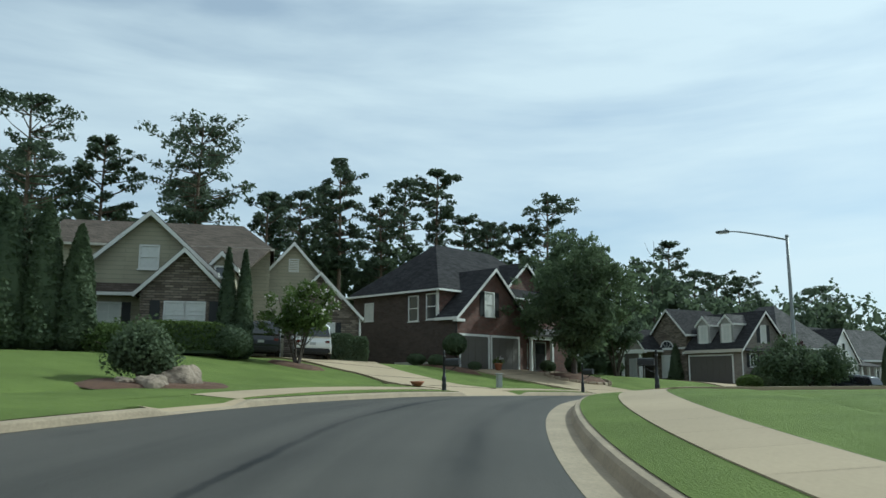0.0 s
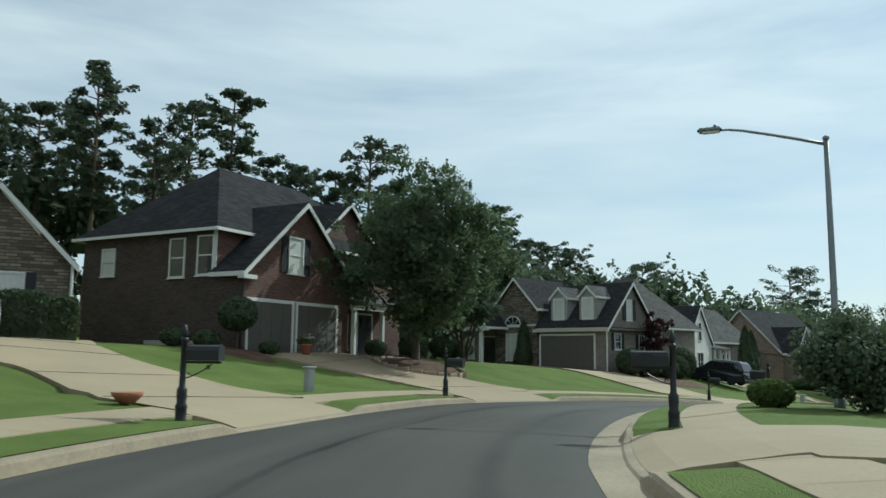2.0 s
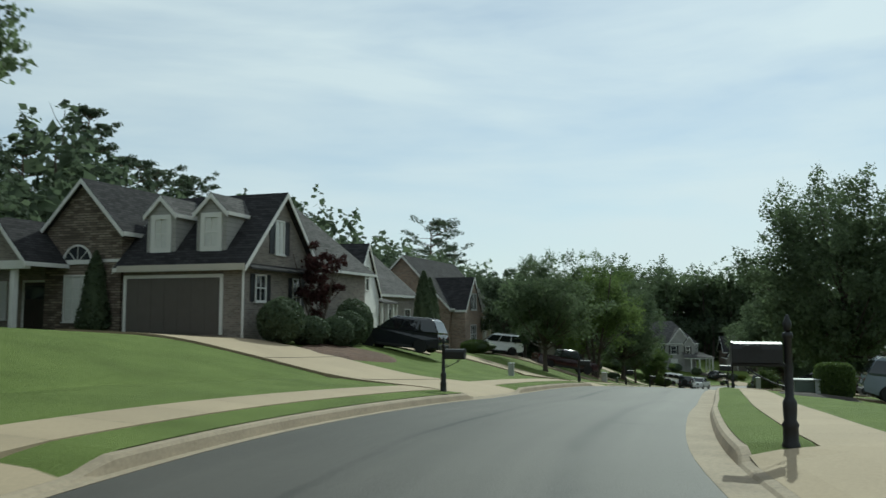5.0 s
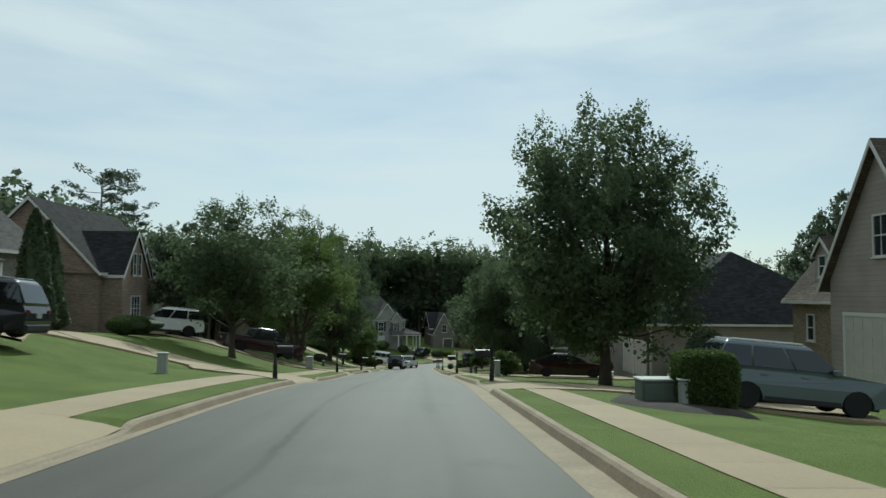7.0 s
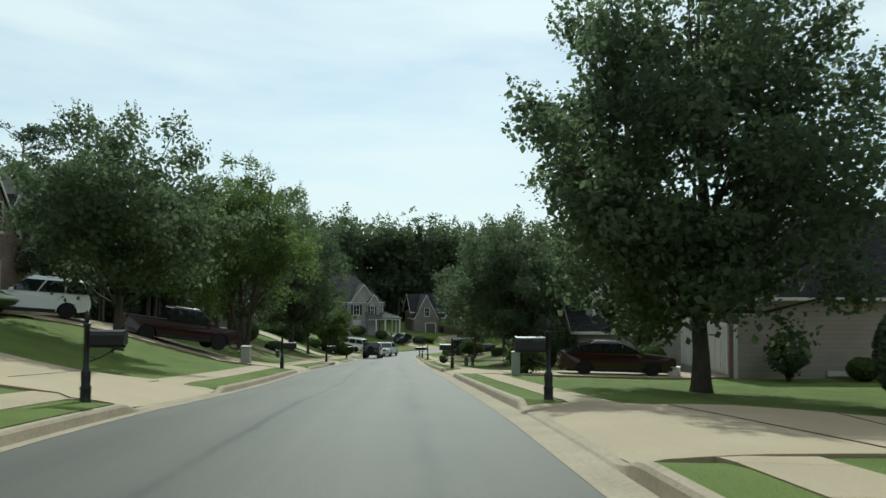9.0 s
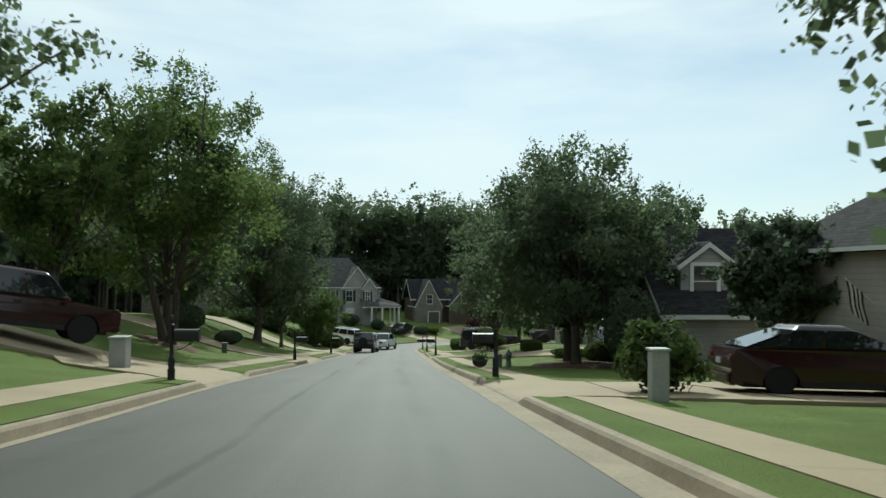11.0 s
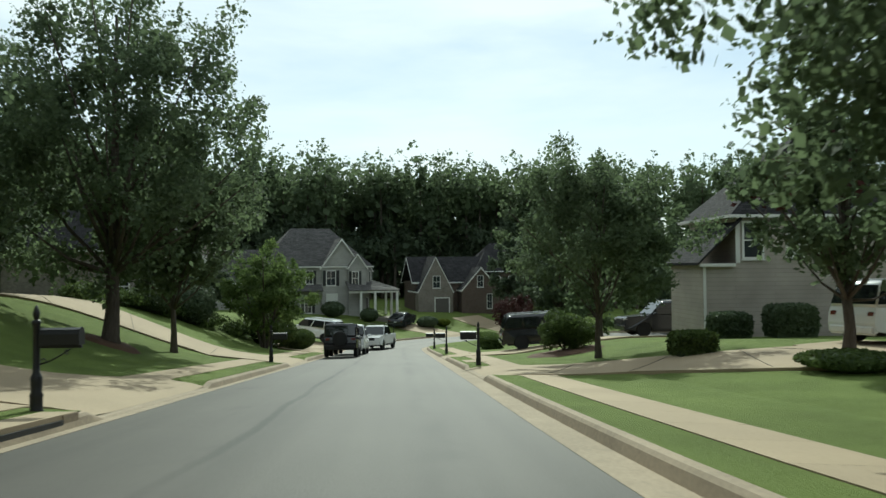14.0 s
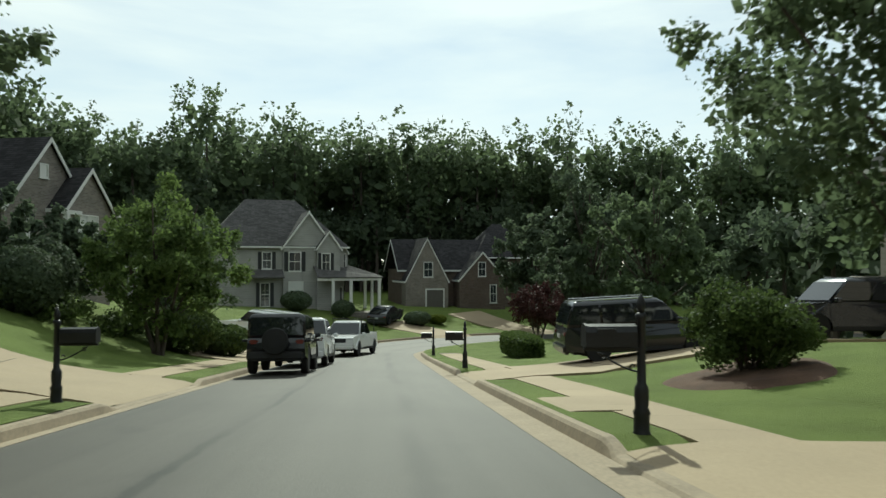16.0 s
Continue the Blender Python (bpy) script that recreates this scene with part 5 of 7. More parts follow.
def shrub(name, x, y, label, shape, size3, seed, leaf=None, leaves=2200, leaf_size=0.09, stem=0.0, z=None, rot=0.0, group="", category="shrub"):
    """A clipped or loose shrub: 'ball', 'box', 'cone' or 'loose', of the given width, depth and height."""
    rng = np.random.default_rng(seed)
    w, d, h = size3
    e = empty(name, pose(x, y, gz(x, y) if z is None else z, 0, 0, rot), label, category, group)
    n, leaf_size = int(leaves * 1.6), leaf_size * 0.76
    u = rng.normal(size=(n, 3))
    u /= np.linalg.norm(u, axis=1)[:, None]
    ang = np.arctan2(u[:, 1], u[:, 0])
    if shape == "ball":
        p = u * np.array([w / 2, d / 2, h / 2]) * (1 - 0.14 * rng.random(n) ** 2 + 0.05 * np.sin(3 * ang + seed) * u[:, 2])[:, None] + np.array([0, 0, h / 2 + stem])
    elif shape == "box":
        q = rng.uniform(-1, 1, (n, 3))
        face = rng.integers(0, 3, n)
        q[np.arange(n), face] = np.where(rng.random(n) < 0.5, -1, 1)
        q[:, 2] = np.where((face == 2) & (q[:, 2] < 0), 1, q[:, 2])
        q /= (np.abs(q) ** 4.5).sum(1)[:, None] ** (1 / 4.5)
        p = q * np.array([w / 2, d / 2, h / 2]) * (0.97 - 0.10 * rng.random(n) ** 2)[:, None] + rng.normal(size=(n, 3)) * 0.025 + np.array([0, 0, h / 2 + stem])
    elif shape == "cone":
        t = rng.random(n) ** 1.25
        r = np.clip((1 - t) ** 0.62, 0.03, 1) * np.clip(t * 9 + 0.45, 0, 1) * (1 - 0.25 * rng.random(n) ** 2) * (1 + 0.10 * np.sin(4 * ang + 9 * t + seed))
        p = np.stack([np.cos(ang) * r * w / 2, np.sin(ang) * r * d / 2, t * h + stem], 1)
    else:
        c, rad = crown_shape(rng, h, w / 2, h * 0.06, 40, lobes=0.3, thick=1.5)
        c[:, 1] *= d / w
        k = rng.integers(0, len(c), n)
        p = c[k] + u * (rad[k] * 1.5 * rng.random(n) ** 0.5)[:, None]
        p[:, 2] = np.abs(p[:, 2])
    nn = u + rng.normal(size=(n, 3)) * 0.6
    nn /= np.linalg.norm(nn, axis=1)[:, None]
    a = np.cross(nn, rng.normal(size=(n, 3)))
    a /= np.linalg.norm(a, axis=1)[:, None]
    b = np.cross(nn, a)
    s = leaf_size * (0.6 + 0.9 * rng.random(n))[:, None]
    part_mesh("foliage", quads_mesh("foliage", np.stack([p - a * s, p + b * s * 0.7, p + a * s, p - b * s * 0.7], 1), leaf or HEDGE), e)
    bm = bmesh.new()
    if shape in ("ball", "box", "cone"):
        core = 0.70
        if shape == "cone":
            ring_solid([(w * 0.28, 0.05), (w * 0.40, h * 0.15), (w * 0.33, h * 0.45), (w * 0.20, h * 0.75), (0.03, h * 0.93)], 10, bm=bm)
        elif shape == "ball":
            ring_solid([(w / 2 * core * math.sin(t), h / 2 + stem - h / 2 * core * math.cos(t)) for t in (0.15, 0.6, 1.1, 1.57, 2.1, 2.6, 3.0)], 12, bm=bm)
        else:
            add_box(bm, -w * 0.41, w * 0.41, -d * 0.41, d * 0.41, 0.0, h * 0.88)
        part("inner_foliage", bm, MATS["dark_hedge_leaf"], e, smooth_faces=(shape != "box"))
        bm = bmesh.new()
    if stem or shape == "loose":
        top = stem + h * 0.4
        for k in range(1 if stem else 5):
            aa = k * 1.3 + seed
            sp = 0 if stem else 0.28 * w
            tube(bm, [(0, 0, -0.1), (math.cos(aa) * sp * 0.4, math.sin(aa) * sp * 0.4, top * 0.5), (math.cos(aa) * sp, math.sin(aa) * sp, top)], [0.045, 0.035, 0.015], 6)
        part("stem", bm, BARK, e)
    else:
        bm.free()
    return e


def at_road(s, d):
    x, y = along(s, d)
    return float(x), float(y)


# broadleaf street and lawn trees
big = "large leafy shade tree with a dense rounded crown on the lawn"
broadleaf("shade_tree", 8.4, 51.7, "large leafy shade tree in a stone-ringed bed by the driveway", 9.9, 4.0, 1.3, 11, LEAF, leaves=27000, size=0.23, clumps=150, lobes=0.25)
broadleaf("shade_tree", 60.0, 58.1, "tall leafy shade tree with gaps of sky in its crown", 14.6, 5.8, 1.0, 12, LEAF, leaves=40000, size=0.255, clumps=210, lobes=0.22)
broadleaf("shade_tree", 56.4, 78.9, "leafy shade tree on the sloping lawn by the driveway", 9.2, 4.8, 1.9, 13, LEAF, leaves=19000, size=0.22, clumps=110)
broadleaf("shade_tree", 76.1, 89.75, "tall many-stemmed shade tree on the sloping lawn", 13.4, 5.4, 2.2, 14, LEAF_LIGHT, leaves=26000, size=0.215, clumps=120, stems=3, r0=0.34)
broadleaf("shade_tree", 94.2, 99.8, "leafy shade tree on the lawn between two driveways", 14.3, 5.0, 1.6, 15, LEAF, leaves=24000, size=0.215, clumps=140)
broadleaf("shade_tree", 97.85, 100.55, "slim-stemmed shade tree on the lawn by the driveway", 9.4, 2.9, 1.9, 16, LEAF, leaves=14000, size=0.215, clumps=90, r0=0.13)
broadleaf("shade_tree", 85.45, 74.25, "leafy shade tree standing in a dark mulch bed", 10.4, 5.0, 1.5, 17, LEAF, leaves=26000, size=0.215, clumps=110)
broadleaf("shade_tree", 82.4, 72.9, "leafy shade tree beside another in a mulch bed", 10.0, 4.6, 1.5, 18, LEAF, leaves=16000, size=0.215, clumps=90)
broadleaf("shade_tree", 102.9, 85.2, "leafy shade tree on the bright lawn", 8.1, 3.6, 1.6, 19, LEAF, leaves=18000, size=0.175, clumps=70, lobes=0.5, r0=0.115)
broadleaf("crape_myrtle", -6.2, 34.2, "small many-stemmed tree with pale blossom by the driveway", 3.7, 1.75, 1.1, 20, LEAF_LIGHT, leaves=5200, size=0.15, clumps=55, stems=4, r0=0.12, flowers=PETAL)
broadleaf("crape_myrtle", 12.6, 58.6, "dark spreading many-stemmed ornamental tree by the porch", 4.6, 2.3, 1.7, 21, LEAF_DARK, leaves=7000, size=0.2, clumps=70, stems=5, r0=0.2)
broadleaf("crape_myrtle", 29.05, 67.7, "maroon-leaved ornamental tree beside the house corner", 4.9, 1.35, 1.0, 22, MAROON, leaves=3800, size=0.16, clumps=45, stems=3, r0=0.12)
broadleaf("crape_myrtle", 113.2, 108.6, "light green many-stemmed ornamental tree above a bank", 6.8, 2.9, 0.5, 23, LEAF_LIGHT, leaves=12000, size=0.2, clumps=75, stems=4, r0=0.18)
broadleaf("crape_myrtle", 118.6, 112.6, "rounded green ornamental tree by the bank", 6.2, 2.8, 0.6, 24, LEAF, leaves=8000, size=0.2, clumps=70, stems=4, r0=0.16)
broadleaf("maple", 141.5, 103.5, "maroon-leaved ornamental tree near the bend", 4.4, 2.3, 1.2, 25, MAROON, leaves=5200, size=0.2, clumps=60, stems=3, r0=0.14)
broadleaf("shade_tree", 69.6, 89.0, "light green tree on the sloping lawn", 9.5, 3.2, 2.2, 26, LEAF_LIGHT, leaves=9000, size=0.25, clumps=80)
broadleaf("shade_tree", 83.5, 97.5, "leafy tree behind the driveway", 10.5, 4.4, 1.0, 27, LEAF, leaves=9000, size=0.28, clumps=80)
broadleaf("shade_tree", 79.5, 64.5, "dark leafy tree behind the mulch bed", 5.8, 2.6, 1.4, 29, LEAF_DARK, leaves=9000, size=0.26, clumps=80)
broadleaf("shade_tree", 99.0, 77.2, "leafy tree with dark red blossom before the beige house", 8.2, 3.0, 1.2, 30, LEAF, leaves=8000, size=0.25, clumps=75, flowers=MAROON)
broadleaf("shade_tree", 48.8, 92.6, "dark dense tree between two brick houses", 8.2, 2.9, 0.4, 31, LEAF_DARK, leaves=8000, size=0.26, clumps=70)
broadleaf("shade_tree", 61.8, 88.6, "dark dense tree beside the tan brick house", 9.0, 3.4, 0.6, 32, LEAF_DARK, leaves=8000, size=0.26, clumps=70)
broadleaf("shade_tree", 89.5, 104.5, "dark dense tree behind the driveway", 8.5, 3.6, 0.5, 33, LEAF_DARK, leaves=7000, size=0.28, clumps=70)
broadleaf("shade_tree", 94.5, 107.5, "dark dense tree above the bank", 8.0, 3.4, 0.5, 34, LEAF_DARK, leaves=7000, size=0.28, clumps=70)
broadleaf("shade_tree", 162.0, 110.6, "tall rounded dark tree beside the far brick house", 13.0, 3.7, 0.4, 35, LEAF_DARK, leaves=5500, size=0.5, clumps=60)
broadleaf("shade_tree", 153.5, 103.2, "rounded dark tree at the edge of the woods by the bend", 14.5, 4.4, 0.4, 36, LEAF_DARK, leaves=5500, size=0.5, clumps=60)
broadleaf("shade_tree", 145.5, 96.8, "rounded green tree at the edge of the woods by the bend", 13.0, 4.2, 0.5, 37, LEAF, leaves=5500, size=0.45, clumps=60)
broadleaf("shade_tree", 110.9, 114.2, "dense dark evergreen tree before the grey brick house", 3.9, 2.0, 0.1, 38, LEAF_DARK, leaves=4500, size=0.28, clumps=50)
broadleaf("shade_tree", 114.3, 114.6, "dense dark evergreen beside another before the brick house", 4.2, 1.9, 0.1, 39, LEAF_DARK, leaves=4500, size=0.28, clumps=50)

broadleaf("shade_tree", 85.0, 47.3, "tall dense green tree behind the low beige house", 10.2 - gz(85.0, 47.3), 4.6, 1.0, 91, LEAF_DARK, leaves=9000, size=0.36, clumps=80, lobes=0.3)
broadleaf("shade_tree", 90.5, 49.4, "dense green tree beside another behind the low house", 9.0 - gz(90.5, 49.4), 4.0, 1.0, 92, LEAF_DARK, leaves=7000, size=0.36, clumps=70, lobes=0.3)

# pines behind the houses: place, top, reach of the crown, bare part of the stem
PINES = [(-20.5, 66, 20.0, 5.2, 0.5), (-39, 62, 15, 3.6, 0.3), (-30, 70, 13, 3.0, 0.35), (-46, 55, 20, 5.0, 0.3), (-32.5, 60, 20.5, 4.6, 0.2), (-27.5, 63, 18, 3.2, 0.3), (-36, 68, 19, 4.0, 0.25), (-26, 78, 18, 3.4, 0.35), (-15, 82, 18, 3.4, 0.4), (-10.7, 80, 21, 3.0, 0.45), (-13.5, 88, 20, 3.6, 0.4),
         (-4.3, 89.5, 21.5, 3.8, 0.4), (-0.5, 82.4, 21, 2.9, 0.55), (2.5, 92, 18, 3.0, 0.35), (6, 98, 18.5, 2.8, 0.4), (9, 94, 18, 2.8, 0.4), (12.8, 95, 21.5, 3.8, 0.5), (16, 101, 18.5, 3.6, 0.4),
         (27, 112.4, 17.5, 3.4, 0.35), (32.7, 113.5, 21, 3.2, 0.4), (35.3, 111, 16.5, 3.2, 0.35), (40, 116, 17, 3.6, 0.35), (44, 118, 17, 3.4, 0.4), (56.8, 121.3, 17, 4.6, 0.45), (93.4, 137, 22, 5.0, 0.5), (104, 143, 20, 4.0, 0.45),
         (-23, 72, 17, 3.0, 0.3), (-17, 76, 16.5, 2.8, 0.3), (-7, 84, 18, 3.0, 0.3), (5, 90, 17, 2.8, 0.3), (19.5, 103, 17.5, 3.0, 0.3), (-20, 96, 19, 3.6, 0.35), (-8, 100, 19, 3.4, 0.35), (22, 108, 17, 3.4, 0.35)]
for i, (x, y, hgt, r, b) in enumerate(PINES):
    pine("pine", x, y, "tall dark pine with a bare trunk behind the houses", hgt, r, b, 40 + i, group="pines behind the houses")
dead = empty("dead_tree", pose(30.2, 113, gz(30.2, 113)), "bare grey dead tree among the pines", "tree")
bm_dead = bmesh.new()
tube(bm_dead, [(0, 0, -0.2), (0.1, 0, 8), (-0.1, 0.1, 14), (0.1, 0, 20.5)], [0.16, 0.12, 0.08, 0.02], 6)
for zz, aa, ll in ((12, 0.5, 2.2), (14, 2.8, 2.4), (15.5, 5.0, 2.0), (17, 1.2, 2.0), (18, 3.6, 1.6)):
    tube(bm_dead, [(0, 0, zz), (math.cos(aa) * ll * 0.6, math.sin(aa) * ll * 0.6, zz + 1.0), (math.cos(aa) * ll, math.sin(aa) * ll, zz + 2.2)], [0.05, 0.03, 0.01], 4)
part("trunk", bm_dead, BARK, dead)


# far woods: one mass of crowns with stems, uneven in height
def woods(name, line, rows, spacing, h_range, seed, leaf, label, depth=7.0, leaves=2300, size=0.62, fine=False):
    rng = np.random.default_rng(seed)
    quads, bm = [], bmesh.new()
    pts = [np.array(p, float) for p in line]
    for a, b in zip(pts, pts[1:]):
        n = max(1, int(np.hypot(*(b - a)) / spacing))
        side = np.array([-(b - a)[1], (b - a)[0]]) / np.hypot(*(b - a))
        for i in range(n):
            for r in range(rows):
                p = a + (b - a) * (i + rng.random()) / n + side * (r * depth + rng.normal() * 1.5)
                hgt = h_range[0] + (h_range[1] - h_range[0]) * rng.random()
                rad = (3.8 + 2.6 * rng.random()) * min(1.0, hgt / 13)
                z = gz(p[0], p[1])
                c, rr = crown_shape(rng, hgt, rad, hgt * (0.06 if r == 0 else 0.25), 38 if fine else 22, lobes=0.5, belly=0.62)
                rr = rad * (0.17 + 0.15 * rng.random(len(rr)))
                skirt = np.stack([np.cos(np.arange(8)) * rad * 0.7, np.sin(np.arange(8)) * rad * 0.7, 0.6 + 0.35 * np.arange(8)], 1)
                n_leaf = leaves if r == 0 else leaves * 3 // 5
                quads.append(np.concatenate([clump_leaves(rng, c, rr, n_leaf, size), shoot_leaves(rng, c, rr, np.array([0, 0, hgt * 0.3]), 2, 5, size * 0.8), clump_leaves(rng, c * np.array([0.7, 0.7, 0.92]), rr, n_leaf // 4, size * 2.3)] + ([leaf_quads(rng, skirt, np.full(8, 1.7), 170, 0.9)] if r == 0 else [])) + np.array([p[0], p[1], z]))
                tube(bm, [(p[0], p[1], z - 0.3), (p[0] + 0.2, p[1], z + hgt * 0.4), (p[0], p[1], z + hgt * 0.8)], [0.28, 0.2, 0.06], 5)
    ob = new(name, quads_mesh(name, np.concatenate(quads), leaf))
    tagged(ob, label, "woods", kind="stuff")
    me = bpy.data.meshes.new("woods_stems")
    bm.to_mesh(me)
    bm.free()
    me.materials.append(BARK)
    tagged(new("woods_stems", me), "dark stems of the woods", "woods", kind="stuff")


woods("woods", [(232, 60), (214, 84), (203, 104), (199, 128), (186, 148), (164, 160)], 2, 3.2, (19.0, 26.0), 71, LEAF, "dense dark green woods closing the street", leaves=920, size=0.47, fine=True)
woods("woods", [(164, 160), (140, 158), (116, 150)], 2, 3.4, (15.5, 20.0), 77, LEAF, "dense green woods behind the planted bank", leaves=920, size=0.46, fine=True)
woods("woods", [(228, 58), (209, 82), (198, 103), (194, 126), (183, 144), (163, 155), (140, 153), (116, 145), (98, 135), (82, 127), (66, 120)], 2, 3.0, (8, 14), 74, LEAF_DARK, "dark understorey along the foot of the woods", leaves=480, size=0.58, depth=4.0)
woods("woods", [(120, 152), (98, 142), (82, 133), (68, 124)], 2, 3.6, (11, 15.5), 75, LEAF, "dark green woods behind the brick houses", leaves=900, size=0.45)
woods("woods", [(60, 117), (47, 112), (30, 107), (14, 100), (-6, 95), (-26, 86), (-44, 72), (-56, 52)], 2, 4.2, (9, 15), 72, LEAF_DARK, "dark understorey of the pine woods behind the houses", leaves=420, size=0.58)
woods("woods", [(6, 79), (15, 81), (25, 88)], 1, 2.6, (5.5, 8.5), 79, LEAF_DARK, "dark thicket between the brick and grey houses", leaves=420, size=0.5)
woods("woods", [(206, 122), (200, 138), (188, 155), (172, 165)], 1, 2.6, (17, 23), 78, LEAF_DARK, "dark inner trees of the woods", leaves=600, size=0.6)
woods("woods", [(80, 25), (95, 33), (106, 40)], 2, 4.2, (13, 18), 76, LEAF_DARK, "dark green woods behind the beige houses", leaves=560, size=0.55)
woods("woods", [(110, 42), (125, 52), (142, 64), (160, 78), (176, 88)], 2, 4.6, (8.5, 12), 73, LEAF_DARK, "dark green woods behind the houses", leaves=560, size=0.58)


# ---- vehicles ----
def side_profile(L, zb, belt, hood, nose, tail, wheels, r, deck=None):
    """The outline of a car body seen from its side, nose at +x: bottom with wheel arches, then bumper, bonnet, belt and tail."""
    pts = [(-L / 2 + 0.06, zb + 0.1)]
    for wx in wheels:
        pts += [(wx - r, zb)] + [(wx - r * math.cos(a), zb + 0.02 + (r * math.sin(a))) for a in np.linspace(0.25, math.pi - 0.25, 7)] + [(wx + r, zb)]
    pts += [(L / 2 - 0.1, zb + 0.08), (L / 2, zb + 0.28), (L / 2 - 0.02, nose), (L / 2 - 0.16, nose + 0.07), hood]
    pts += [(-L / 2 + 0.12, belt if deck is None else deck), (-L / 2 + 0.03, tail), (-L / 2, zb + 0.32)]
    return pts


def car(kind, x, y, heading, paintm, label, z=None, pitch=0.0, group="", roof_rack=False):
    """A parked vehicle standing on the ground; heading in degrees, nose at local +x."""
    S = {"suv": dict(L=4.75, W=1.88, H=1.72, zb=0.26, belt=1.03, wheels=(-1.42, 1.42), r=0.37, hood=(0.98, 1.05), nose=0.86, tail=0.8, cab=(-2.27, -2.0, 0.28, 1.0)),
         "suv_big": dict(L=5.2, W=2.0, H=1.9, zb=0.32, belt=1.15, wheels=(-1.55, 1.55), r=0.41, hood=(1.15, 1.16), nose=0.98, tail=0.9, cab=(-2.5, -2.3, 0.5, 1.15)),
         "sedan": dict(L=4.8, W=1.82, H=1.44, zb=0.2, belt=0.92, wheels=(-1.4, 1.4), r=0.34, hood=(0.95, 0.93), nose=0.72, tail=0.72, cab=(-2.1, -1.05, 0.1, 1.05)),
         "van": dict(L=5.1, W=1.98, H=1.78, zb=0.24, belt=1.05, wheels=(-1.5, 1.5), r=0.36, hood=(1.45, 1.06), nose=0.86, tail=0.8, cab=(-2.46, -2.3, 0.75, 1.65)),
         "pickup": dict(L=5.6, W=2.0, H=1.88, zb=0.36, belt=1.12, wheels=(-1.75, 1.8), r=0.41, hood=(1.35, 1.14), nose=0.98, tail=1.0, cab=(-0.85, -0.65, 0.75, 1.4)),
         "offroad": dict(L=4.2, W=1.85, H=1.85, zb=0.45, belt=1.12, wheels=(-1.3, 1.25), r=0.42, hood=(0.75, 1.14), nose=1.05, tail=0.95, cab=(-2.0, -1.95, 0.55, 0.72))}[kind]
    L, W, H, r = S["L"], S["W"], S["H"], S["r"]
    zz = gz(x, y) if z is None else z
    c, s = math.cos(radians(heading)), math.sin(radians(heading))
    if z is None:
        zf, zr = gz(x + c * 1.4, y + s * 1.4), gz(x - c * 1.4, y - s * 1.4)
        zl, zq = gz(x - s * 0.8, y + c * 0.8), gz(x + s * 0.8, y - c * 0.8)
        tilt, roll, zz = -math.degrees(math.atan2(zf - zr, 2.8)), math.degrees(math.atan2(zl - zq, 1.6)), (zf + zr) / 2 + 0.05
        tilt, roll = max(-5.0, min(5.0, tilt)), max(-2.0, min(2.0, roll))
    else:
        tilt, roll = pitch, 0.0
    m = pose(x, y, zz, 0, 0, heading) @ pose(0, 0, 0, roll, tilt, 0)
    e = empty({"suv": "suv", "suv_big": "suv", "sedan": "sedan", "van": "van", "pickup": "pickup_truck", "offroad": "offroad_car"}[kind], m, label, "car", group)
    prof = side_profile(L, S["zb"], S["belt"], S["hood"], S["nose"], S["tail"], S["wheels"], r * 1.12, None if kind != "pickup" else S["belt"] + 0.02)
    bm = prism(prof, "y", -W / 2, W / 2)
    for v in bm.verts:       # tuck in at the belt and at both ends
        k = 1.0 - 0.06 * max(0, (v.co.z - 0.7) / 0.5) - 0.07 * max(0, (abs(v.co.x) - L / 2 + 0.5) / 0.5) ** 2
        v.co.y *= k
    sharp = [ed for ed in bm.edges if ed.is_manifold and abs(ed.verts[0].co.y - ed.verts[1].co.y) < 0.08 and min(v.co.z for v in ed.verts) > S["zb"] + r * 0.9 and ed.calc_face_angle(0) > 0.9]
    if sharp:
        bmesh.ops.bevel(bm, geom=sharp, offset=0.07, segments=3, affect="EDGES")
    body = part("body", bm, paintm, e)
    # cabin: narrower towards the roof
    x0, x1, x2, x3 = S["cab"]
    zb2, zt = S["belt"] - 0.03, H - (0.0 if kind != "offroad" else 0.02)
    hwb, hwt = W / 2 * 0.93, W / 2 * {"offroad": 0.88, "suv": 0.81, "suv_big": 0.85, "van": 0.85}.get(kind, 0.77)
    xt0, xt1 = x1, x2
    bm = bmesh.new()
    lo = [bm.verts.new(p) for p in ((x0, -hwb, zb2), (x3, -hwb, zb2), (x3, hwb, zb2), (x0, hwb, zb2))]
    mid = [bm.verts.new(p) for p in ((xt0 + 0.02, -hwt * 1.03, zt - 0.1), (xt1 + 0.04, -hwt * 1.03, zt - 0.1), (xt1 + 0.04, hwt * 1.03, zt - 0.1), (xt0 + 0.02, hwt * 1.03, zt - 0.1))]
    top = [bm.verts.new(p) for p in ((xt0 + 0.12, -hwt * 0.86, zt), (xt1 - 0.1, -hwt * 0.86, zt), (xt1 - 0.1, hwt * 0.86, zt), (xt0 + 0.12, hwt * 0.86, zt))]
    for a, b in ((lo, mid), (mid, top)):
        for k in range(4):
            bm.faces.new((a[k], a[(k + 1) % 4], b[(k + 1) % 4], b[k]))
    bm.faces.new(top)
    bm.faces.new(lo[::-1])
    upper = [ed for ed in bm.edges if max(v.co.z for v in ed.verts) > zb2 + 0.1]
    bmesh.ops.bevel(bm, geom=upper, offset=0.075 if kind != "offroad" else 0.04, segments=3, profile=0.5, affect="EDGES", clamp_overlap=True)
    part("cabin", bm, paintm, e, smooth_faces=True)

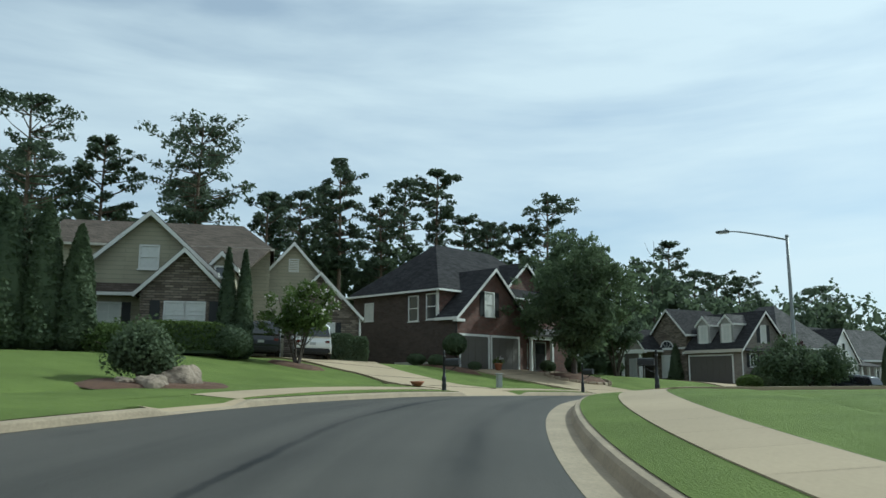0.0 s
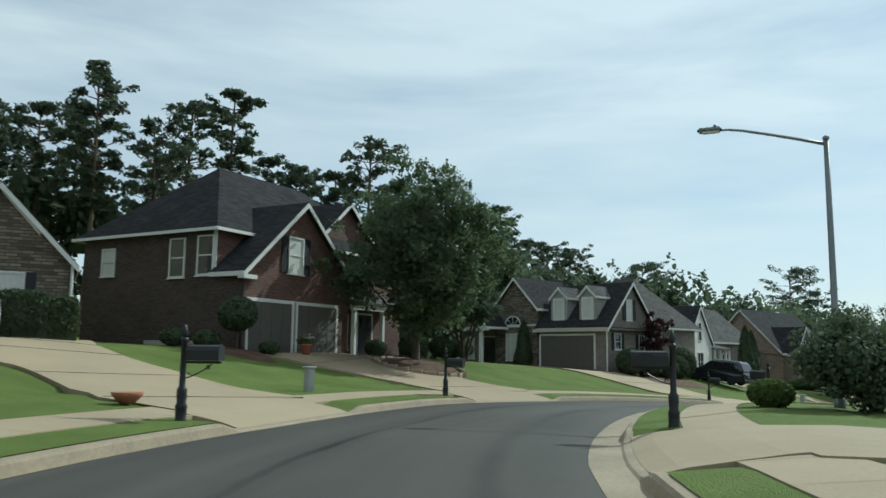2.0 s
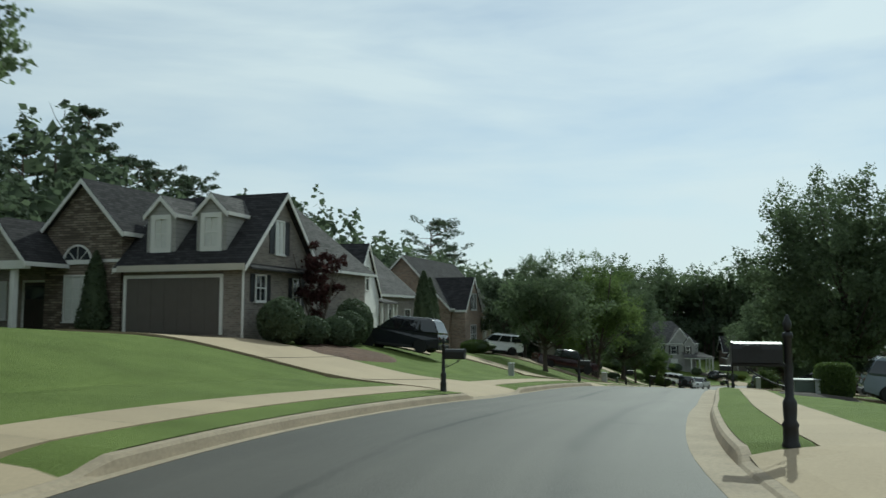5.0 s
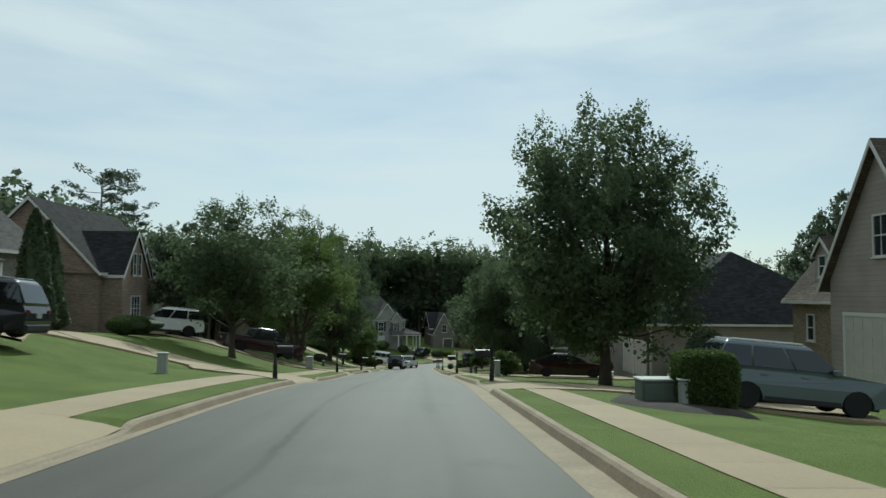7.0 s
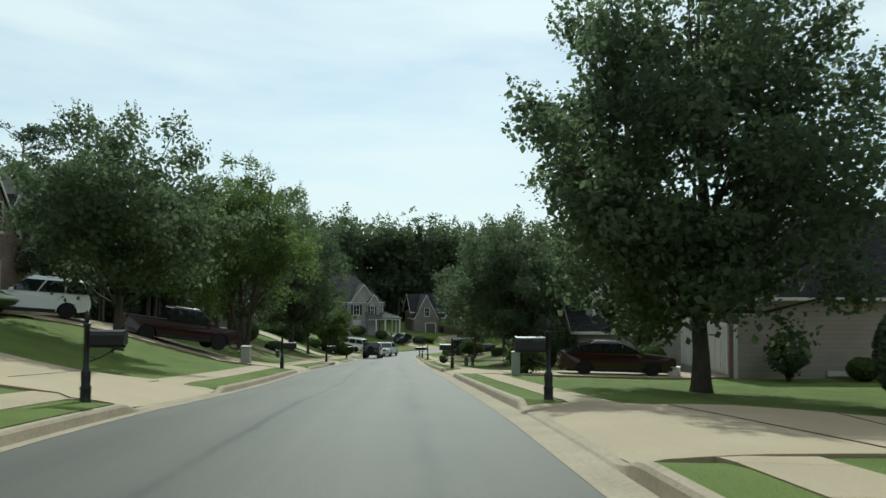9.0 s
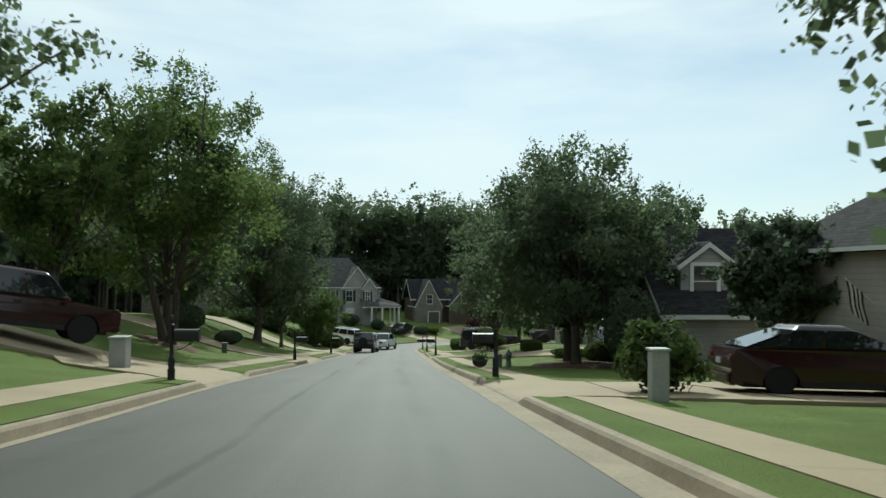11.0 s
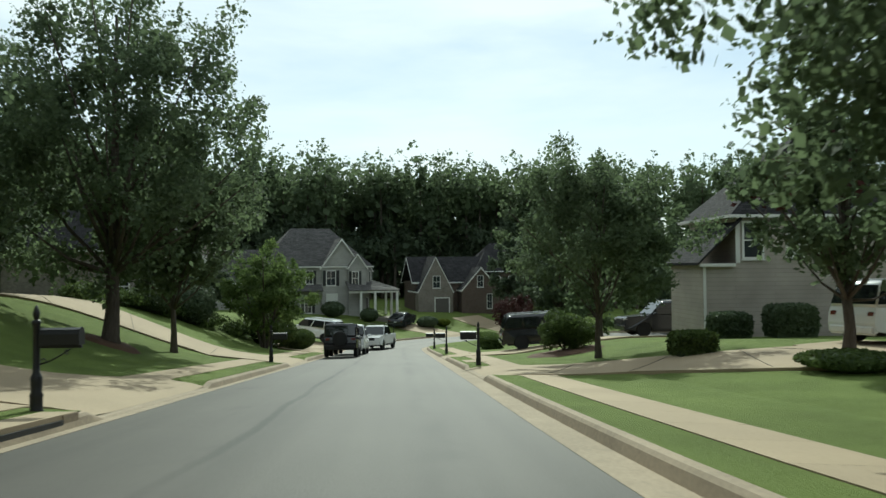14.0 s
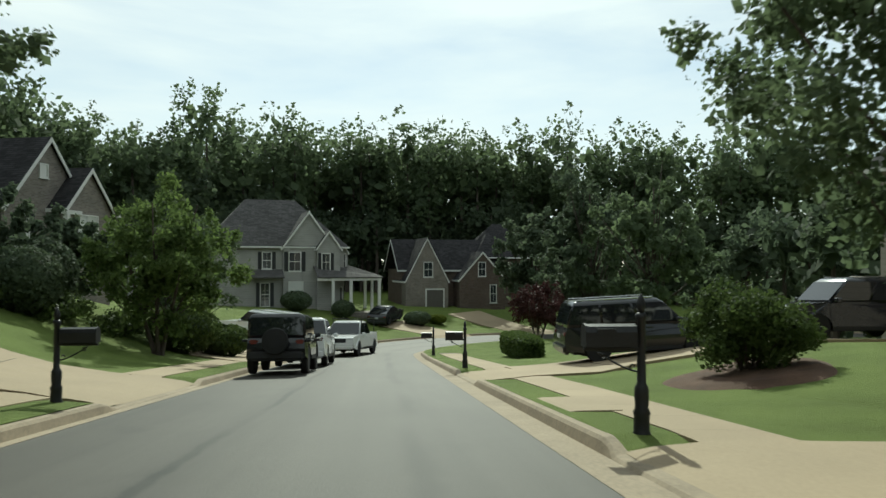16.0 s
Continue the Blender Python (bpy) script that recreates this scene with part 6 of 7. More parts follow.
    def pane(name, a, b, cc, d, n, mat=CARGLASS, push=0.012):
        bm = bmesh.new()
        n = Vector(n).normalized()
        q = [Vector(v) + n * push for v in (a, b, cc, d)]
        cen = sum(q, Vector()) / 4
        q = [cen + (v - cen) * 0.92 for v in q]
        va, vb = [bm.verts.new(v) for v in q], [bm.verts.new(v - n * 0.02) for v in q]
        bm.faces.new(va)
        for k in range(4):
            bm.faces.new((va[k], vb[k], vb[(k + 1) % 4], va[(k + 1) % 4]))
        part(name, bm, mat, e)

    B = [(x0, -hwb, zb2 + 0.06), (x3, -hwb, zb2 + 0.06), (x3, hwb, zb2 + 0.06), (x0, hwb, zb2 + 0.06)]
    M = [tuple(v) for v in ((xt0 + 0.02, -hwt * 1.03, zt - 0.1), (xt1 + 0.04, -hwt * 1.03, zt - 0.1), (xt1 + 0.04, hwt * 1.03, zt - 0.1), (xt0 + 0.02, hwt * 1.03, zt - 0.1))]
    pane("windscreen", B[1], B[2], M[2], M[1], (0.6, 0, 0.5))
    pane("rear_window", B[0], B[3], M[3], M[0], (-0.7, 0, 0.2))
    lerp = lambda a, b, t: tuple(a[k] + (b[k] - a[k]) * t for k in range(3))
    cuts = (0.0, 0.5, 1.0) if kind in ("sedan", "pickup", "offroad") else (0.0, 0.3, 0.64, 1.0)
    for side, (b0, b1, m0, m1) in ((-1, (B[0], B[1], M[0], M[1])), (1, (B[3], B[2], M[3], M[2]))):
        for t0, t1 in zip(cuts, cuts[1:]):
            pane("side_window", lerp(b0, b1, t0), lerp(b0, b1, t1), lerp(m0, m1, t1), lerp(m0, m1, t0), (0, side, 0.25))
        part("mirror", box(x3 - 0.28, x3 - 0.1, side * (W / 2 + 0.08) - 0.09, side * (W / 2 + 0.08) + 0.09, S["belt"] - 0.02, S["belt"] + 0.14, 0.03), paintm, e)
        part("sill", box(S["wheels"][0] + r * 1.2, S["wheels"][1] - r * 1.2, side * W / 2 * 0.985 - 0.03, side * W / 2 * 0.985 + 0.02, S["zb"] - 0.02, S["zb"] + 0.1), PLASTIC, e)
        part("headlight", box(L / 2 - 0.2, L / 2 - 0.015, side * W * 0.36 - 0.19, side * W * 0.36 + 0.19, S["nose"] - 0.16, S["nose"] + 0.01, 0.03), CLEAR_LAMP, e)
        tz = S["tail"]
        part("tail_light", box(-L / 2 + 0.005, -L / 2 + 0.3, side * W * 0.37 - 0.15, side * W * 0.37 + 0.115, tz - 0.07, tz + 0.09, 0.035, 2), RED_LAMP, e)
        for t in (0.36, 0.68):
            hx = x0 + (x3 - x0) * t
            part("door_handle", box(hx, hx + 0.2, side * W / 2 * 0.962 - 0.012, side * W / 2 * 0.962 + 0.02, S["belt"] - 0.16, S["belt"] - 0.12), paintm, e)
        for wx in S["wheels"]:
            wy = side * (W / 2 - 0.13)
            t = ring_solid([(r * 0.62, -0.11), (r * 0.93, -0.11), (r, -0.07), (r, 0.07), (r * 0.93, 0.11), (r * 0.62, 0.11)], 20)
            rot = Matrix.Translation((wx, wy, r)) @ Matrix.Rotation(math.pi / 2, 4, "X")
            bmesh.ops.transform(t, matrix=rot, verts=t.verts)
            wheel = part("wheel", t, TYRE, e, "black tyre on alloy rim")
            rm = ring_solid([(r * 0.60, -0.05), (r * 0.62, 0.0), (r * 0.60, 0.05)], 16)
            for k in range(5):
                add_box(rm, -0.04, 0.04, 0.0, r * 0.6, -0.075, 0.075, Matrix.Rotation(k * 1.2566, 4, "Z"))
            bmesh.ops.transform(rm, matrix=rot, verts=rm.verts)
            part("rim", rm, ALLOY, wheel)
    part("front_bumper", box(L / 2 - 0.14, L / 2 + 0.03, -W * 0.44, W * 0.44, S["zb"] + 0.03, S["zb"] + 0.26, 0.05, 2), PLASTIC if kind in ("offroad", "suv") else paintm, e)
    part("rear_bumper", box(-L / 2 - 0.05, -L / 2 + 0.2, -W * 0.455, W * 0.455, S["zb"] - 0.03, S["zb"] + 0.27, 0.07, 3), PLASTIC if kind in ("offroad", "suv") else paintm, e)
    part("grille", box(L / 2 - 0.05, L / 2 + 0.012, -W * 0.25, W * 0.25, S["nose"] - 0.24, S["nose"] - 0.02, 0.02), PLASTIC, e)
    part("number_plate", box(-L / 2 - 0.008, -L / 2 + 0.03, -0.15, 0.15, S["tail"] - 0.14, S["tail"] - 0.01), SILVER_PAINT, e)
    part("underbody", box(-L / 2 + 0.3, L / 2 - 0.3, -W * 0.38, W * 0.38, S["zb"] - 0.06, S["zb"] + 0.3), PLASTIC, e)
    if kind == "pickup":
        part("bed_floor", box(-L / 2 + 0.1, x0 - 0.05, -W * 0.4, W * 0.4, S["belt"] + 0.0, S["belt"] + 0.03), PLASTIC, e)
        for side in (-1, 1):
            part("bed_rail", box(-L / 2 + 0.06, x0 - 0.02, side * W * 0.42 - 0.05, side * W * 0.42 + 0.05, S["belt"] - 0.02, S["belt"] + 0.09, 0.02), paintm, e)
        part("tailgate", box(-L / 2 + 0.02, -L / 2 + 0.09, -W * 0.41, W * 0.41, S["belt"] - 0.5, S["belt"] + 0.09, 0.02), paintm, e)
    if kind in ("suv", "suv_big", "van"):
        for side in (-1, 1):
            part("roof_rail", box(xt0 + 0.2, xt1 - 0.2, side * hwt * 0.8 - 0.02, side * hwt * 0.8 + 0.02, H, H + 0.05, 0.012), CHROME, e)
    if kind == "offroad":
        t = ring_solid([(0.2, -0.12), (0.38, -0.1), (0.4, 0), (0.38, 0.1), (0.2, 0.12)], 18)
        bmesh.ops.transform(t, matrix=Matrix.Translation((-L / 2 - 0.14, 0, 1.0)) @ Matrix.Rotation(math.pi / 2, 4, "Y"), verts=t.verts)
        part("spare_wheel", t, TYRE, e)
        for side in (-1, 1):
            part("fender", box(-L / 2 + 0.2, -L / 2 + 1.1, side * (W / 2 + 0.02) - 0.08, side * (W / 2 + 0.02) + 0.1, 0.98, 1.05, 0.02), PLASTIC, e)
            part("fender", box(L / 2 - 1.2, L / 2 - 0.2, side * (W / 2 + 0.02) - 0.08, side * (W / 2 + 0.02) + 0.1, 0.98, 1.05, 0.02), PLASTIC, e)
    if roof_rack:
        bm = bmesh.new()
        for k in (-0.8, 0.0):
            add_box(bm, x0 + 0.6 + k, x0 + 0.66 + k, -W * 0.4, W * 0.4, H + 0.06, H + 0.1)
        for side in (-1, 1):
            add_box(bm, x0 - 1.6, x2, side * W * 0.4 - 0.025, side * W * 0.4 + 0.025, H + 0.08, H + 0.13)
            for k in (-1.55, x2 - x0 - 0.1):
                add_box(bm, x0 + k, x0 + k + 0.05, side * W * 0.4 - 0.02, side * W * 0.4 + 0.02, S["belt"], H + 0.1)
        part("ladder_rack", bm, IRON, e, "black ladder rack")
    return e


car("suv", -6.8, 41.6, 100, WHITE_PAINT, "white suv parked nose-in on the driveway")
car("suv", -9.2, 40.6, 102, DARK_PAINT, "dark grey suv parked nose-in by the house")
car("suv", 35.2, 69.8, 122, DARK_PAINT, "dark suv parked up the driveway")
car("suv", 58.0, 86.2, 142, WHITE_PAINT, "white suv parked on the driveway before the brick house")
car("pickup", 64.1, 83.7, -28, MAROON_PAINT, "maroon pickup truck parked nose-down on the driveway", z=gz(64.1, 83.7) + 0.04, pitch=9.0)
car("suv", 44.8, 48.6, -62, BLUE_PAINT, "slate blue suv parked on the driveway")
car("sedan", 49.9, 50.3, -64, WHITE_PAINT, "white sedan parked nose-in on the driveway")
car("sedan", 68.6, 63.0, -66, MAROON_PAINT, "dark maroon sedan parked before the garage")
car("offroad", *at_road(160.9, -3.1), 29, BLACK_PAINT, "black boxy off-road car parked by the kerb", roof_rack=False)
car("pickup", *at_road(167.4, -3.0), 29, WHITE_PAINT, "white pickup truck parked by the kerb")
car("pickup", *at_road(179.6, -1.75), 197, WHITE_PAINT, "white pickup truck with a black ladder rack", roof_rack=True)
car("suv_big", 130.6, 117.6, 98, WHITE_PAINT, "large white suv parked on a driveway")
car("suv_big", 117.15, 92.0, -62, BLACK_PAINT, "large black suv parked nose-in on the driveway", z=gz(117.15, 92.0) - 0.06, pitch=-3.0)
car("suv_big", 119.4, 86.0, 122, DARK_PAINT, "dark suv facing the street on the driveway")
car("suv_big", 103.5, 75.2, -48, WHITE_PAINT, "tall white suv parked on the driveway by the beige house")
car("suv", 92.5, 74.0, 200, SILVER_PAINT, "silver suv half hidden behind trees")
car("sedan", 151.5, 120.6, 10, DARK_PAINT, "dark sedan parked by the porch")


# ---- street furniture and small things ----
def mailbox(s, d, box_mat, label, basket=False):
    """A cast-iron post with fluted foot, finial and scroll bracket, and the letter box on its street side."""
    x, y = at_road(s, d)
    toward = -1 if d > 0 else 1
    tx, ty = float(np.interp(s, RS, RT[:, 0])), float(np.interp(s, RS, RT[:, 1]))
    heading = math.degrees(math.atan2(ty, tx))
    turn = heading + (90 if toward < 0 else -90)       # local +x points at the street
    e = empty("mailbox", pose(x, y, gz(x, y) - 0.02, 0, 0, turn), label, "mailbox", "mailboxes along the kerb")
    part("post", ring_solid([(0.10, -0.1), (0.10, 0.03), (0.085, 0.06), (0.085, 0.22), (0.095, 0.25), (0.07, 0.3), (0.078, 0.42), (0.078, 0.5), (0.066, 0.53), (0.048, 0.56), (0.045, 1.22), (0.06, 1.24), (0.06, 1.28), (0.035, 1.3)], 12), IRON, e, smooth_faces=True)
    part("finial", ring_solid([(0.03, 1.3), (0.045, 1.35), (0.05, 1.39), (0.03, 1.45), (0.012, 1.5)], 10), IRON, e, smooth_faces=True)
    part("arm", box(0.0, 0.62, -0.03, 0.03, 0.90, 0.94, 0.008), IRON, e)
    bm = bmesh.new()
    prof = [(-0.1, 0.945), (0.1, 0.945), (0.1, 1.1), (0.07, 1.16), (0.0, 1.185), (-0.07, 1.16), (-0.1, 1.1)]
    prism(prof, "x", 0.07, 0.6, bm)
    letter = part("letter_box", bm, box_mat, e, "arched black letter box")
    part("door", prism([(p[0] * 1.06, 0.94 + (p[1] - 0.94) * 1.04) for p in prof], "x", 0.6, 0.62), box_mat, letter)
    part("flag", box(0.3, 0.5, 0.105, 0.115, 1.08, 1.14), IRON, letter)
    bm = bmesh.new()
    pts = [(0.05 + 0.42 * t, 0, 0.68 + 0.21 * t ** 1.4) for t in np.linspace(0, 1, 7)]
    tube(bm, pts, [0.011] * 7, 5)
    for cx, cz, rr, a0 in ((0.09, 0.73, 0.045, -1.5), (0.42, 0.84, 0.04, 1.6)):
        tube(bm, [(cx + rr * (1 - 0.1 * k) * math.cos(a0 + k * 0.7), 0, cz + rr * (1 - 0.1 * k) * math.sin(a0 + k * 0.7)) for k in range(9)], [0.009] * 9, 5)
    part("scroll_bracket", bm, IRON, e)
    if basket:
        part("basket", ring_solid([(0.05, 0.28), (0.16, 0.33), (0.20, 0.42), (0.205, 0.5)], 12, 0.42, 0), IRON, e, "hanging black flower basket", True)
        rng = np.random.default_rng(5)
        part_mesh("basket_plant", quads_mesh("basket_plant", leaf_quads(rng, np.array([[0.42, 0, 0.56], [0.32, 0.05, 0.54], [0.5, -0.05, 0.54]]), np.array([0.16, 0.13, 0.13]), 260, 0.07), LEAF_LIGHT), e)
        bm = bmesh.new()
        for a in (0, 2.1, 4.2):
            tube(bm, [(0.42 + 0.19 * math.cos(a), 0.19 * math.sin(a), 0.5), (0.42, 0, 0.9)], [0.005, 0.005], 4)
        part("basket_chain", bm, IRON, e)
    return e


for s in (28.3, 40.1, 60.2, 82.7, 105.2, 127.2, 147.5):
    mailbox(s, -float(left_edge(s)) - 0.6, IRON, "black cast-iron mailbox on a fluted post by the kerb")
for s, off in ((29.6, 0.74), (49.3, 0.6), (84.1, 0.6), (143.0, 0.5), (159.8, 0.4), (175.0, 0.4)):
    mailbox(s, float(right_edge(s)) + off, IRON, "black cast-iron mailbox on a fluted post by the kerb")
mailbox(107.8, float(right_edge(107.8)) + 0.5, IRON, "black cast-iron mailbox with a hanging flower basket", basket=True)


def street_lamp(x, y):
    e = empty("street_lamp", pose(x, y, gz(x, y), 0, 0, 0), "grey steel street lamp with a long curved arm", "street lamp")
    top = 7.2 - gz(x, y)
    part("pole", ring_solid([(0.13, -0.2), (0.13, 0.15), (0.085, 0.2), (0.07, top * 0.6), (0.06, top)], 12), STEEL, e, smooth_faces=True)
    part("cap", ring_solid([(0.075, top), (0.075, top + 0.06), (0.02, top + 0.1)], 12), STEEL, e)
    d = Vector((12.1 - x, 33.8 - y, 0))
    bm = bmesh.new()
    rise = ((0, 0), (0.25, 0.2), (0.5, 0.38), (0.72, 0.53), (0.85, 0.59), (0.97, 0.6))
    tube(bm, [tuple(d * t + Vector((0, 0, top - 0.12 + h0))) for t, h0 in rise], [0.04, 0.037, 0.034, 0.031, 0.028, 0.026], 8)
    part("arm", bm, STEEL, e, smooth_faces=True)
    hd = box(-0.16, 0.42, -0.13, 0.13, -0.05, 0.06, 0.04, 2)
    bmesh.ops.transform(hd, matrix=Matrix.Translation(d * 0.97 + Vector((0, 0, top + 0.5))) @ Matrix.Rotation(math.atan2(d.y, d.x), 4, "Z"), verts=hd.verts)
    head = part("lamp_head", hd, STEEL, e)
    ls = box(-0.1, 0.3, -0.09, 0.09, -0.07, -0.048)
    bmesh.ops.transform(ls, matrix=Matrix.Translation(d * 0.97 + Vector((0, 0, top + 0.5))) @ Matrix.Rotation(math.atan2(d.y, d.x), 4, "Z"), verts=ls.verts)
    part("lens", ls, CLEAR_LAMP, head)
    pc = ring_solid([(0.04, 0.05), (0.04, 0.12), (0.02, 0.14)], 8)
    bmesh.ops.transform(pc, matrix=Matrix.Translation(d * 0.97 + Vector((0, 0, top + 0.5))), verts=pc.verts)
    part("photocell", pc, STEEL, head)


street_lamp(14.1, 32.2)


def pedestal(x, y, w, d, hgt, rot, mat, label, lid=None):
    e = empty("utility_box", pose(x, y, gz(x, y), 0, 0, rot), label, "utility box")
    part("cabinet", box(-w / 2, w / 2, -d / 2, d / 2, -0.1, hgt, 0.02, 2), mat, e)
    part("lid", box(-w / 2 - 0.03, w / 2 + 0.03, -d / 2 - 0.03, d / 2 + 0.03, hgt, hgt + 0.05, 0.015), lid or mat, e)
    part("door", box(-w / 2 + 0.04, w / 2 - 0.04, -d / 2 - 0.014, -d / 2 + 0.01, 0.08, hgt - 0.06, 0.005), mat, e)
    return e


pedestal(2.68, 38.4, 0.24, 0.22, 0.62, 20, UTIL_PALE, "slim pale grey utility pedestal on the lawn")
pedestal(39.5, 66.0, 0.3, 0.25, 0.6, 30, UTIL_PALE, "small pale green utility box on the lawn")
pedestal(38.95, 50.6, 0.82, 0.62, 0.52, -60, UTIL_GREEN, "large green transformer cabinet with a pale lid", UTIL_PALE)
pedestal(38.45, 49.95, 0.18, 0.2, 0.55, -60, UTIL_PALE, "slim pale utility pedestal beside the cabinet")
pedestal(80.2, 90.2, 0.22, 0.22, 0.45, 30, UTIL_GREEN, "slim green utility pedestal on the bank")
pedestal(81.85, 76.2, 0.26, 0.22, 0.5, 30, UTIL_GREEN, "slim green utility pedestal by the footway")
pedestal(64.5, 79.6, 0.5, 0.4, 0.8, 30, UTIL_PALE, "pale utility cabinet on the sloping lawn")
pedestal(64.0, 65.7, 0.3, 0.3, 0.9, 30, UTIL_PALE, "pale utility pedestal by the footway")


def hydrant(x, y):
    e = empty("fire_hydrant", pose(x, y, gz(x, y)), "dark painted fire hydrant on the lawn", "fire hydrant")
    part("barrel", ring_solid([(0.16, -0.05), (0.16, 0.04), (0.11, 0.06), (0.11, 0.48), (0.14, 0.5), (0.14, 0.54), (0.12, 0.6), (0.07, 0.68), (0.03, 0.7)], 12), UTIL_GREEN, e, smooth_faces=True)
    part("bonnet_nut", ring_solid([(0.03, 0.7), (0.03, 0.77)], 5), UTIL_GREEN, e)
    for a in (0, 90, 180):
        n = ring_solid([(0.06, 0.08), (0.06, 0.17), (0.045, 0.2)], 8)
        bmesh.ops.transform(n, matrix=Matrix.Translation((0, 0, 0.42)) @ Matrix.Rotation(radians(a), 4, "Z") @ Matrix.Rotation(math.pi / 2, 4, "Y"), verts=n.verts)
        part("nozzle", n, UTIL_GREEN, e)


hydrant(81.85, 75.75)


def boulder(x, y, sx, sy, sz, seed, label):
    bm = bmesh.new()
    bmesh.ops.create_icosphere(bm, subdivisions=4, radius=1)
    for v in bm.verts:
        n1 = noise.noise(v.co * 1.1 + Vector((seed, 0, 0)))
        n2 = noise.noise(v.co * 3.0 + Vector((0, seed, 0)))
        v.co *= 1 + 0.34 * n1 + 0.09 * n2
        v.co.z = min(v.co.z, 0.62 + 0.3 * n2 + 0.25 * v.co.x)
        v.co = Vector((v.co.x * sx, v.co.y * sy, v.co.z * sz))
    ob = part("boulder", bm, ROCK, None, smooth_faces=True)
    ob.matrix_basis = pose(x, y, gz(x, y) + sz * 0.25, 0, 0, seed * 50)
    tagged(ob, label, "boulder")


boulder(-6.75, 20.7, 0.62, 0.5, 0.52, 1, "large weathered tan boulder in a mulch bed")
boulder(-7.05, 19.6, 0.42, 0.36, 0.3, 2, "small grey boulder in a mulch bed")
boulder(-7.75, 19.6, 0.24, 0.22, 0.2, 3, "small grey boulder beside the shrub")


def bed(x, y, rx, ry, rot, label, lift=0.05, hump=0.06, mat=None):
    """A low rounded mulch bed draped on the lawn."""
    v, f, rings, n = [], [], 5, 28
    c, s = math.cos(radians(rot)), math.sin(radians(rot))
    for i in range(rings + 1):
        q = i / rings
        for k in range(n):
            a = 2 * math.pi * k / n
            wob = 1 + 0.07 * math.sin(3 * a + x) + 0.05 * math.sin(5 * a + y)
            px, py = rx * q * wob * math.cos(a), ry * q * wob * math.sin(a)
            X, Y = x + c * px - s * py, y + s * px + c * py
            v.append((X, Y, gz(X, Y) + lift + hump * (1 - q * q) - (0.12 if i == rings else 0)))
    for i in range(rings):
        for k in range(n):
            f.append((i * n + k, i * n + (k + 1) % n, (i + 1) * n + (k + 1) % n, (i + 1) * n + k))
    ob = new("mulch_bed", mesh_of("mulch_bed", v, f, mat or MULCH, True))
    tagged(ob, label, "mulch bed")


bed(-7.1, 20.6, 2.2, 1.35, 53, "brown pine-straw bed round the boulders")
bed(-6.2, 34.2, 1.3, 1.0, 30, "brown mulch bed round the small tree")
bed(8.6, 51.6, 2.2, 1.8, 30, "dark mulch bed ringed with pale stones", hump=0.35)
bed(39.3, 50.4, 2.9, 1.4, 30, "dark mulch bed round the transformer cabinet", mat=MULCH_DARK)
bed(84.8, 73.6, 4.4, 2.2, 25, "dark mulch bed under the paired trees", hump=0.12)
bed(108.2, 88.1, 2.6, 1.7, 0, "red-brown mulch bed round the shrub")
bed(94.2, 99.8, 1.1, 0.9, 0, "dark mulch ring round the tree")
bed(76.2, 89.8, 1.6, 1.2, 0, "dark mulch ring round the many-stemmed tree")
bed(0.4, 47.6, 2.4, 1.2, 140, "dark planting bed beside the brick wall")
bed(29.0, 65.2, 3.6, 1.7, 30, "dark planting bed beside the grey house")

# ring of pale stones round the tree bed
ring = empty("stone_edging", pose(8.6, 51.6, gz(8.6, 51.6)), "pale stone edging round the tree bed", "edging")
for k in range(22):
    a = 2 * math.pi * k / 22
    px, py = 2.15 * math.cos(a), 1.75 * math.sin(a)
    qx, qy = 0.866 * px - 0.5 * py, 0.5 * px + 0.866 * py
    part("stone", box(-0.27, 0.27, -0.1, 0.1, -0.2, 0.2, 0.04), KERB, ring).matrix_basis = pose(qx, qy, gz(8.6 + qx, 51.6 + qy) - gz(8.6, 51.6), 0, 0, math.degrees(math.atan2(py, px)) + 120)


def flower_pot(x, y, label):
    e = empty("flower_pot", pose(x, y, gz(x, y) + 0.05), label, "flower pot")
    part("pot", ring_solid([(0.16, 0), (0.24, 0.35), (0.27, 0.37), (0.27, 0.43), (0.23, 0.43)], 14), TERRACOTTA, e, smooth_faces=True)
    rng = np.random.default_rng(9)
    part_mesh("foliage", quads_mesh("foliage", leaf_quads(rng, np.array([[0, 0, 0.6], [0.2, 0, 0.55], [-0.2, 0.1, 0.55]]), np.array([0.25, 0.2, 0.2]), 300, 0.09), LEAF_LIGHT), e)
    part_mesh("blossom", quads_mesh("blossom", leaf_quads(rng, np.array([[0, 0, 0.68], [0.2, 0, 0.6]]), np.array([0.24, 0.2]), 90, 0.07), PETAL), e, "pale pink blossom")


flower_pot(3.45, 50.1, "terracotta pot of pale flowers between the garage doors")


def house_flag(x, y, z, rot):
    e = empty("flag", pose(x, y, z, 0, 0, rot), "striped red and white flag on a slanting staff", "flag")
    bm = bmesh.new()
    tube(bm, [(0, 0, 0), (0.9, 0, 0.75)], [0.015, 0.012], 6)
    part("staff", bm, TRIM, e)
    for k in range(7):
        bm = bmesh.new()
        q = [(0.85 - 0.03 * j, 0.03 * math.sin(j * 1.1 + k * 0.3), 0.68 - 0.16 * j) for j in range(7)]
        w = 0.07
        vs = [[bm.verts.new((p[0] - k * w - o, p[1] + 0.02 * math.sin(k), p[2] - (k * w + o) * 0.75)) for p in q] for o in (0, w)]
        for j in range(6):
            bm.faces.new((vs[0][j], vs[0][j + 1], vs[1][j + 1], vs[1][j]))
        part("stripe", bm, MATS["maroon_car_paint"] if k % 2 == 0 else TRIM, e)


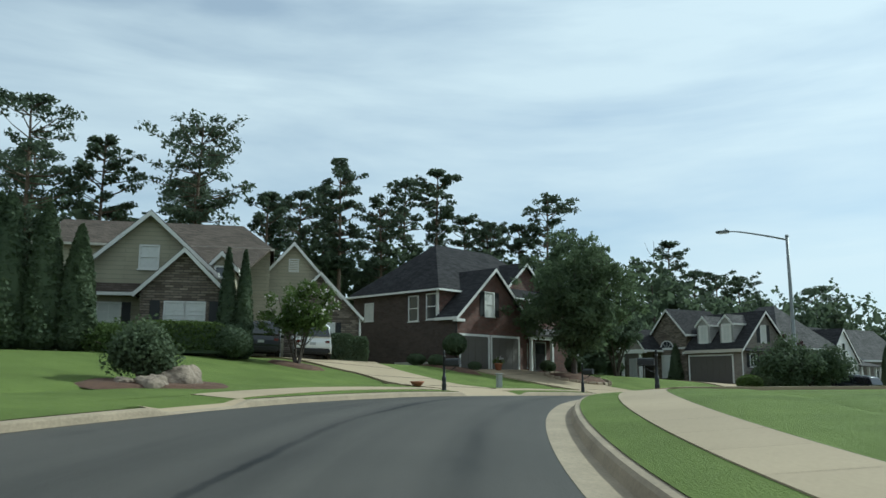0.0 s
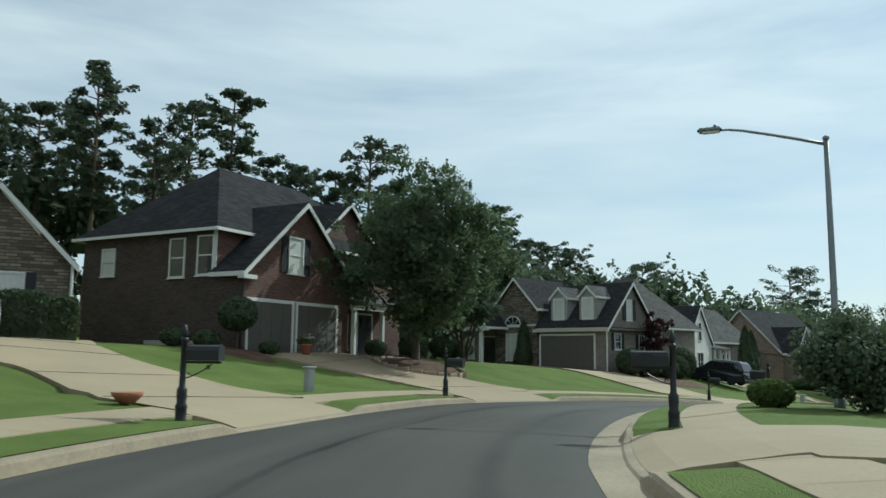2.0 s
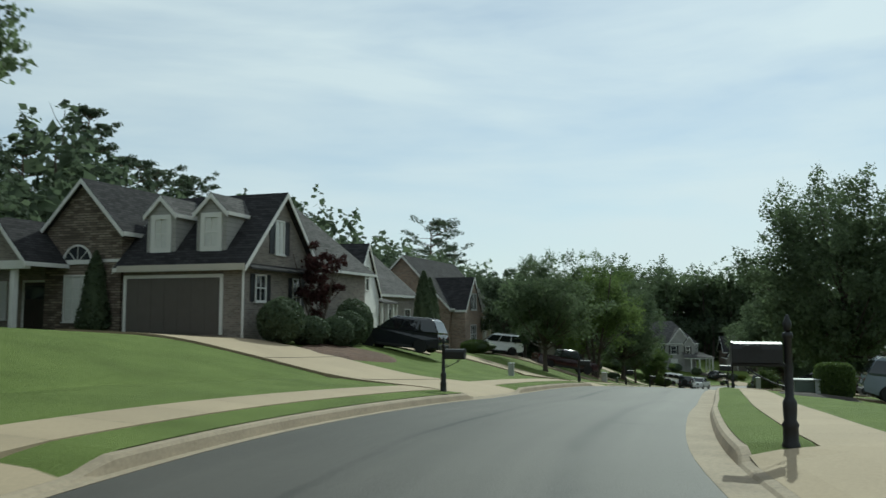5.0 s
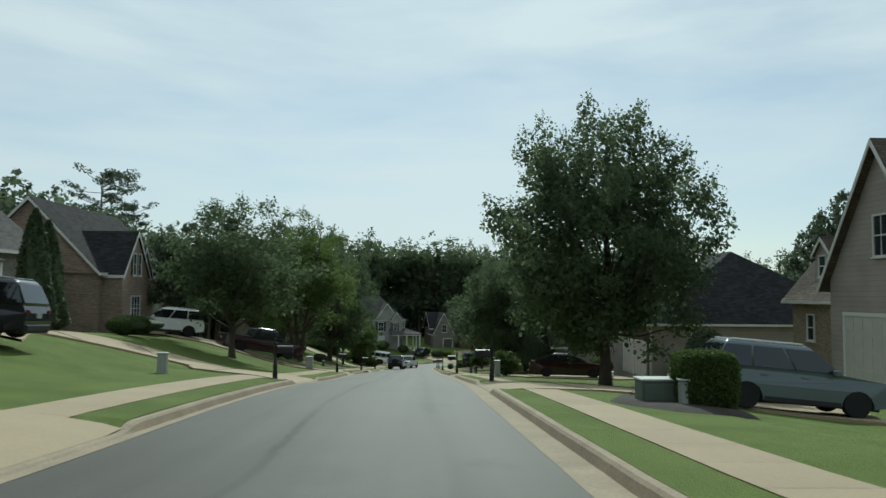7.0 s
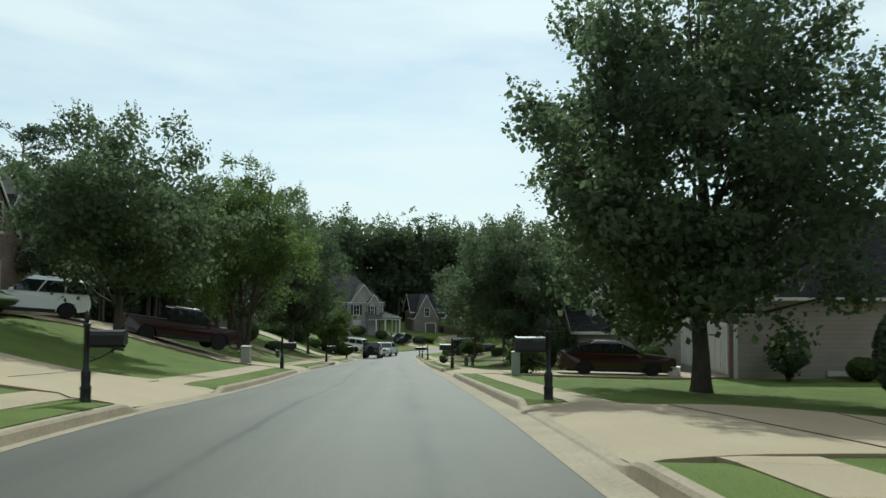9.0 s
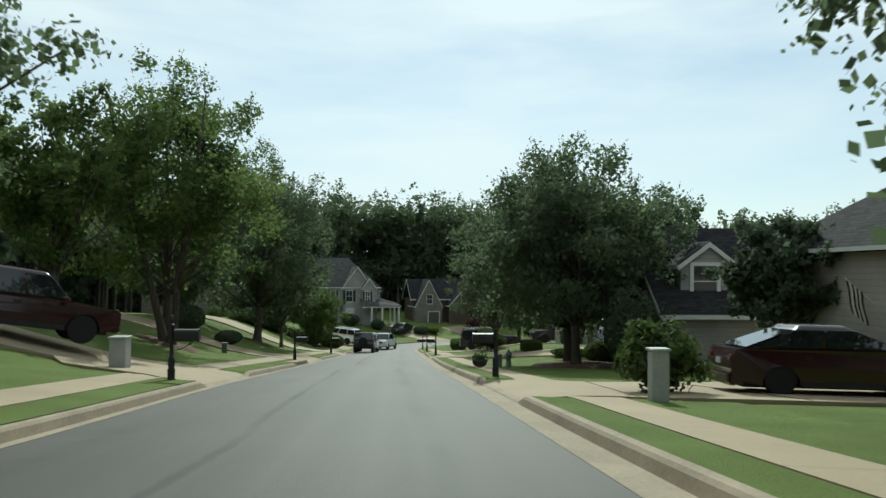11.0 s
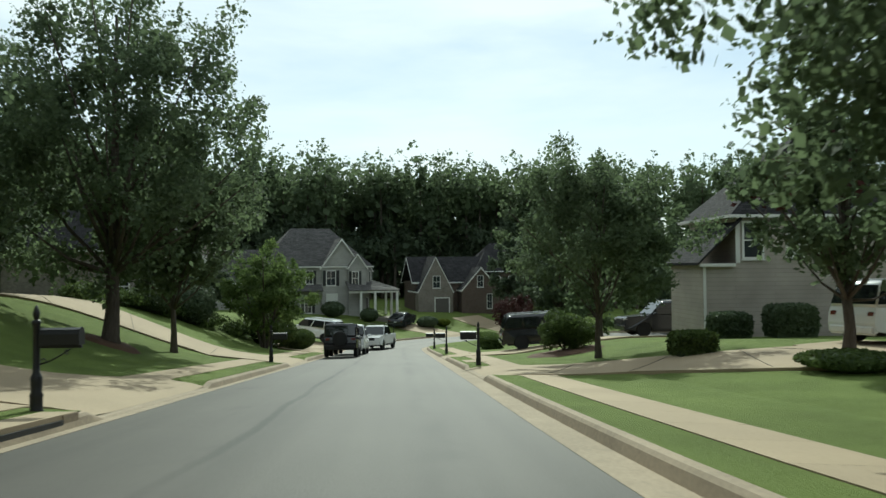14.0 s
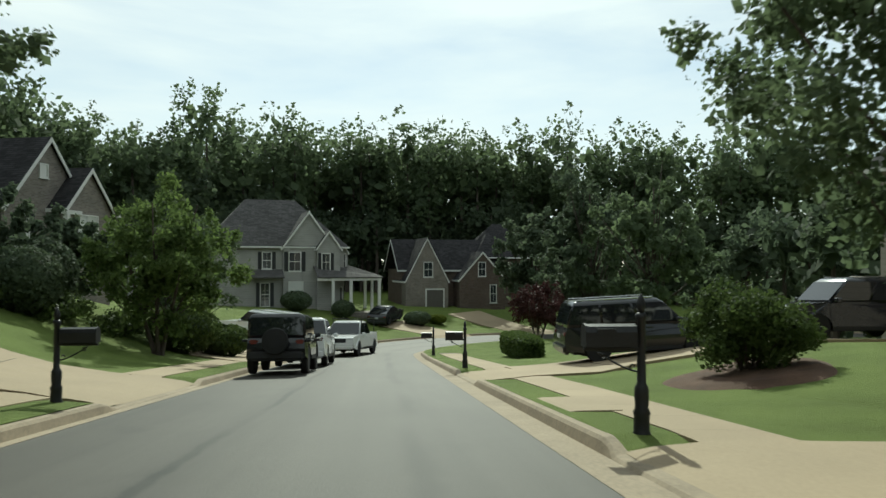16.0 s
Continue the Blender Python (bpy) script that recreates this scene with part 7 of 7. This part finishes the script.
house_flag(75.6, 62.0, -1.9, 120)


def bin_box(x, y, label):
    e = empty("planter_tub", pose(x, y, gz(x, y) + 0.02), label, "tub")
    part("tub", box(-0.28, 0.28, -0.22, 0.22, 0, 0.38, 0.04, 2), TRIM, e)
    part("lid", box(-0.3, 0.3, -0.24, 0.24, 0.38, 0.43, 0.02), TRIM, e)


bin_box(69.0, 60.6, "white plastic tub beside the garage door")

# hanging plant on the drive's edge: a low planter bowl
e_b = empty("planter_bowl", pose(-1.0, 31.6, gz(-1.0, 31.6) + 0.03), "small brown planter bowl on the lawn", "planter")
part("bowl", ring_solid([(0.12, 0), (0.26, 0.14), (0.28, 0.2), (0.2, 0.2)], 14), TERRACOTTA, e_b, smooth_faces=True)

# clipped and loose shrubs
shrub("topiary", 0.7, 47.7, "round clipped topiary on a short stem", "ball", (1.45, 1.45, 1.3), 1, HEDGE_DARK, 2600, 0.07, stem=0.75)
for i, (x, y, w, hh) in enumerate(((-0.4, 47.6, 1.0, 0.7), (1.9, 48.2, 0.8, 0.5), (-1.6, 48.6, 1.2, 0.7))):
    shrub("hedge_ball", x, y, "low dark rounded shrub beside the brick wall", "ball", (w, w, hh), 2 + i, HEDGE_DARK, 900, 0.06)
shrub("loose_shrub", -7.75, 20.9, "loose leafy shrub behind the boulders", "loose", (2.2, 2.0, 1.55), 5, HEDGE_DARK, 6500, 0.06)
shrub("hedge", -10.3, 31.6, "long clipped hedge with rounded ends below the windows", "box", (3.6, 1.5, 1.25), 6, HEDGE, 5200, 0.06, rot=25)
shrub("hedge", -8.5, 32.1, "dark clipped rounded hedge by the porch", "ball", (1.7, 1.6, 1.3), 7, HEDGE_DARK, 2400, 0.07)
shrub("hedge", -13.4, 30.6, "clipped rounded hedge below the window", "box", (2.4, 1.2, 1.0), 8, HEDGE, 2400, 0.07)
shrub("loose_shrub", -11.6, 28.4, "low loose green shrub on the lawn's edge", "loose", (2.6, 1.4, 0.9), 9, HEDGE, 2000, 0.07)
for i, (x, y, w, hh) in enumerate(((-15.6, 28.2, 2.3, 5.6), (-14.4, 28.6, 2.0, 5.3), (-16.7, 29.4, 2.4, 5.8), (-13.3, 28.9, 1.7, 4.6), (-18.0, 29.0, 2.6, 5.4))):
    shrub("arborvitae", x, y, "tall dark narrow evergreen beside the tan house", "cone", (w, w, hh), 10 + i, HEDGE_DARK, 4200, 0.10, group="evergreens beside the tan house", category="evergreen")
for i, (x, y, hh) in enumerate(((-8.95, 33.0, 4.5), (-8.3, 33.2, 4.5))):
    shrub("arborvitae", x, y, "slim dark evergreen beside the porch", "cone", (1.0, 1.0, hh), 20 + i, HEDGE_DARK, 2400, 0.08, group="evergreens by the porch", category="evergreen")
shrub("hedge", -5.6, 43.0, "dark clipped box hedge by the drive", "box", (1.6, 1.5, 1.45), 23, HEDGE_DARK, 2600, 0.07, rot=20)
shrub("hedge", -4.6, 43.4, "dark clipped box hedge by the brick wall", "box", (1.0, 1.4, 1.35), 24, HEDGE_DARK, 1800, 0.07, rot=20)
shrub("loose_shrub", 13.75, 30.7, "large dark loose shrub at the foot of the lamp", "loose", (3.1, 2.3, 1.95), 25, HEDGE_DARK, 12000, 0.065)
shrub("loose_shrub", 12.1, 31.9, "low green shrub by the footway", "ball", (1.0, 0.9, 0.6), 26, HEDGE, 1400, 0.06)
for i, (x, y, w, hh) in enumerate(((9.2, 56.0, 1.5, 1.15), (11.2, 58.2, 1.3, 1.1), (7.2, 55.3, 1.1, 0.8), (12.8, 60.0, 1.4, 0.9))):
    shrub("hedge_ball", x, y, "dark rounded shrub by the brick porch", "ball", (w, w, hh), 28 + i, HEDGE_DARK, 1500, 0.07, z=1.9)
for i, (x, y, w, hh) in enumerate(((25.9, 65.4, 1.9, 1.8), (27.6, 66.0, 1.7, 1.2), (29.4, 66.8, 1.6, 1.3), (30.8, 68.0, 1.8, 1.6), (32.4, 69.8, 1.9, 2.2))):
    shrub("hedge_ball", x, y, "dark rounded shrub beside the grey house", "ball", (w, w, hh), 34 + i, HEDGE_DARK, 2200, 0.08)
shrub("arborvitae", 21.0, 72.6, "dark narrow evergreen by the arched window", "cone", (1.5, 1.5, 3.4), 40, HEDGE_DARK, 3000, 0.09, category="evergreen")
for i, (x, y, hh) in enumerate(((42.3, 76.5, 4.3), (43.3, 77.1, 4.0))):
    shrub("arborvitae", x, y, "tall narrow dark evergreen by the driveway", "cone", (1.9, 1.9, hh + 0.6), 41 + i, HEDGE_DARK, 4200, 0.1, group="evergreens by the driveway", category="evergreen")
shrub("hedge_ball", 50.5, 80.5, "low rounded green hedge above the drive", "ball", (2.6, 1.6, 1.0), 44, HEDGE, 2200, 0.07)
shrub("hedge_ball", 54.0, 83.8, "low dark rounded hedge beside the truck", "ball", (4.2, 1.6, 1.0), 45, HEDGE_DARK, 3000, 0.07, rot=30)
shrub("hedge", 39.05, 49.65, "flat-topped clipped shrub, wider at the top", "box", (1.25, 1.15, 1.2), 46, HEDGE, 15000, 0.034, rot=-60)
shrub("hedge_ball", 56.4, 52.6, "tall dark rounded hedge before the beige wall", "ball", (2.6, 2.0, 2.6), 47, HEDGE_DARK, 3600, 0.08)
shrub("hedge_ball", 57.8, 52.4, "dark rounded hedge before the beige wall", "ball", (2.0, 1.8, 2.2), 48, HEDGE_DARK, 2600, 0.08)
shrub("loose_shrub", 69.0, 56.2, "dark loose shrub against the beige wall", "loose", (1.7, 1.6, 1.9), 49, HEDGE_DARK, 2600, 0.08)
shrub("hedge_ball", 70.5, 53.6, "low green rounded shrub against the beige wall", "ball", (1.8, 1.2, 0.9), 50, HEDGE, 1500, 0.07)
shrub("loose_shrub", 66.2, 66.2, "loose grey-green shrub by the footway", "loose", (2.0, 1.8, 1.5), 51, HEDGE, 2400, 0.08)
shrub("hedge_ball", 74.4, 62.8, "rounded green shrub beside the garage", "ball", (2.2, 1.6, 1.3), 52, HEDGE, 2000, 0.07)
shrub("hedge_ball", 83.2, 95.8, "dark rounded hedge above the driveway", "ball", (2.4, 2.0, 1.5), 53, HEDGE_DARK, 2600, 0.08)
shrub("hedge_ball", 85.4, 94.6, "low dark rounded shrub on the bank", "ball", (1.8, 1.4, 0.8), 54, HEDGE_DARK, 1600, 0.07)
for i, (x, y, w, hh) in enumerate(((87.5, 73.2, 1.6, 1.1), (89.6, 74.0, 1.5, 1.0), (91.5, 74.6, 1.4, 0.9), (95.2, 77.2, 2.4, 0.42))):
    shrub("hedge_ball", x, y, "rounded grey-green shrub behind the mulch bed", "ball", (w, w, hh), 55 + i, HEDGE, 1600, 0.07)
shrub("hedge", 99.95, 81.45, "clipped box hedge with a flat top", "box", (1.4, 1.0, 0.72), 60, HEDGE, 3000, 0.06, rot=-55)
for i, (x, y, w, hh) in enumerate(((108.6, 81.4, 1.6, 1.0), (109.6, 79.2, 2.0, 1.3), (110.8, 76.4, 1.8, 0.9))):
    shrub("hedge", x, y, "dark clipped hedge against the beige house", "box", (w, 1.4, hh), 61 + i, HEDGE_DARK, 2400, 0.08, rot=-60)
shrub("loose_shrub", 108.2, 88.1, "large loose fountain-shaped shrub in a mulch bed", "loose", (2.4, 2.3, 1.8), 66, HEDGE, 13000, 0.05)
shrub("hedge", 124.6, 98.7, "loose green hedge along the footway", "box", (4.6, 1.3, 1.0), 68, HEDGE, 3600, 0.08, rot=32)
for i, s in enumerate((150, 153, 156, 159, 162)):
    x, y = at_road(s + 5, -float(left_edge(s)) - 4.6 - (165 - s) * 0.42)
    shrub("ground_cover", x, y, "low spreading evergreen ground cover on the bank", "loose", (3.6, 1.7, 0.55), 70 + i, HEDGE, 2200, 0.08, rot=25, group="ground cover on the bank")
for i, (x, y, w, hh) in enumerate(((118.6, 110.2, 2.4, 1.4), (116.4, 110.4, 3.0, 1.9), (109.2, 110.6, 2.6, 2.2), (111.4, 112.4, 2.4, 2.6), (106.2, 110.4, 2.8, 1.5), (121.6, 112.4, 1.8, 1.0))):
    shrub("hedge_ball", x, y, "dark rounded shrub on the planted bank", "ball", (w, w, hh), 80 + i, HEDGE if i < 2 else HEDGE_DARK, 2400, 0.09)
for i, (x, y, w, hh) in enumerate(((146.0, 126.0, 2.6, 1.6), (148.8, 123.2, 2.0, 1.4), (153.6, 118.6, 2.4, 1.2), (156.0, 117.8, 1.6, 0.8))):
    shrub("hedge_ball", x, y, "rounded shrub before the porch of the grey house", "ball", (w, w, hh), 90 + i, HEDGE_GOLD if i == 3 else HEDGE_DARK, 1600, 0.1)
shrub("hedge_ball", 80.9, 70.3, "tall dark rounded evergreen beside the grey house", "ball", (2.2, 2.0, 3.2), 101, HEDGE_DARK, 3600, 0.08)
shrub("loose_shrub", 83.4, 69.8, "dark loose shrub under the paired trees", "loose", (2.6, 2.2, 2.4), 102, HEDGE_DARK, 3600, 0.08)


# ---- paving: driveways, footway slabs, drain inlet ----
def ribbon(name, pts, lift, mat, label, category, step=0.6, follow=None):
    """A paved strip draped on the ground. pts: (x, y, half width)."""
    P = [np.array(p, float) for p in pts]
    ext = [2 * P[0] - P[1]] + P + [2 * P[-1] - P[-2]]
    line = []
    for i in range(1, len(ext) - 2):
        p0, p1, p2, p3 = ext[i - 1:i + 3]
        k = max(2, int(np.hypot(*(p2 - p1)[:2]) / step))
        for u in np.arange(k) / k:
            line.append(0.5 * (2 * p1 + (p2 - p0) * u + (2 * p0 - 5 * p1 + 4 * p2 - p3) * u * u + (3 * p1 - p0 - 3 * p2 + p3) * u ** 3))
    line.append(P[-1])
    line = np.array(line)
    t = np.gradient(line[:, :2], axis=0)
    t /= np.linalg.norm(t, axis=1)[:, None]
    nrm = np.stack([t[:, 1], -t[:, 0]], 1)
    w = np.array([-1, -0.999, -0.75, -0.5, -0.25, 0, 0.25, 0.5, 0.75, 0.999, 1])
    xy = line[:, None, :2] + nrm[:, None, :] * (w[None, :, None] * line[:, None, 2:3])
    if follow:                   # the first rows run along the kerb
        edge, side = follow
        run = np.r_[0, np.cumsum(np.hypot(*np.diff(line[:, :2], axis=0).T))]
        for i in np.nonzero(run < 1.5)[0]:
            sv = to_road(xy[i, :, 0], xy[i, :, 1])[0]
            xy[i, :, 0], xy[i, :, 1] = along(sv, side * (edge(sv) + 0.1 + run[i]))
        for i in np.nonzero((run >= 1.5) & (run < 7))[0]:      # no row swings back over the kerb
            sv, dv = to_road(xy[i, :, 0], xy[i, :, 1])[:2]
            out = np.maximum(side * dv - edge(sv), 1.6)
            xy[i, :, 0], xy[i, :, 1] = along(sv, side * (edge(sv) + out))
    z = ground(xy[..., 0].ravel(), xy[..., 1].ravel()).reshape(xy.shape[:2])
    run = np.r_[0, np.cumsum(np.hypot(*np.diff(line[:, :2], axis=0).T))]
    z += (lift if category == "joint" else 0.024 + (lift - 0.024) * np.clip(run / 1.2, 0, 1)[:, None])
    if category != "joint":
        z[0] -= 0.03
    z[:, 0] -= 0.2
    z[:, -1] -= 0.2
    v = np.concatenate([xy, z[..., None]], -1).reshape(-1, 3)
    k = len(w)
    faces = [(i * k + j, i * k + j + 1, (i + 1) * k + j + 1, (i + 1) * k + j) for i in range(len(line) - 1) for j in range(k - 1)]
    ob = new(name, mesh_of(name, v, faces, mat))
    return tagged(ob, label, category, kind="structure")


def driveway(name, s0, s1, side, pts, label="pale concrete driveway rising from the street"):
    """From the lowered kerb between s0 and s1, flaring over the verge, then along pts (x, y, half width)."""
    edge = left_edge if side < 0 else right_edge
    sm, hw = (s0 + s1) / 2, (s1 - s0) / 2
    out = (0.1, 0.7, 1.4)
    start = [(*at_road(sm, side * (float(edge(sm)) + o)), hw + 0.12) for i, o in enumerate(out)]
    ribbon(name, start + list(pts), 0.05, CONCRETE, label, "driveway", follow=(edge, side))
    for q, p in zip(pts, list(pts)[1:]):
        joint(q, p)


def joint(q, p):
    """A tooled joint across a driveway."""
    d = np.array(p[:2]) - np.array(q[:2])
    d = d / np.hypot(*d)
    n = np.array([d[1], -d[0]])
    c, hw = np.array(q[:2]), q[2]
    ribbon("joint", [(*(c - n * hw * 0.97), 0.011), (*c, 0.011), (*(c + n * hw * 0.97), 0.011)], 0.062, JOINT, "thin dirt-filled joint across the driveway", "joint")


driveway("driveway_1", 29.0, 33.8, -1, [(0.4, 34.2, 2.6), (-1.9, 37.0, 2.4), (-4.4, 39.0, 2.8), (-6.4, 41.2, 3.4), (-7.2, 43.8, 3.4)])
driveway("driveway_2", 40.9, 46.2, -1, [(9.4, 46.6, 2.9), (7.4, 48.6, 3.0), (5.0, 50.0, 3.4), (3.4, 50.9, 3.4)])
driveway("driveway_3", 61.0, 66.4, -1, [(26.2, 57.6, 2.9), (24.6, 61.4, 2.9), (22.2, 65.0, 3.0), (21.4, 67.4, 3.2), (22.6, 69.0, 3.0)])
driveway("driveway_4", 83.4, 89.6, -1, [(47.4, 70.8, 2.3), (45.6, 73.6, 2.1), (42.4, 75.2, 2.1), (39.4, 75.6, 2.2), (36.0, 72.0, 2.4)])
driveway("driveway_5", 106.0, 111.5, -1, [(66.2, 82.0, 2.3), (63.2, 84.2, 2.3), (59.6, 85.8, 2.6), (56.2, 86.0, 2.6)])
driveway("driveway_6", 128.0, 134.5, -1, [(84.2, 92.4, 2.2), (81.8, 95.0, 2.0), (78.0, 97.2, 2.2), (74.0, 97.6, 2.6), (70.0, 95.6, 2.6)])
driveway("driveway_7", 148.4, 154.4, -1, [(102.6, 102.8, 2.6), (100.4, 105.6, 2.6), (97.6, 108.0, 3.0), (94.6, 109.6, 3.6)])
driveway("driveway_8", 166.5, 170.5, -1, [(122.6, 113.0, 1.7), (126.4, 115.6, 1.9), (130.6, 118.2, 2.4)])
driveway("driveway_9", 24.9, 28.9, 1, [(8.4, 23.2, 1.7), (11.4, 21.6, 1.7), (20.0, 17.0, 2.2)])
driveway("driveway_10", 44.6, 48.7, 1, [(18.6, 38.2, 2.0), (21.6, 35.4, 2.0), (27.0, 31.0, 2.4)])
driveway("driveway_11", 76.9, 83.4, 1, [(46.6, 55.3, 3.2), (47.8, 53.4, 4.2), (48.4, 50.8, 5.0), (49.0, 47.0, 5.2)])
driveway("driveway_12", 101.0, 106.5, 1, [(66.6, 67.3, 2.6), (67.8, 65.0, 2.7), (70.2, 62.2, 3.0), (72.6, 60.2, 3.2)])
driveway("driveway_13", 136.5, 142.2, 1, [(97.6, 84.8, 2.6), (98.0, 82.3, 2.1), (97.8, 79.5, 2.4), (98.6, 76.6, 3.1), (102.4, 74.4, 3.0)])
driveway("driveway_14", 153.9, 158.2, 1, [(115.0, 93.0, 2.4), (117.2, 89.6, 2.6), (119.4, 86.0, 2.8)])
ribbon("driveway_15", [(150.5, 113.6, 2.2), (151.6, 117.0, 2.0), (152.0, 120.2, 2.2)], 0.05, CONCRETE, "pale concrete driveway by the bend", "driveway")
ribbon("driveway_16", [(158.5, 109.0, 2.4), (160.6, 113.0, 2.0), (162.4, 118.0, 2.2)], 0.05, CONCRETE, "pale concrete driveway to the dark grey house", "driveway")


def slabs(name, s0, s1, edge, side, walk_off, piece=1.52):
    """A footway of separate concrete slabs on a dirt-filled bed."""
    lo, hi = walk_off
    cols = [lambda s, o=o: side * (edge(s) + o + walk_shift(s, side)) for o in (lo + 0.01, (lo + hi) / 2, hi - 0.01)][::side]
    base = strip(name, s0, s1, 0.5, cols, JOINT, lambda s, d, j, road: ground_sd(s, d, road) + 0.005, label="pale concrete footway of tooled slabs", category="sidewalk")
    # dark strip paints in the grass edge's shadow along with the bare soil
    for k, o in enumerate((hi - 0.005,)):
        strip("trim_" + str(k + 1), s0, s1, 0.5, [lambda s, o=o: side * (edge(s) + o + walk_shift(s, side)), lambda s, o=o: side * (edge(s) + o + 0.03 + walk_shift(s, side))][::side], JOINT, lambda s, d, j, road: ground_sd(s, d, road) + 0.024, label="dark strip of soil and painted grass-edge shadow along the footway", category="edging")
    n = int((s1 - s0) / piece)
    for i in range(n):
        a, b = s0 + i * piece + 0.006, s0 + (i + 1) * piece - 0.006
        ss = np.array([a, (a + b) / 2, b])
        road = np.interp(ss, RS, RL[:, 2])
        v = []
        for o in (lo, (lo + hi) / 2, hi):
            d = side * (edge(ss) + o + walk_shift(ss, side))
            x, y = along(ss, d)
            z = ground_sd(ss, d, road) + 0.03
            v += list(zip(x, y, z))
        for o in (lo, hi):
            d = side * (edge(ss) + o + walk_shift(ss, side))
            x, y = along(ss, d)
            v += list(zip(x, y, ground_sd(ss, d, road) - 0.08))
        f = [(r * 3 + c, r * 3 + c + 1, r * 3 + c + 4, r * 3 + c + 3) for r in range(2) for c in range(2)]
        f += [(0, 1, 10, 9), (1, 2, 11, 10), (6, 7, 13, 12), (7, 8, 14, 13)]
        if side < 0:
            f = [q[::-1] for q in f]
        ob = new("slab", mesh_of("slab", v, f, CONCRETE))
        ob.parent = base


slabs("sidewalk_1", 16.6, 190, left_edge, -1, WALK_L)
slabs("sidewalk_2", -24, 178, right_edge, 1, WALK_R)
strip("paving_2", 13.9, 16.75, 0.25, [lambda s: -left_edge(s) - 0.32, lambda s: -left_edge(s) - 0.1], CONCRETE, lambda s, d, j, road: np.where(j == 0, ground_sd(s, d, road) + 0.02, road + kerb_height(s, L_DRIVES) - 0.01), label="low concrete apron between kerb and lawn", category="paving")
strip("lawn_edge_3", S0, 16.7, 0.25, [lambda s: -left_edge(s) - 1.5, lambda s: -left_edge(s) - WALK_L[0], lambda s: -left_edge(s) - 0.29], GRASS, lambda s, d, j, road: ground_sd(s, d, road) + 0.014, label="mown lawn running to the kerb", category="lawn")
strip("lawn_edge_4", 190, S1, 0.5, [lambda s: -left_edge(s) - WALK_L[1] - 0.2, lambda s: -left_edge(s) - WALK_L[0] + 0.1], GRASS, lambda s, d, j, road: ground_sd(s, d, road) + 0.014, label="mown lawn running to the kerb", category="lawn")
strip("lawn_edge_5", 178, S1, 0.5, [lambda s: right_edge(s) + WALK_R[0] - 0.1, lambda s: right_edge(s) + WALK_R[1] + 0.2], GRASS, lambda s, d, j, road: ground_sd(s, d, road) + 0.014, label="mown lawn running to the kerb", category="lawn")
strip("lawn_edge_6", S0, -24, 0.5, [lambda s: right_edge(s) + WALK_R[0] - 0.1, lambda s: right_edge(s) + WALK_R[1] + 0.2], GRASS, lambda s, d, j, road: ground_sd(s, d, road) + 0.014, label="mown lawn running to the kerb", category="lawn")


def crossing(name, s0, s1, edge, side):
    """A concrete patch from kerb to footway across the verge."""
    sm = (s0 + s1) / 2
    ribbon(name, [(*at_road(sm, side * (float(edge(sm)) + o)), (s1 - s0) / 2) for o in (0.15, 0.6, 1.0)], 0.05, CONCRETE, "pale concrete patch across the grass verge", "paving")


crossing("paving_1", 145.3, 147.6, right_edge, 1)
# storm drain inlet in the kerb
def inlet(s0, s1):
    base = empty("storm_drain", pose(*at_road((s0 + s1) / 2, -float(left_edge(s0)) - 0.3), 0), "concrete storm drain inlet with a black block for its shaded throat", "storm drain")
    inv = base.matrix_basis.inverted()
    # the throat is a solid black block standing for the hollow's shade
    for name, a, b, d0, d1, z0, z1, mat in (("top_slab", s0 - 0.5, s1 + 0.5, 0.0, 1.15, 0.135, 0.2, CONCRETE), ("throat", s0, s1, -0.02, 0.1, -0.02, 0.13, PLASTIC), ("cheek", s0 - 0.5, s0, -0.015, 0.2, -0.02, 0.19, KERB), ("cheek", s1, s1 + 0.5, -0.015, 0.2, -0.02, 0.19, KERB)):
        bm = bmesh.new()
        q = []
        for s, dd in ((a, d0), (b, d0), (b, d1), (a, d1)):
            x, y = at_road(s, -float(left_edge(s)) - dd)
            r = float(np.interp(s, RS, RL[:, 2]))
            q.append((x, y, r))
        lo = [bm.verts.new(inv @ Vector((p[0], p[1], p[2] + z0))) for p in q]
        hi = [bm.verts.new(inv @ Vector((p[0], p[1], p[2] + z1))) for p in q]
        bm.faces.new(lo)
        bm.faces.new(hi[::-1])
        for k in range(4):
            bm.faces.new((lo[k], lo[(k + 1) % 4], hi[(k + 1) % 4], hi[k]))
        part(name, bm, mat, base)


inlet(123.4, 126.6)
